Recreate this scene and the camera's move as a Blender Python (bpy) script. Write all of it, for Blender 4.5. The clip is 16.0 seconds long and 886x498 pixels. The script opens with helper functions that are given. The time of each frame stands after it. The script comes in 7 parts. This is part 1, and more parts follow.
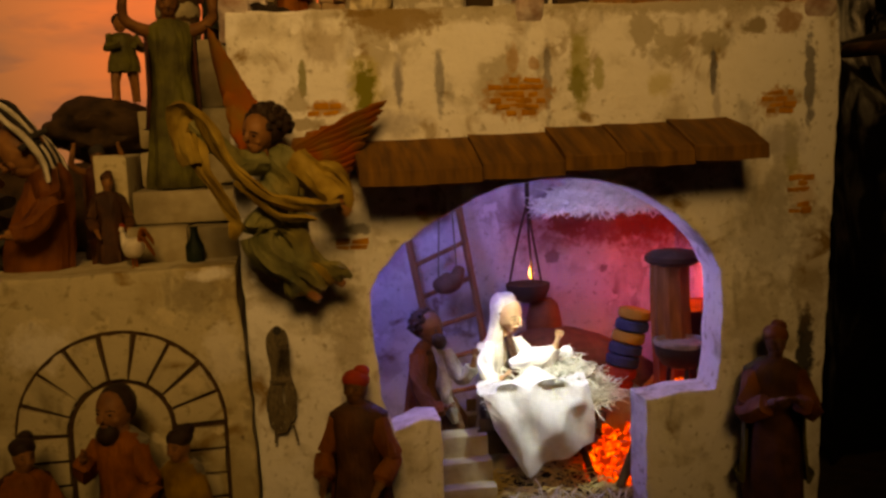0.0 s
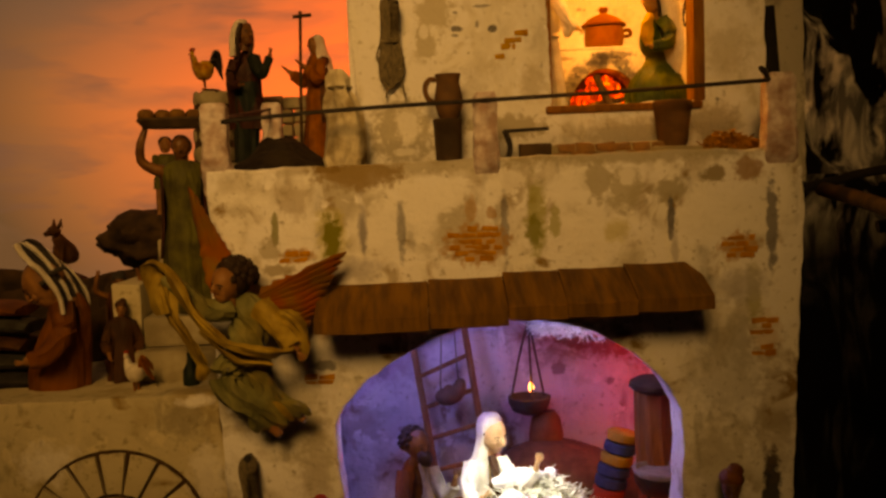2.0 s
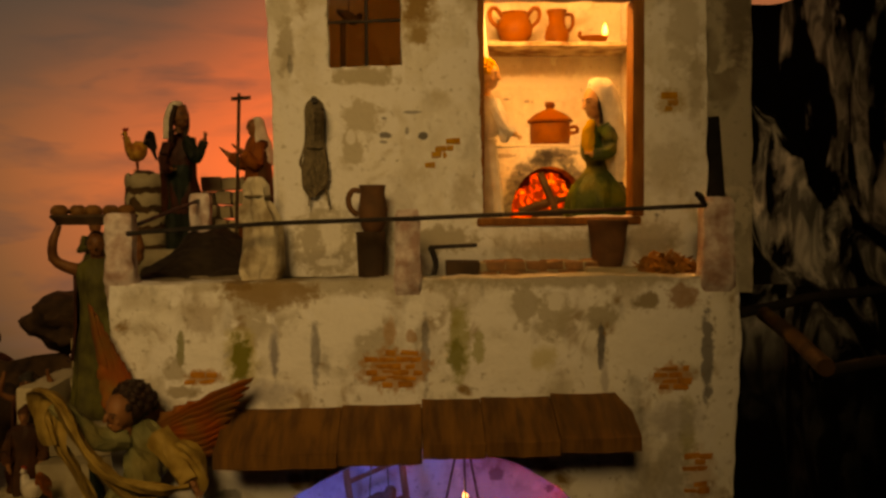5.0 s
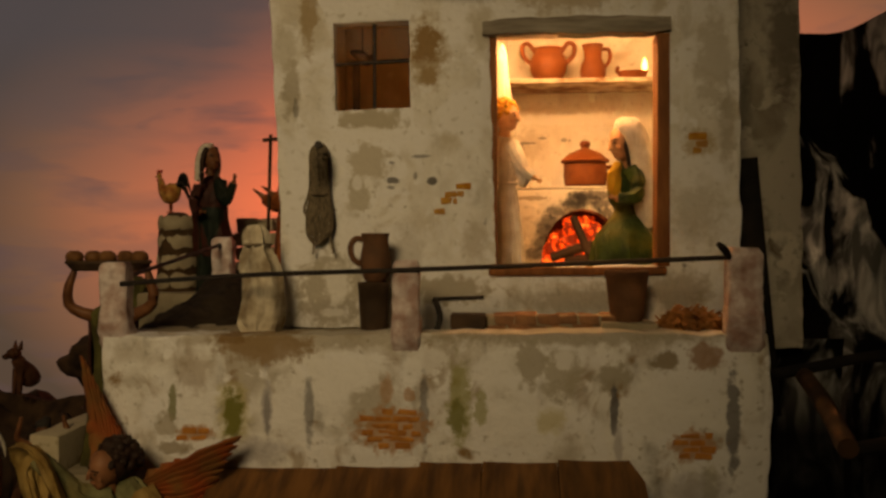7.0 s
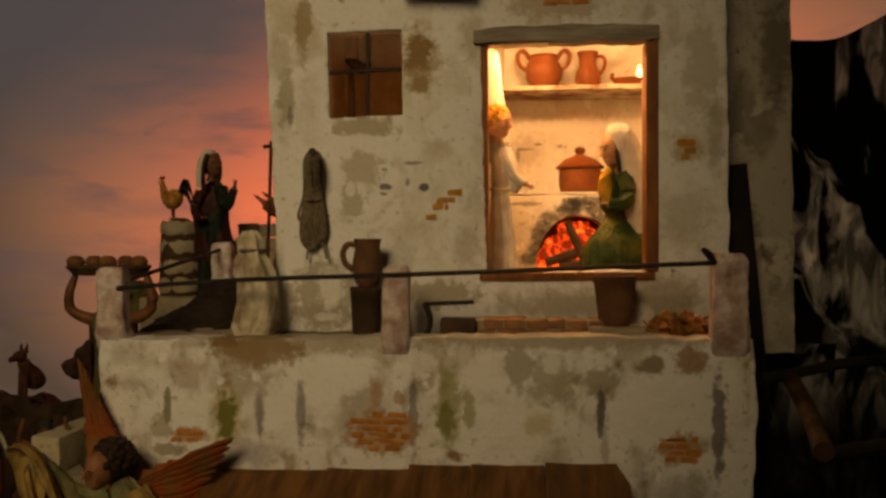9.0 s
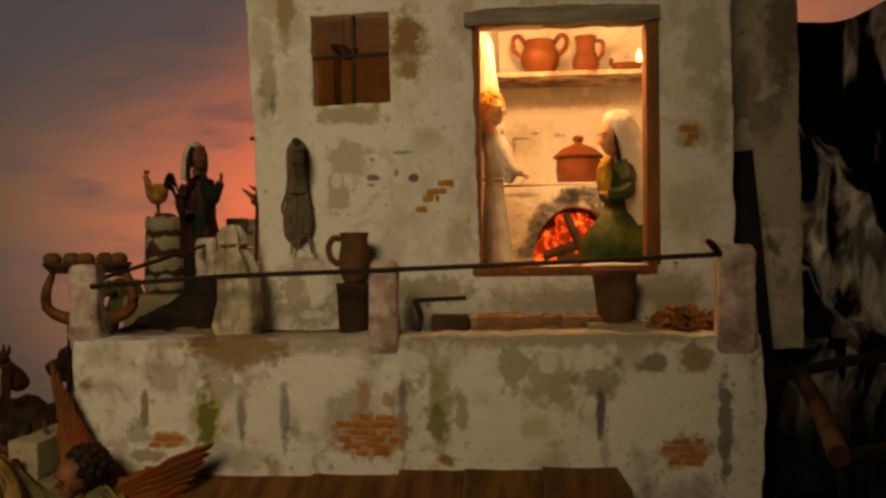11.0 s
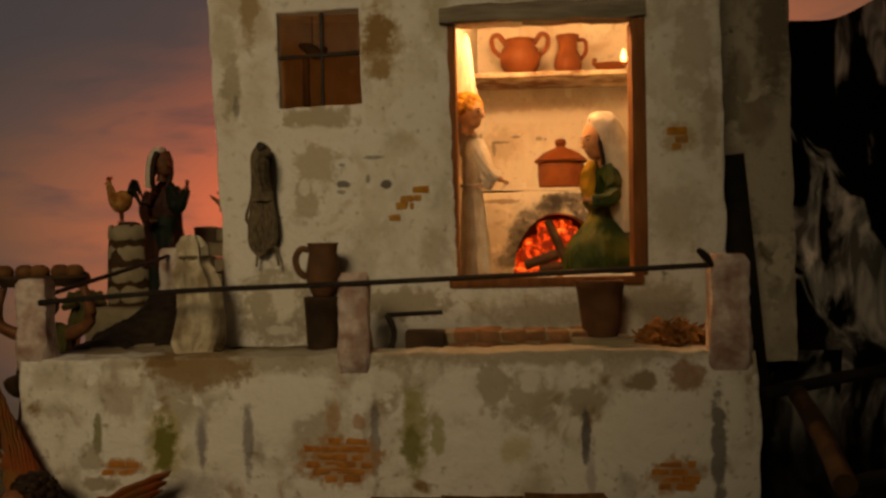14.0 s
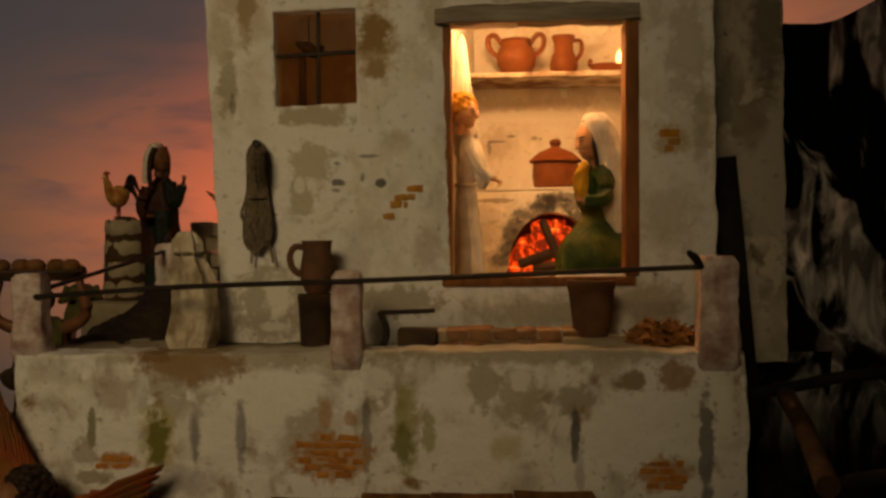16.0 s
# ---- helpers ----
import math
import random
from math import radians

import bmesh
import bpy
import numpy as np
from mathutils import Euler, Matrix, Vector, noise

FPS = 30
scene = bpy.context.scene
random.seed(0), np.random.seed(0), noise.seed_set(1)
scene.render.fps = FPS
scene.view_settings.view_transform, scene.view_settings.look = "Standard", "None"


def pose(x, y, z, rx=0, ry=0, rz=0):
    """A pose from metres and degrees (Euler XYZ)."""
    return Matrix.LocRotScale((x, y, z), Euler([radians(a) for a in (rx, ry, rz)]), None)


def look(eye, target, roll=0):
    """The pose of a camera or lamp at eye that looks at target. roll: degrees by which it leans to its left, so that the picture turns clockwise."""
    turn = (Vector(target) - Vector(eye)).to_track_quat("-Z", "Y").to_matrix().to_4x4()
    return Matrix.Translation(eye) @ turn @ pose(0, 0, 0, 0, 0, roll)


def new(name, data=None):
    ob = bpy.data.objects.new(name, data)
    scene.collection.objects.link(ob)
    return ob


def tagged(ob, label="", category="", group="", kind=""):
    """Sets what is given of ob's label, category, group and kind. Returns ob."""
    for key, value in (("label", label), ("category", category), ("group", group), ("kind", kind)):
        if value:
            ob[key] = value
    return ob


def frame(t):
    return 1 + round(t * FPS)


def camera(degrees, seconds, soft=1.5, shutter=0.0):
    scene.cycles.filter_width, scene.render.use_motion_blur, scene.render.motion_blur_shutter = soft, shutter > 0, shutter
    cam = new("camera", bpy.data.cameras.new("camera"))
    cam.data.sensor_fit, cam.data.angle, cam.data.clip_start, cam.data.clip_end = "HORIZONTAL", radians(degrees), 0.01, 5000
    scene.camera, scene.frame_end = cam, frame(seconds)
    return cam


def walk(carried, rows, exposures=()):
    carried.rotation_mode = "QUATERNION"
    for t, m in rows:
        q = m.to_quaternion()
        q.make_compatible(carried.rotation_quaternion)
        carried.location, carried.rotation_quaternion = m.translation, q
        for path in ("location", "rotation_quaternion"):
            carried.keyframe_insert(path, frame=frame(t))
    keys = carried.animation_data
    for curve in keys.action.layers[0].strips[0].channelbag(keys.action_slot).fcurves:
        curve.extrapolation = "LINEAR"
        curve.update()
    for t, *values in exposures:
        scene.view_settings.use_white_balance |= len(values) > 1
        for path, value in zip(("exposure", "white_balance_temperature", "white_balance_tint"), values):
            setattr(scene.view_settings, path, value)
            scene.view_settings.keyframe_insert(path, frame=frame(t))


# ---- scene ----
cam = camera(51.5, 16.0, 2.8)
EXPOSURES = [(0.0, 0.25, 40000, 28), (0.5, 0.4, 60000, 29), (1.5, 0.33, 98000, 33), (3.5, 0.18, 90000, 31), (4.5, 0.05, 34000, 24), (5.2, -0.12, 13000, 20), (7.3, -0.12, 7700, 18), (9.2, -0.12, 7700, 18), (12.0, -0.14, 7500, 18), (13.0, -0.38, 7600, 18), (16.0, -0.52, 7600, 18)]
PATH = [
    (0, (0.006, 0.022, 0.474), (0.327, 1.982, 0.242), -2.1),
    (0.5, (0.074, -0.034, 0.51), (0.246, 1.947, 0.294), -1.9),
    (1, (0.125, -0.055, 0.543), (0.234, 1.934, 0.366), -2.5),
    (1.5, (0.188, -0.08, 0.569), (0.266, 1.912, 0.402), -1.9),
    (2, (0.196, -0.052, 0.588), (0.234, 1.943, 0.449), -2.0),
    (2.5, (0.214, -0.029, 0.599), (0.229, 1.967, 0.479), -1.7),
    (3, (0.234, -0.023, 0.628), (0.229, 1.974, 0.526), -1.6),
    (3.5, (0.24, -0.018, 0.638), (0.207, 1.981, 0.556), -1.3),
    (4, (0.272, -0.017, 0.644), (0.222, 1.981, 0.568), -1.8),
    (4.5, (0.279, -0.02, 0.665), (0.239, 1.979, 0.597), -0.9),
    (5, (0.272, 0.009, 0.687), (0.344, 2.006, 0.61), -0.4),
    (7.5, (0.396, 0.069, 0.712), (0.222, 2.061, 0.704), -0.2),
    (8, (0.399, 0.063, 0.714), (0.225, 2.056, 0.706), -0.2),
    (8.5, (0.401, 0.059, 0.713), (0.214, 2.05, 0.709), -0.2),
    (9, (0.405, 0.056, 0.711), (0.224, 2.048, 0.706), -0.2),
    (11.5, (0.42, 0.122, 0.709), (0.222, 2.113, 0.693), -1.0),
    (12, (0.445, 0.135, 0.716), (0.222, 2.122, 0.71), -1.1),
    (12.5, (0.449, 0.151, 0.716), (0.219, 2.138, 0.704), -1.1),
    (13, (0.444, 0.161, 0.716), (0.254, 2.152, 0.707), -0.8),
    (13.5, (0.434, 0.158, 0.717), (0.256, 2.15, 0.715), -0.9),
    (14, (0.417, 0.165, 0.715), (0.265, 2.159, 0.708), -1.0),
    (14.5, (0.429, 0.171, 0.716), (0.267, 2.165, 0.714), -1.2),
    (15, (0.434, 0.167, 0.719), (0.294, 2.162, 0.709), -1.5),
    (15.5, (0.423, 0.158, 0.72), (0.264, 2.152, 0.703), -0.6),
    (16, (0.423, 0.158, 0.718), (0.274, 2.152, 0.702), -0.4),
]
walk(cam, [(t, look(eye, target, roll)) for t, eye, target, roll in PATH], EXPOSURES)
# ---- world and lights ----
world = bpy.data.worlds.new("dim_room")
world.use_nodes = True
scene.world = world
world.node_tree.nodes["Background"].inputs[0].default_value = (1.0, 0.86, 0.66, 1)
world.node_tree.nodes["Background"].inputs[1].default_value = 0.0016


def lamp(name, kind, place, power, colour, size=0.02, target=None, cone=60, blend=0.6):
    data = bpy.data.lights.new(name, kind)
    data.energy, data.color = power, colour
    if kind == "AREA":
        data.size = size
    else:
        data.shadow_soft_size = size
    if kind == "SPOT":
        data.spot_size, data.spot_blend = radians(cone), blend
    ob = new(name, data)
    ob.matrix_world = look(place, target) if target else Matrix.Translation(place)
    return ob


lamp("room_spotlight", "SPOT", (-0.12, -1.1, 1.75), 92.0, (1.0, 0.80, 0.455), 0.38, (0.02, 1.0, 0.84), 40, 0.88)
lamp("kitchen_bulb", "POINT", (0.408, 1.175, 0.985), 2.0, (1.0, 0.54, 0.22), 0.012)
lamp("side_room_bulb", "POINT", (0.325, 1.2, 0.74), 0.11, (1.0, 0.5, 0.2), 0.012)
lamp("shelf_flame_light", "POINT", (0.566, 1.36, 0.962), 0.03, (1.0, 0.6, 0.25), 0.004)
lamp("oven_glow", "POINT", (0.475, 1.345, 0.70), 0.04, (1.0, 0.16, 0.03), 0.02)
lamp("crib_spot", "SPOT", (0.285, 1.035, 0.405), 10.0, (0.32, 0.62, 1.0), 0.01, (0.30, 1.15, 0.15), 50, 0.8)
lamp("stable_blue_led", "POINT", (0.12, 1.17, 0.40), 2.0, (0.08, 0.13, 1.0), 0.015)
lamp("stable_violet_led", "POINT", (0.37, 1.14, 0.415), 0.9, (0.17, 0.24, 1.0), 0.015)
lamp("hearth_glow", "POINT", (0.43, 1.19, 0.13), 0.5, (1.0, 0.13, 0.03), 0.02)
# added red fill without a source of its own, reddens the back right wall
lamp("red_wall_fill", "POINT", (0.565, 1.25, 0.27), 0.38, (1.0, 0.09, 0.03), 0.02)
lamp("lantern_flame_light", "POINT", (0.347, 1.31, 0.288), 0.02, (1.0, 0.5, 0.16), 0.004)


# ---- materials ----
def node(nt, kind, **inputs):
    n = nt.nodes.new(kind)
    for key, value in inputs.items():
        if key.startswith("_"):
            continue
        n.inputs[key.replace("_", " ")].default_value = value
    return n


def mix(nt, fac, a, b):
    n = nt.nodes.new("ShaderNodeMix")
    n.data_type = "RGBA"
    for socket, value in ((n.inputs[0], fac), (n.inputs[6], a), (n.inputs[7], b)):
        if hasattr(value, "is_output"):
            nt.links.new(value, socket)
        elif isinstance(value, (int, float)):
            socket.default_value = value
        else:
            socket.default_value = (*value, 1)
    return n.outputs[2]


def noise_fac(nt, vec, scale, detail, lo, hi, distortion=0.0):
    n = node(nt, "ShaderNodeTexNoise", Scale=scale, Detail=detail, Distortion=distortion)
    nt.links.new(vec, n.inputs["Vector"])
    m = node(nt, "ShaderNodeMapRange", From_Min=lo, From_Max=hi)
    nt.links.new(n.outputs[0], m.inputs[0])
    return m.outputs[0]


def start(name, world_space):
    m = bpy.data.materials.new(name)
    m.use_nodes = True
    nt = m.node_tree
    b = nt.nodes["Principled BSDF"]
    if world_space:
        vec = nt.nodes.new("ShaderNodeNewGeometry").outputs["Position"]
    else:
        co = nt.nodes.new("ShaderNodeTexCoord").outputs["Object"]
        r = nt.nodes.new("ShaderNodeObjectInfo").outputs["Random"]
        add = nt.nodes.new("ShaderNodeVectorMath")
        nt.links.new(co, add.inputs[0])
        nt.links.new(r, add.inputs[1])
        vec = add.outputs[0]
    return m, nt, b, vec


def bump(nt, b, vec, scale, strength, detail=6, distance=0.002):
    n = node(nt, "ShaderNodeTexNoise", Scale=scale, Detail=detail, Roughness=0.65)
    nt.links.new(vec, n.inputs["Vector"])
    k = node(nt, "ShaderNodeBump", Strength=strength, Distance=distance)
    nt.links.new(n.outputs[0], k.inputs["Height"])
    nt.links.new(k.outputs[0], b.inputs["Normal"])


def mat(name, a, c, rough=0.75, scale=60, big=12, dirt=(0.05, 0.035, 0.02), dirty=0.35, relief=0.4, metal=0.0, stretch=None, folds=0.0):
    """Two tones at two scales, dirt and fine relief; folds: the depth of carved drapery."""
    m, nt, b, vec = start(name, False)
    if stretch:
        mp = nt.nodes.new("ShaderNodeVectorMath")
        mp.operation = "MULTIPLY"
        nt.links.new(vec, mp.inputs[0])
        mp.inputs[1].default_value = stretch
        vec = mp.outputs[0]
    col = mix(nt, noise_fac(nt, vec, scale, 5, 0.35, 0.65), a, c)
    f = noise_fac(nt, vec, big, 4, 0.48, 0.75)
    sc = nt.nodes.new("ShaderNodeMath")
    sc.operation = "MULTIPLY"
    nt.links.new(f, sc.inputs[0])
    sc.inputs[1].default_value = dirty
    col = mix(nt, sc.outputs[0], col, dirt)
    nt.links.new(col, b.inputs["Base Color"])
    rg = node(nt, "ShaderNodeMapRange", To_Min=max(0.05, rough - 0.12), To_Max=min(1, rough + 0.12))
    nt.links.new(noise_fac(nt, vec, scale * 0.6, 3, 0.3, 0.7), rg.inputs[0])
    nt.links.new(rg.outputs[0], b.inputs["Roughness"])
    b.inputs["Metallic"].default_value = metal
    b.inputs["Specular IOR Level"].default_value = 0.5 if metal else 0.22
    bump(nt, b, vec, scale * 2.5, relief)
    if folds:
        tall = nt.nodes.new("ShaderNodeVectorMath")
        tall.operation = "MULTIPLY"
        nt.links.new(vec, tall.inputs[0])
        tall.inputs[1].default_value = (1.0, 1.0, 0.3)
        n = node(nt, "ShaderNodeTexNoise", Scale=95, Detail=3, Distortion=0.6)
        nt.links.new(tall.outputs[0], n.inputs["Vector"])
        k = node(nt, "ShaderNodeBump", Strength=1.0, Distance=folds)
        nt.links.new(n.outputs[0], k.inputs["Height"])
        nt.links.new(b.inputs["Normal"].links[0].from_socket, k.inputs["Normal"])
        nt.links.new(k.outputs[0], b.inputs["Normal"])
    return m


def plaster(name, tone, patch, ochre, stains=(), amount=1.0, worn=1.0):
    """Old limewash: mottled coats, ochre weathering and single stains (x, z, half width, half height, colour, strength, softness of the edge)."""
    m, nt, b, vec = start(name, True)
    col = mix(nt, noise_fac(nt, vec, 15, 10, 0.47, 0.62, 0.3), tone, patch)
    f = noise_fac(nt, vec, 9, 9, 0.55, 0.68, 0.4)
    col = mix(nt, f, col, tuple(0.55 * p + 0.45 * o for p, o in zip(patch, ochre)))
    streak = nt.nodes.new("ShaderNodeVectorMath")
    streak.operation = "MULTIPLY"
    nt.links.new(vec, streak.inputs[0])
    streak.inputs[1].default_value = (1.0, 1.0, 0.33)
    col = mix(nt, noise_fac(nt, streak.outputs[0], 30, 6, 0.57, 0.74, 0.4), col, tuple((1 - 0.45 * worn) * p for p in patch))
    col = mix(nt, noise_fac(nt, streak.outputs[0], 24, 5, 0.56, 0.70, 0.9), col, tuple(min(0.8, 1.2 * v) for v in tone))
    col = mix(nt, noise_fac(nt, vec, 21, 9, 0.58, 0.68, 0.8), col, tuple(worn * o + (1 - worn) * p for o, p in zip(ochre, patch)))
    col = mix(nt, noise_fac(nt, vec, 34, 8, 0.58, 0.64, 0.2), col, tuple(min(0.82, 1.2 * v) for v in tone))
    col = mix(nt, noise_fac(nt, vec, 13, 11, 0.47, 0.56, 0.6), col, tuple(min(0.8, 1.04 * v) for v in tone))
    col = mix(nt, noise_fac(nt, vec, 110, 4, 0.58, 0.72), col, tuple(0.85 * v for v in patch))
    col = mix(nt, noise_fac(nt, vec, 55, 8, 0.71, 0.78), col, tuple(0.42 * v for v in patch))
    wob = node(nt, "ShaderNodeTexNoise", Scale=85, Detail=8, Roughness=0.62)
    nt.links.new(vec, wob.inputs["Vector"])
    for x, z, rx, rz, colour, strength, *soft in stains:
        sub = nt.nodes.new("ShaderNodeVectorMath")
        sub.operation = "SUBTRACT"
        nt.links.new(vec, sub.inputs[0])
        sub.inputs[1].default_value = (x, 0, z)
        mul = nt.nodes.new("ShaderNodeVectorMath")
        mul.operation = "MULTIPLY"
        nt.links.new(sub.outputs[0], mul.inputs[0])
        mul.inputs[1].default_value = (1 / rx, 0, 1 / rz)
        ln = nt.nodes.new("ShaderNodeVectorMath")
        ln.operation = "LENGTH"
        nt.links.new(mul.outputs[0], ln.inputs[0])
        ad = nt.nodes.new("ShaderNodeMath")
        ad.operation = "MULTIPLY_ADD"
        nt.links.new(wob.outputs[0], ad.inputs[0])
        ad.inputs[1].default_value = 2.6
        nt.links.new(ln.outputs["Value"], ad.inputs[2])
        edge = max(0.16, soft[0]) if soft else 0.3
        mr = node(nt, "ShaderNodeMapRange", From_Min=2.35 + 1.3 * edge, From_Max=2.35 - 1.3 * edge, To_Min=0.0, To_Max=strength)
        nt.links.new(ad.outputs[0], mr.inputs[0])
        col = mix(nt, mr.outputs[0], col, colour)
    nt.links.new(col, b.inputs["Base Color"])
    b.inputs["Roughness"].default_value = 0.88
    n1 = node(nt, "ShaderNodeTexNoise", Scale=38, Detail=9, Roughness=0.6)
    nt.links.new(vec, n1.inputs["Vector"])
    k = node(nt, "ShaderNodeBump", Strength=0.8, Distance=0.006 * amount)
    nt.links.new(n1.outputs[0], k.inputs["Height"])
    nt.links.new(k.outputs[0], b.inputs["Normal"])
    return m


def glow(name, dark, mid, hot, strength, scale=70):
    """Embers: dark crust with glowing cracks."""
    m, nt, b, vec = start(name, True)
    n = node(nt, "ShaderNodeTexNoise", Scale=scale, Detail=6, Distortion=0.8)
    nt.links.new(vec, n.inputs["Vector"])
    r = nt.nodes.new("ShaderNodeValToRGB")
    nt.links.new(n.outputs[0], r.inputs[0])
    r.color_ramp.elements[0].position, r.color_ramp.elements[0].color = 0.46, (*dark, 1)
    r.color_ramp.elements[1].position, r.color_ramp.elements[1].color = 0.72, (*hot, 1)
    e = r.color_ramp.elements.new(0.56)
    e.color = (*mid, 1)
    nt.links.new(r.outputs[0], b.inputs["Emission Color"])
    b.inputs["Emission Strength"].default_value = strength
    b.inputs["Base Color"].default_value = (0.03, 0.02, 0.015, 1)
    b.inputs["Roughness"].default_value = 0.9
    return m


def flame_mat(name, colour, strength):
    m, nt, b, vec = start(name, False)
    b.inputs["Emission Color"].default_value = (*colour, 1)
    b.inputs["Emission Strength"].default_value = strength
    return m


def sky_mat():
    """Painted dusk on the backdrop, lit from behind: grey-blue above, salmon glow low behind the house, soft cloud bands."""
    m, nt, b, vec = start("dusk_sky_paint", True)
    sep = nt.nodes.new("ShaderNodeSeparateXYZ")
    nt.links.new(vec, sep.inputs[0])
    sub = nt.nodes.new("ShaderNodeVectorMath")
    sub.operation = "SUBTRACT"
    nt.links.new(vec, sub.inputs[0])
    sub.inputs[1].default_value = (0.36, 0, 0.80)
    mul = nt.nodes.new("ShaderNodeVectorMath")
    mul.operation = "MULTIPLY"
    nt.links.new(sub.outputs[0], mul.inputs[0])
    mul.inputs[1].default_value = (1 / 1.15, 0, 1 / 0.68)
    ln = nt.nodes.new("ShaderNodeVectorMath")
    ln.operation = "LENGTH"
    nt.links.new(mul.outputs[0], ln.inputs[0])
    r = nt.nodes.new("ShaderNodeValToRGB")
    nt.links.new(ln.outputs["Value"], r.inputs[0])
    els = r.color_ramp.elements
    els[0].position, els[0].color = 0.1, (1.0, 0.21, 0.09, 1)
    els[1].position, els[1].color = 1.0, (0.085, 0.060, 0.044, 1)
    for p, c in ((0.40, (0.92, 0.20, 0.09)), (0.54, (0.62, 0.17, 0.085)), (0.70, (0.40, 0.145, 0.078)), (0.86, (0.21, 0.105, 0.062))):
        els.new(p).color = (*c, 1)
    mp = nt.nodes.new("ShaderNodeVectorMath")
    mp.operation = "MULTIPLY"
    nt.links.new(vec, mp.inputs[0])
    mp.inputs[1].default_value = (1.0, 1.0, 4.2)
    cl = noise_fac(nt, mp.outputs[0], 2.6, 4, 0.48, 0.85, 0.3)
    cl2 = noise_fac(nt, mp.outputs[0], 4.4, 4, 0.54, 0.86, 0.4)
    col = mix(nt, cl, r.outputs[0], (0.13, 0.088, 0.08))
    col = mix(nt, cl2, col, (0.10, 0.068, 0.075))
    hi = node(nt, "ShaderNodeMapRange", From_Min=0.80, From_Max=1.15, To_Max=0.9)
    nt.links.new(sep.outputs[2], hi.inputs[0])
    side = node(nt, "ShaderNodeMapRange", From_Min=0.35, From_Max=-0.25)
    nt.links.new(sep.outputs[0], side.inputs[0])
    both = nt.nodes.new("ShaderNodeMath")
    both.operation = "MULTIPLY"
    nt.links.new(hi.outputs[0], both.inputs[0])
    nt.links.new(side.outputs[0], both.inputs[1])
    col = mix(nt, both.outputs[0], col, (0.070, 0.066, 0.074))
    nt.links.new(col, b.inputs["Emission Color"])
    b.inputs["Emission Strength"].default_value = 1.0
    b.inputs["Base Color"].default_value = (0.02, 0.02, 0.02, 1)
    b.inputs["Roughness"].default_value = 0.95
    return m


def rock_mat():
    """Crumpled black rock paper, dry-brushed with grey on its folds; shade is painted in below."""
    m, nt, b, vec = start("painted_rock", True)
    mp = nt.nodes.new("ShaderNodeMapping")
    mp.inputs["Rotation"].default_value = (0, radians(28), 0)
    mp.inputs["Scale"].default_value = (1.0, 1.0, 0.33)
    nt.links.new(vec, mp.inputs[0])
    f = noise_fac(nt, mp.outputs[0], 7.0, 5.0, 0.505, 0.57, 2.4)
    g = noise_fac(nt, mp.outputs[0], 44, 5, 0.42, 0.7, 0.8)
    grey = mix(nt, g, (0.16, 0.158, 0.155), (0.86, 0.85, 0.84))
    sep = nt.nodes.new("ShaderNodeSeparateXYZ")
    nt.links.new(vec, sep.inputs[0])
    # grey fades out downwards: the shade at the rock's foot is painted in
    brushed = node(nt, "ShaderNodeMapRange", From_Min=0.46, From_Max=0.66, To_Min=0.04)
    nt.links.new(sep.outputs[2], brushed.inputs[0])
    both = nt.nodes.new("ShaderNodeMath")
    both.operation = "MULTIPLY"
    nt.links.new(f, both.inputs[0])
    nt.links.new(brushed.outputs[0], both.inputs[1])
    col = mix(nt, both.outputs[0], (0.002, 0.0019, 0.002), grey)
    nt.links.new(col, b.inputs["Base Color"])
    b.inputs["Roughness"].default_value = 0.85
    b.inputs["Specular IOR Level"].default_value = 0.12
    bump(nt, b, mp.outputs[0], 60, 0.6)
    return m


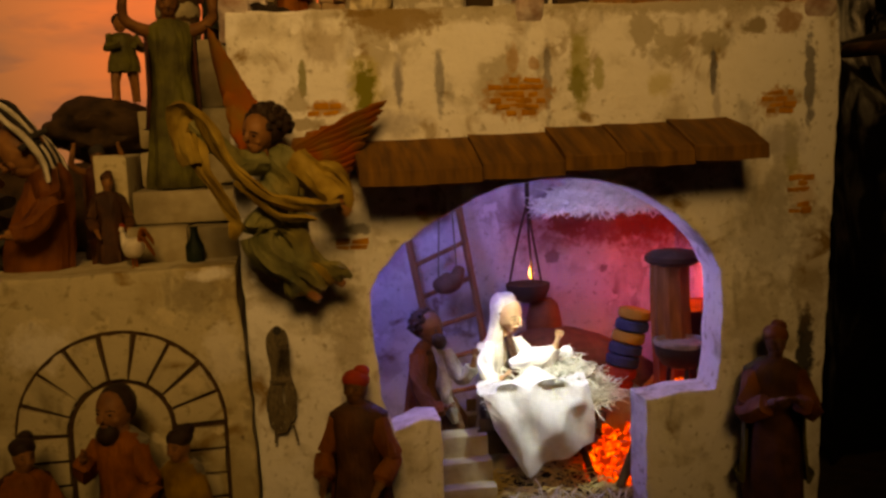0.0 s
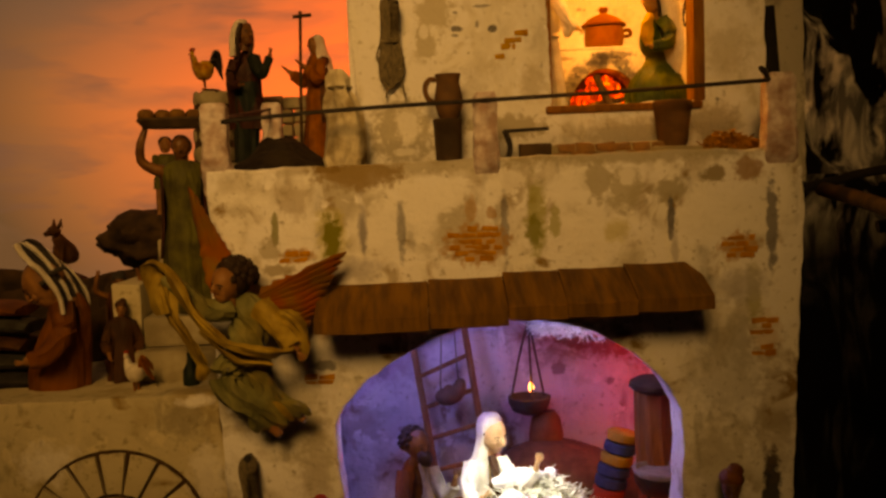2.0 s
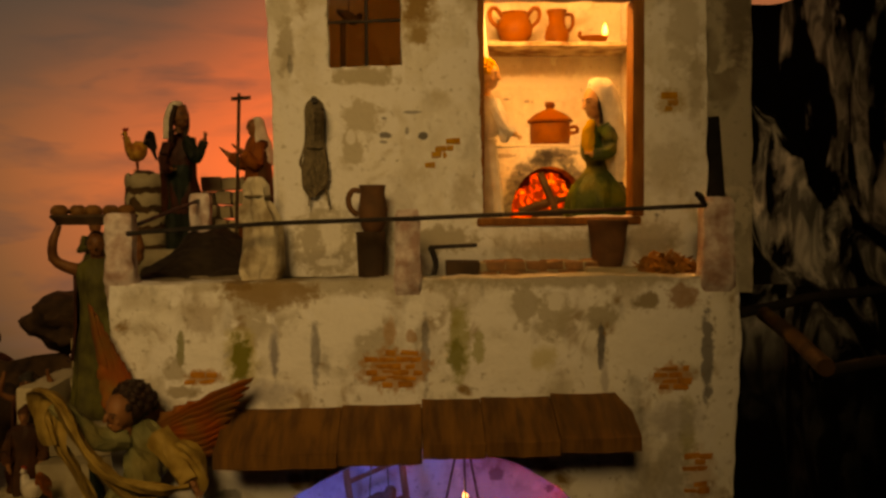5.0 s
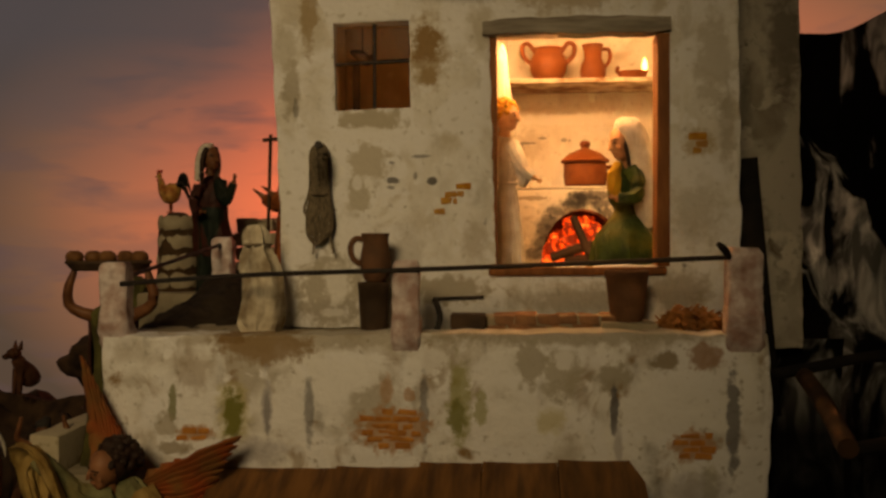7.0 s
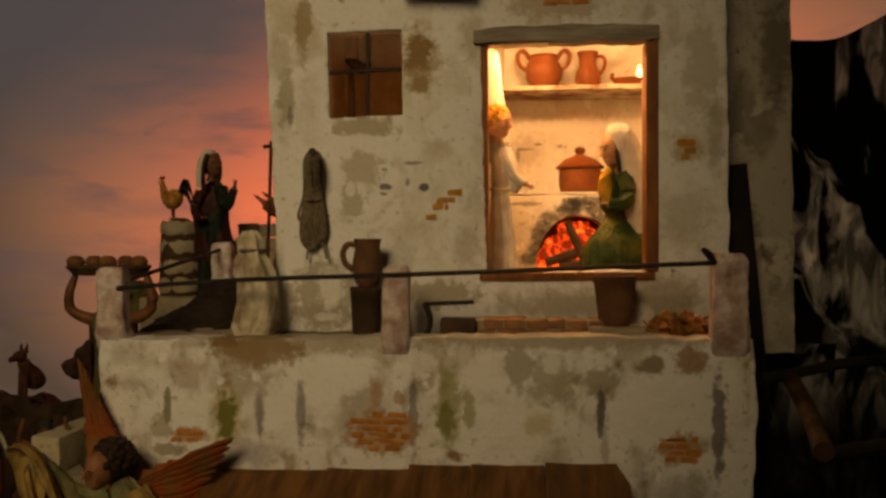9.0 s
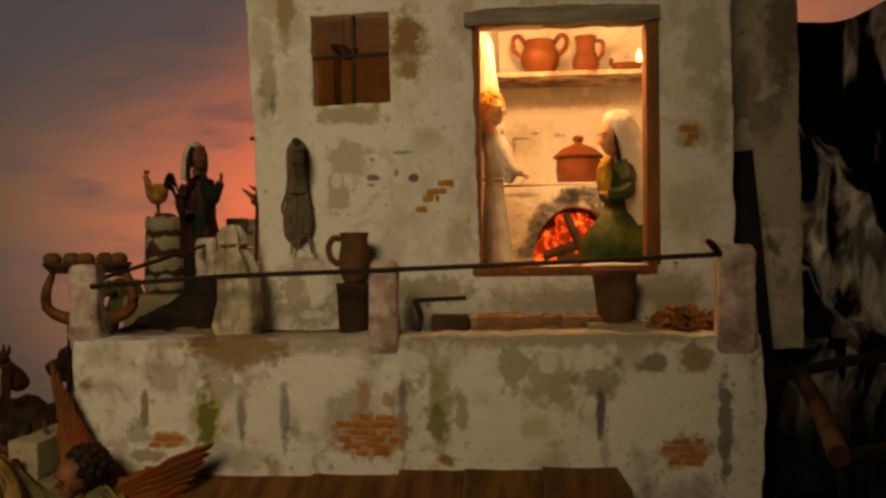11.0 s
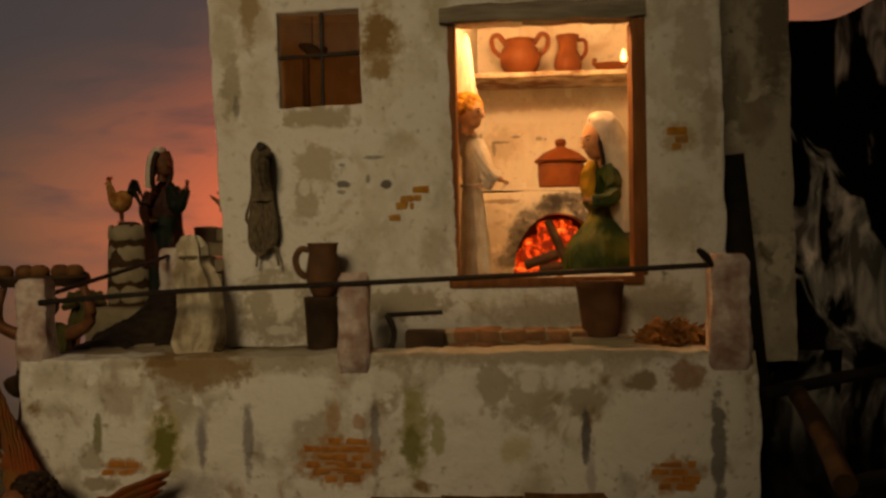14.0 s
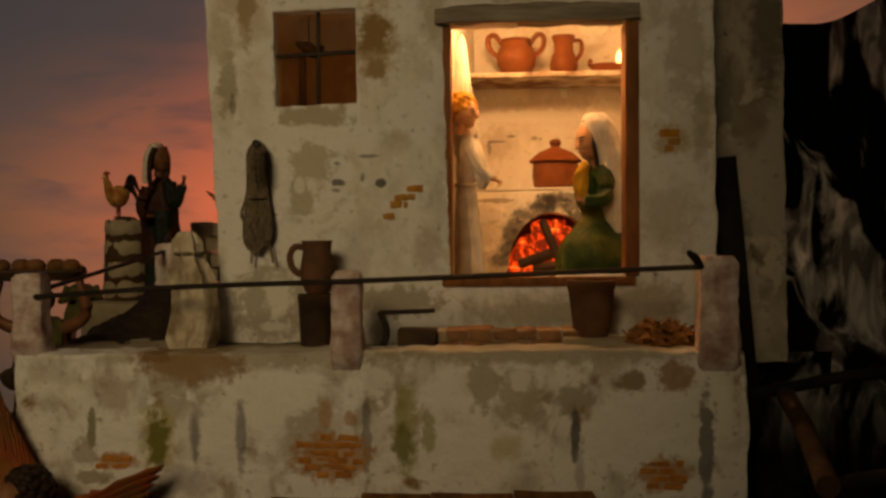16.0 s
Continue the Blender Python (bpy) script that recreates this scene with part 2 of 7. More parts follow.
GREY, BROWN, DARK = (0.25, 0.235, 0.2), (0.22, 0.13, 0.05), (0.05, 0.045, 0.04)
MOSS, PALE, BEIGE = (0.15, 0.15, 0.02), (0.80, 0.795, 0.78), (0.36, 0.31, 0.22)
RUST, SLATE, LILAC = (0.42, 0.22, 0.085), (0.11, 0.105, 0.11), (0.42, 0.40, 0.41)
facade_plaster = plaster("facade_plaster", (0.80, 0.795, 0.77), (0.50, 0.465, 0.40), (0.27, 0.17, 0.07), [
    (0.445, 0.617, 0.14, 0.011, BEIGE, 0.8), (0.19, 0.612, 0.13, 0.012, BEIGE, 0.7), (0.123, 0.603, 0.046, 0.016, (0.27, 0.17, 0.07), 0.85, 0.2), (0.088, 0.613, 0.016, 0.006, BROWN, 0.9, 0.15),
    (0.147, 0.533, 0.019, 0.033, PALE, 0.9, 0.1), (0.192, 0.560, 0.016, 0.034, PALE, 0.85, 0.12), (0.054, 0.541, 0.019, 0.019, PALE, 0.85, 0.15), (0.224, 0.575, 0.022, 0.016, PALE, 0.85, 0.15),
    (0.389, 0.528, 0.037, 0.027, PALE, 0.85, 0.15), (0.523, 0.545, 0.034, 0.030, PALE, 0.85, 0.15), (0.29, 0.59, 0.02, 0.014, PALE, 0.8, 0.15), (0.36, 0.575, 0.018, 0.022, PALE, 0.7, 0.15),
    (0.397, 0.588, 0.014, 0.024, (0.40, 0.36, 0.28), 0.85, 0.1), (0.428, 0.576, 0.018, 0.024, (0.42, 0.38, 0.29), 0.8, 0.1), (0.43, 0.59, 0.009, 0.010, PALE, 0.8, 0.1),
    (0.479, 0.574, 0.019, 0.012, (0.38, 0.34, 0.26), 0.9, 0.08), (0.530, 0.590, 0.015, 0.009, (0.25, 0.19, 0.11), 0.9, 0.1), (0.570, 0.595, 0.016, 0.012, (0.34, 0.2, 0.12), 0.85, 0.12),
    (0.089, 0.532, 0.015, 0.030, (0.5, 0.45, 0.18), 0.7, 0.3), (0.089, 0.532, 0.010, 0.023, MOSS, 0.95, 0.1), (0.025, 0.540, 0.004, 0.019, MOSS, 0.8, 0.15),
    (0.324, 0.547, 0.011, 0.040, (0.30, 0.29, 0.08), 0.75, 0.2), (0.322, 0.532, 0.008, 0.016, MOSS, 0.7, 0.15), (0.346, 0.541, 0.006, 0.018, (0.30, 0.29, 0.08), 0.7, 0.15), (0.417, 0.528, 0.012, 0.012, (0.52, 0.46, 0.2), 0.6),
    (0.125, 0.541, 0.005, 0.029, LILAC, 0.8, 0.2), (0.125, 0.535, 0.003, 0.022, SLATE, 0.5, 0.2), (0.169, 0.539, 0.0045, 0.031, SLATE, 0.65, 0.2), (0.288, 0.535, 0.0045, 0.033, SLATE, 0.65, 0.2),
    (0.480, 0.540, 0.004, 0.021, SLATE, 0.9, 0.1), (0.484, 0.505, 0.004, 0.02, LILAC, 0.7), (0.597, 0.530, 0.006, 0.047, SLATE, 0.8, 0.15), (0.111, 0.494, 0.032, 0.013, LILAC, 0.7),
    (0.048, 0.576, 0.016, 0.019, (0.36, 0.28, 0.2), 0.6), (0.018, 0.52, 0.012, 0.012, BEIGE, 0.7, 0.1), (0.027, 0.497, 0.018, 0.006, (0.22, 0.16, 0.07), 0.7, 0.1),
    (0.249, 0.560, 0.006, 0.013, RUST, 0.6, 0.2), (0.273, 0.553, 0.005, 0.007, RUST, 0.7, 0.15), (0.256, 0.519, 0.034, 0.021, RUST, 0.8, 0.12), (0.559, 0.505, 0.021, 0.014, RUST, 0.8, 0.12),
    (0.048, 0.513, 0.017, 0.008, RUST, 0.8, 0.12), (0.588, 0.400, 0.016, 0.022, RUST, 0.45), (0.575, 0.445, 0.008, 0.035, (0.3, 0.27, 0.08), 0.65), (0.56, 0.46, 0.03, 0.016, LILAC, 0.6),
    # the near-black strip paints in the dark of a narrow wall slot
    (0.594, 0.22, 0.010, 0.042, (0.02, 0.018, 0.015), 0.95, 0.1), (0.05, 0.40, 0.04, 0.03, PALE, 0.55), (0.545, 0.36, 0.04, 0.05, GREY, 0.4), (0.60, 0.31, 0.02, 0.06, BROWN, 0.4),
    (0.56, 0.40, 0.012, 0.04, (0.36, 0.33, 0.28), 0.6), (0.04, 0.33, 0.03, 0.05, (0.38, 0.33, 0.2), 0.5), (0.06, 0.27, 0.018, 0.05, BEIGE, 0.6), (0.075, 0.385, 0.012, 0.006, DARK, 0.7, 0.12), (0.53, 0.24, 0.03, 0.06, BEIGE, 0.5)])
house_plaster = plaster("house_plaster", (0.81, 0.805, 0.78), (0.67, 0.645, 0.585), (0.48, 0.41, 0.29), [
    (0.283, 0.925, 0.021, 0.036, (0.40, 0.30, 0.16), 0.8, 0.25), (0.283, 0.933, 0.015, 0.022, (0.25, 0.14, 0.04), 0.85, 0.15), (0.286, 0.897, 0.008, 0.010, (0.30, 0.19, 0.07), 0.7, 0.15),
    (0.148, 0.966, 0.009, 0.036, (0.32, 0.22, 0.09), 0.75, 0.2), (0.128, 0.884, 0.010, 0.028, BEIGE, 0.75, 0.2), (0.120, 0.93, 0.012, 0.03, (0.5, 0.46, 0.37), 0.7), (0.133, 0.862, 0.003, 0.012, DARK, 0.5, 0.15),
    (0.220, 0.849, 0.036, 0.012, (0.42, 0.37, 0.27), 0.9, 0.12), (0.213, 0.830, 0.030, 0.009, PALE, 0.9, 0.1), (0.216, 0.800, 0.022, 0.021, (0.50, 0.45, 0.35), 0.85, 0.1), (0.204, 0.764, 0.012, 0.021, (0.50, 0.46, 0.37), 0.9, 0.08),
    (0.204, 0.778, 0.005, 0.008, PALE, 0.9, 0.1), (0.191, 0.719, 0.022, 0.016, PALE, 0.9, 0.1), (0.172, 0.655, 0.036, 0.04, (0.40, 0.36, 0.28), 0.85, 0.15), (0.179, 0.664, 0.015, 0.020, (0.76, 0.75, 0.72), 0.95, 0.06), (0.177, 0.645, 0.006, 0.011, (0.76, 0.75, 0.72), 0.95, 0.06), (0.177, 0.631, 0.014, 0.005, (0.76, 0.75, 0.72), 0.95, 0.06),
    (0.244, 0.780, 0.008, 0.0035, DARK, 0.8, 0.12), (0.242, 0.772, 0.005, 0.002, DARK, 0.6, 0.12),
    (0.288, 0.779, 0.005, 0.004, DARK, 0.85, 0.12), (0.276, 0.807, 0.009, 0.002, DARK, 0.6, 0.15), (0.27, 0.785, 0.003, 0.005, DARK, 0.6, 0.12), (0.243, 0.80, 0.004, 0.002, DARK, 0.6, 0.12), (0.303, 0.657, 0.05, 0.014, (0.38, 0.33, 0.24), 0.85, 0.15),
    (0.336, 0.71, 0.012, 0.02, (0.5, 0.45, 0.36), 0.7), (0.345, 0.95, 0.012, 0.03, (0.48, 0.43, 0.33), 0.7), (0.44, 0.985, 0.05, 0.018, (0.40, 0.31, 0.18), 0.7, 0.2), (0.60, 0.91, 0.02, 0.05, (0.5, 0.46, 0.38), 0.7, 0.2),
    (0.615, 0.84, 0.008, 0.04, BEIGE, 0.6), (0.575, 0.78, 0.02, 0.02, PALE, 0.8, 0.12), (0.58, 0.74, 0.03, 0.03, (0.48, 0.44, 0.36), 0.6), (0.56, 0.655, 0.03, 0.022, (0.33, 0.27, 0.19), 0.7), (0.45, 0.645, 0.06, 0.018, (0.40, 0.34, 0.24), 0.7),
    (0.262, 0.70, 0.014, 0.03, (0.5, 0.46, 0.40), 0.5), (0.585, 0.818, 0.016, 0.013, (0.44, 0.33, 0.16), 0.7, 0.2)], 1.0, 0.45)
# Darker tone than the house plaster: shade of the set-back wall in its colour.
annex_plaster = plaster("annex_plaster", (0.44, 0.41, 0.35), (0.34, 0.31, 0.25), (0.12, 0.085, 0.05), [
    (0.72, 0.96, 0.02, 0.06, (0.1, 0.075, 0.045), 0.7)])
block_plaster = plaster("block_plaster", (0.50, 0.44, 0.31), (0.38, 0.31, 0.19), (0.26, 0.17, 0.07), [
    (-0.10, 0.318, 0.025, 0.02, (0.2, 0.16, 0.1), 0.6), (-0.085, 0.34, 0.02, 0.006, PALE, 0.8), (-0.27, 0.27, 0.03, 0.02, PALE, 0.6),
    (-0.075, 0.25, 0.02, 0.03, PALE, 0.5)])
room_plaster = plaster("kitchen_plaster", (0.74, 0.69, 0.6), (0.68, 0.61, 0.51), (0.42, 0.31, 0.19), [
    (0.45, 0.9, 0.07, 0.012, (0.55, 0.45, 0.33), 0.6), (0.405, 0.85, 0.02, 0.02, (0.36, 0.27, 0.17), 0.4), (0.40, 0.856, 0.013, 0.0018, DARK, 0.6, 0.12), (0.393, 0.848, 0.003, 0.008, DARK, 0.5, 0.12), (0.425, 0.863, 0.006, 0.0015, DARK, 0.6, 0.12), (0.46, 0.89, 0.09, 0.008, (0.78, 0.74, 0.66), 0.8, 0.1), (0.50, 0.87, 0.03, 0.008, (0.78, 0.74, 0.66), 0.7, 0.1), (0.455, 0.86, 0.004, 0.003, DARK, 0.5, 0.15)], 0.6, 0.25)
# dark and reddish patches, densest at the upper right
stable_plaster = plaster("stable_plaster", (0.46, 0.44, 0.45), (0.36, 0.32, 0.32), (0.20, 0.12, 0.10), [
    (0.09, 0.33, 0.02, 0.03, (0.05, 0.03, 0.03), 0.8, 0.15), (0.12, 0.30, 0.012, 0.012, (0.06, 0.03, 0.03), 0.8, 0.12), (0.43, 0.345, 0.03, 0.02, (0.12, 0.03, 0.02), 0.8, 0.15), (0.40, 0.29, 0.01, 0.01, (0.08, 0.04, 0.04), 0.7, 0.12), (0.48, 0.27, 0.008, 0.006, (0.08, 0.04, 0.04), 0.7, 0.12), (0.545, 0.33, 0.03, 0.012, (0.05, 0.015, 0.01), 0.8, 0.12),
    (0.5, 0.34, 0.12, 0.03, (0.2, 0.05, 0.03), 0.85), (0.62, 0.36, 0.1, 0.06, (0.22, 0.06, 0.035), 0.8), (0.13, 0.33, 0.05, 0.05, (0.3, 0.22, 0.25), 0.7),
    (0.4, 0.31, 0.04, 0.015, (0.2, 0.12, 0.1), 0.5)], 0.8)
stone_mat = mat("rough_stone", (0.40, 0.35, 0.25), (0.29, 0.24, 0.16), 0.9, 45, 10, (0.1, 0.075, 0.045), 0.6, 0.8)
post_mat = mat("pink_grey_plaster", (0.74, 0.66, 0.64), (0.46, 0.31, 0.27), 0.9, 75, 34, (0.16, 0.07, 0.045), 0.85, 1.0)
brick_mat = mat("fired_brick", (0.58, 0.26, 0.06), (0.42, 0.16, 0.035), 0.9, 90, 30, (0.2, 0.1, 0.04), 0.5, 0.7)
ochre_brick = mat("ochre_brick", (0.56, 0.28, 0.04), (0.40, 0.17, 0.025), 0.9, 90, 30, (0.45, 0.36, 0.2), 0.6, 0.7)
old_brick = mat("worn_brick", (0.31, 0.16, 0.08), (0.21, 0.11, 0.06), 0.92, 70, 24, (0.1, 0.07, 0.045), 0.6, 0.9)
joint_mat = mat("dark_mortar", (0.075, 0.042, 0.02), (0.045, 0.026, 0.013), 0.95, 70, 20, relief=0.8)
board_mat = mat("awning_board", (0.22, 0.10, 0.03), (0.10, 0.045, 0.016), 0.75, 26, 9, (0.05, 0.025, 0.012), 0.5, 0.7, stretch=(4, 0.6, 0.6))
wood_mat = mat("red_brown_wood", (0.30, 0.12, 0.04), (0.18, 0.065, 0.022), 0.65, 30, 9, (0.06, 0.025, 0.012), 0.5, 0.6, stretch=(4, 4, 0.7))
dark_wood = mat("dark_wood", (0.085, 0.05, 0.028), (0.045, 0.027, 0.016), 0.8, 35, 9, (0.02, 0.014, 0.01), 0.5, 0.6)
grey_wood = mat("weathered_lintel_wood", (0.40, 0.36, 0.30), (0.22, 0.19, 0.15), 0.85, 30, 10, (0.07, 0.05, 0.03), 0.5, 0.8, stretch=(0.6, 4, 4))
pole_mat = mat("bark_stripped_pole", (0.075, 0.038, 0.016), (0.03, 0.016, 0.008), 0.8, 30, 9, (0.05, 0.03, 0.015), 0.5, 0.6)
iron_mat = mat("black_iron", (0.022, 0.019, 0.018), (0.035, 0.028, 0.024), 0.55, 80, 20, (0.06, 0.03, 0.015), 0.3, 0.5, metal=0.6)
clay_mat = mat("terracotta", (0.22, 0.064, 0.017), (0.15, 0.04, 0.011), 0.6, 50, 18, (0.2, 0.075, 0.03), 0.5, 0.35)
old_clay = mat("dull_clay", (0.17, 0.08, 0.04), (0.11, 0.052, 0.027), 0.8, 60, 20, (0.07, 0.045, 0.025), 0.6, 0.5)
sack_mat = mat("sackcloth", (0.68, 0.62, 0.49), (0.46, 0.38, 0.26), 0.95, 60, 30, (0.14, 0.09, 0.05), 0.8, 0.9, folds=0.006)
rope_mat = mat("hemp_rope", (0.24, 0.19, 0.125), (0.10, 0.08, 0.052), 0.95, 160, 30, (0.06, 0.05, 0.03), 0.5, 0.9)
cloth_mat = mat("white_linen", (0.78, 0.78, 0.78), (0.70, 0.70, 0.70), 0.9, 140, 14, (0.5, 0.48, 0.45), 0.3, 0.5)
shelf_mat = mat("pale_worn_wood", (0.72, 0.62, 0.48), (0.17, 0.075, 0.028), 0.75, 40, 12, (0.14, 0.06, 0.03), 0.5, 0.6)
straw_mat = mat("straw", (0.55, 0.43, 0.22), (0.40, 0.30, 0.13), 0.85, 60, 20, (0.2, 0.13, 0.05), 0.4, 0.4)
pale_straw = mat("bleached_hay", (0.74, 0.73, 0.62), (0.6, 0.6, 0.46), 0.85, 60, 20, (0.3, 0.3, 0.2), 0.4, 0.4)
chip_mat = mat("wood_chips", (0.38, 0.17, 0.05), (0.22, 0.095, 0.03), 0.8, 60, 25, (0.08, 0.04, 0.02), 0.6, 0.5)
earth_mat = mat("earth_ground", (0.07, 0.045, 0.026), (0.04, 0.026, 0.016), 0.95, 40, 6, (0.03, 0.02, 0.014), 0.6, 1.0)
burlap_mat = mat("brown_burlap", (0.040, 0.027, 0.018), (0.016, 0.011, 0.007), 0.95, 90, 15, (0.05, 0.035, 0.02), 0.5, 0.8)
hide_mat = mat("ox_hide", (0.20, 0.075, 0.035), (0.12, 0.045, 0.02), 0.8, 60, 12, (0.05, 0.02, 0.01), 0.5, 0.5)
boulder_mat = mat("brown_boulder", (0.075, 0.042, 0.022), (0.02, 0.012, 0.008), 0.95, 30, 9, (0.03, 0.02, 0.014), 0.6, 1.0)
blue_paint = mat("blue_wool", (0.035, 0.05, 0.13), (0.02, 0.03, 0.08), 0.9)
yellow_paint = mat("yellow_wool", (0.42, 0.22, 0.035), (0.3, 0.15, 0.025), 0.9)
red_paint = mat("red_paint", (0.42, 0.045, 0.03), (0.30, 0.03, 0.02), 0.7)
bread_mat = mat("bread_crust", (0.22, 0.10, 0.035), (0.13, 0.055, 0.02), 0.7)
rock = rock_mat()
sky = sky_mat()
ember = glow("glowing_embers", (0.16, 0.008, 0.001), (0.95, 0.055, 0.006), (1.0, 0.26, 0.03), 1.7, 95)
flame = flame_mat("candle_flame", (1.0, 0.42, 0.12), 7)

# painted figures
skin = mat("painted_skin", (0.34, 0.155, 0.075), (0.22, 0.09, 0.04), 0.5, 70, 30, (0.10, 0.035, 0.018), 0.6, 0.2)
brown_skin = mat("tanned_painted_skin", (0.20, 0.085, 0.035), (0.11, 0.042, 0.018), 0.5, 70, 30, (0.05, 0.018, 0.009), 0.6, 0.2)
pale_skin = mat("pale_painted_skin", (0.62, 0.36, 0.2), (0.48, 0.24, 0.12), 0.5, 70, 30, (0.28, 0.11, 0.05), 0.5, 0.2)
hair = mat("dark_painted_hair", (0.04, 0.02, 0.012), (0.018, 0.009, 0.006), 0.6, 120, 30, folds=0.002)
gold_hair = mat("golden_painted_hair", (0.66, 0.36, 0.05), (0.36, 0.15, 0.02), 0.6, 130, 40, (0.2, 0.08, 0.015), 0.6, 0.6)
white_robe = mat("white_painted_robe", (0.74, 0.70, 0.62), (0.58, 0.52, 0.43), 0.65, 60, 22, (0.30, 0.21, 0.13), 0.5, 0.3, folds=0.004)
green_robe = mat("green_painted_robe", (0.045, 0.075, 0.012), (0.014, 0.03, 0.006), 0.55, 45, 24, (0.20, 0.16, 0.02), 0.7, 0.3, folds=0.005)
dark_green = mat("dark_green_painted_robe", (0.007, 0.019, 0.010), (0.003, 0.007, 0.005), 0.6, 50, 20, folds=0.004)
brown_robe = mat("brown_painted_robe", (0.11, 0.042, 0.018), (0.05, 0.018, 0.008), 0.65, 50, 20, (0.02, 0.01, 0.006), 0.7, folds=0.005)
ochre_robe = mat("ochre_painted_robe", (0.36, 0.20, 0.04), (0.19, 0.095, 0.02), 0.65, 50, 20, (0.07, 0.035, 0.012), 0.7, folds=0.005)
olive_robe = mat("olive_painted_robe", (0.11, 0.105, 0.03), (0.055, 0.05, 0.016), 0.65, 50, 20, (0.025, 0.016, 0.008), 0.7, folds=0.005)
maroon_robe = mat("maroon_painted_robe", (0.065, 0.016, 0.009), (0.028, 0.008, 0.005), 0.65, 50, 20, (0.015, 0.006, 0.004), 0.6, folds=0.005)
orange_robe = mat("orange_painted_robe", (0.34, 0.10, 0.025), (0.19, 0.05, 0.013), 0.65, 50, 20, (0.06, 0.022, 0.01), 0.7, folds=0.005)
grey_robe = mat("grey_painted_robe", (0.34, 0.31, 0.26), (0.17, 0.15, 0.12), 0.65, 50, 20, (0.06, 0.045, 0.03), 0.7, folds=0.005)
gold_paint = mat("golden_yellow_paint", (0.62, 0.36, 0.03), (0.42, 0.22, 0.02), 0.55, 60, 24, (0.2, 0.12, 0.02), 0.5, folds=0.002)
wing_mat = mat("red_ochre_wing", (0.36, 0.075, 0.018), (0.24, 0.12, 0.035), 0.7, 34, 14, (0.10, 0.04, 0.015), 0.6, 0.6)
angel_robe = mat("olive_gold_robe", (0.24, 0.23, 0.11), (0.11, 0.115, 0.05), 0.7, 45, 20, (0.34, 0.25, 0.09), 0.6, 0.3, folds=0.005)
gold_cloth = mat("ochre_banner_paint", (0.44, 0.30, 0.10), (0.26, 0.16, 0.045), 0.7, 50, 22, (0.12, 0.07, 0.025), 0.7, 0.3, folds=0.004)
rust_robe = mat("rust_painted_robe", (0.25, 0.075, 0.022), (0.13, 0.035, 0.012), 0.65, 30, 14, (0.04, 0.014, 0.007), 0.7, folds=0.005)
black_wood = mat("near_black_wood", (0.014, 0.012, 0.011), (0.008, 0.007, 0.007), 0.85)
black_stripe = mat("black_painted_cloth", (0.02, 0.018, 0.017), (0.03, 0.027, 0.025), 0.8)


# ---- mesh helpers ----
def mesh_of(name, bm, mats, smooth=True):
    bmesh.ops.recalc_face_normals(bm, faces=bm.faces)
    me = bpy.data.meshes.new(name)
    for f in bm.faces:
        f.smooth = smooth
    bm.to_mesh(me)
    bm.free()
    for m in mats if isinstance(mats, (list, tuple)) else (mats,):
        me.materials.append(m)
    if smooth:
        me.set_sharp_from_angle(angle=radians(42))
    return me


def part(name, bm, material, parent=None, label="", smooth=True):
    ob = new(name, mesh_of(name, bm, material, smooth))
    if parent:
        ob.parent = parent
    return tagged(ob, label)


def thing(name, label, category, place=(0, 0, 0), rz=0, group="", kind=""):
    ob = new(name)
    ob.empty_display_size = 0.01
    ob.matrix_world = pose(*place, 0, 0, rz)
    return tagged(ob, label, category, group, kind)


def structure(name, bm, material, label, category):
    return tagged(part(name, bm, material), label, category, "", "structure")


def box(bm, x0, x1, y0, y1, z0, z1, bevel=0.0, mi=0, jitter=0.0):
    vs = [bm.verts.new((x, y, z)) for x in (x0, x1) for y in (y0, y1) for z in (z0, z1)]
    fs = [bm.faces.new([vs[i] for i in q]) for q in ((0, 1, 3, 2), (4, 6, 7, 5), (0, 4, 5, 1), (2, 3, 7, 6), (0, 2, 6, 4), (1, 5, 7, 3))]
    for f in fs:
        f.material_index = mi
    if jitter:
        for v in vs:
            v.co += Vector([random.uniform(-jitter, jitter) for _ in range(3)])
    if bevel:
        r = bmesh.ops.bevel(bm, geom=list({e for f in fs for e in f.edges}), offset=bevel, segments=2, affect="EDGES", profile=0.6)
        for f in r["faces"]:
            f.material_index = mi
    return vs


def ring(bm, c, rx, ry, n=18, fold=0.0, k=8, ph=0.0, m=None):
    out = []
    for i in range(n):
        a = 2 * math.pi * i / n
        r = 1 + fold * math.sin(k * a + ph) + 0.4 * fold * math.sin((2 * k + 1) * a + 2 * ph)
        p = Vector((rx * r * math.cos(a), ry * r * math.sin(a), 0))
        if m is not None:
            p = m @ p
        out.append(bm.verts.new(Vector(c) + p))
    return out


def loft(bm, rings, mi=0, caps=True, closed=True):
    for a, b in zip(rings, rings[1:]):
        n = len(a)
        for i in range(n if closed else n - 1):
            f = bm.faces.new((a[i], a[(i + 1) % n], b[(i + 1) % n], b[i]))
            f.material_index = mi
    if caps:
        for r in (rings[0], rings[-1]):
            f = bm.faces.new(r)
            f.material_index = mi


def lathe(bm, profile, c=(0, 0, 0), n=24, mi=0, wob=0.0, caps=True):
    loft(bm, [ring(bm, (c[0], c[1], c[2] + z), r, r, n, wob, 3, z * 90) for r, z in profile], mi, caps)


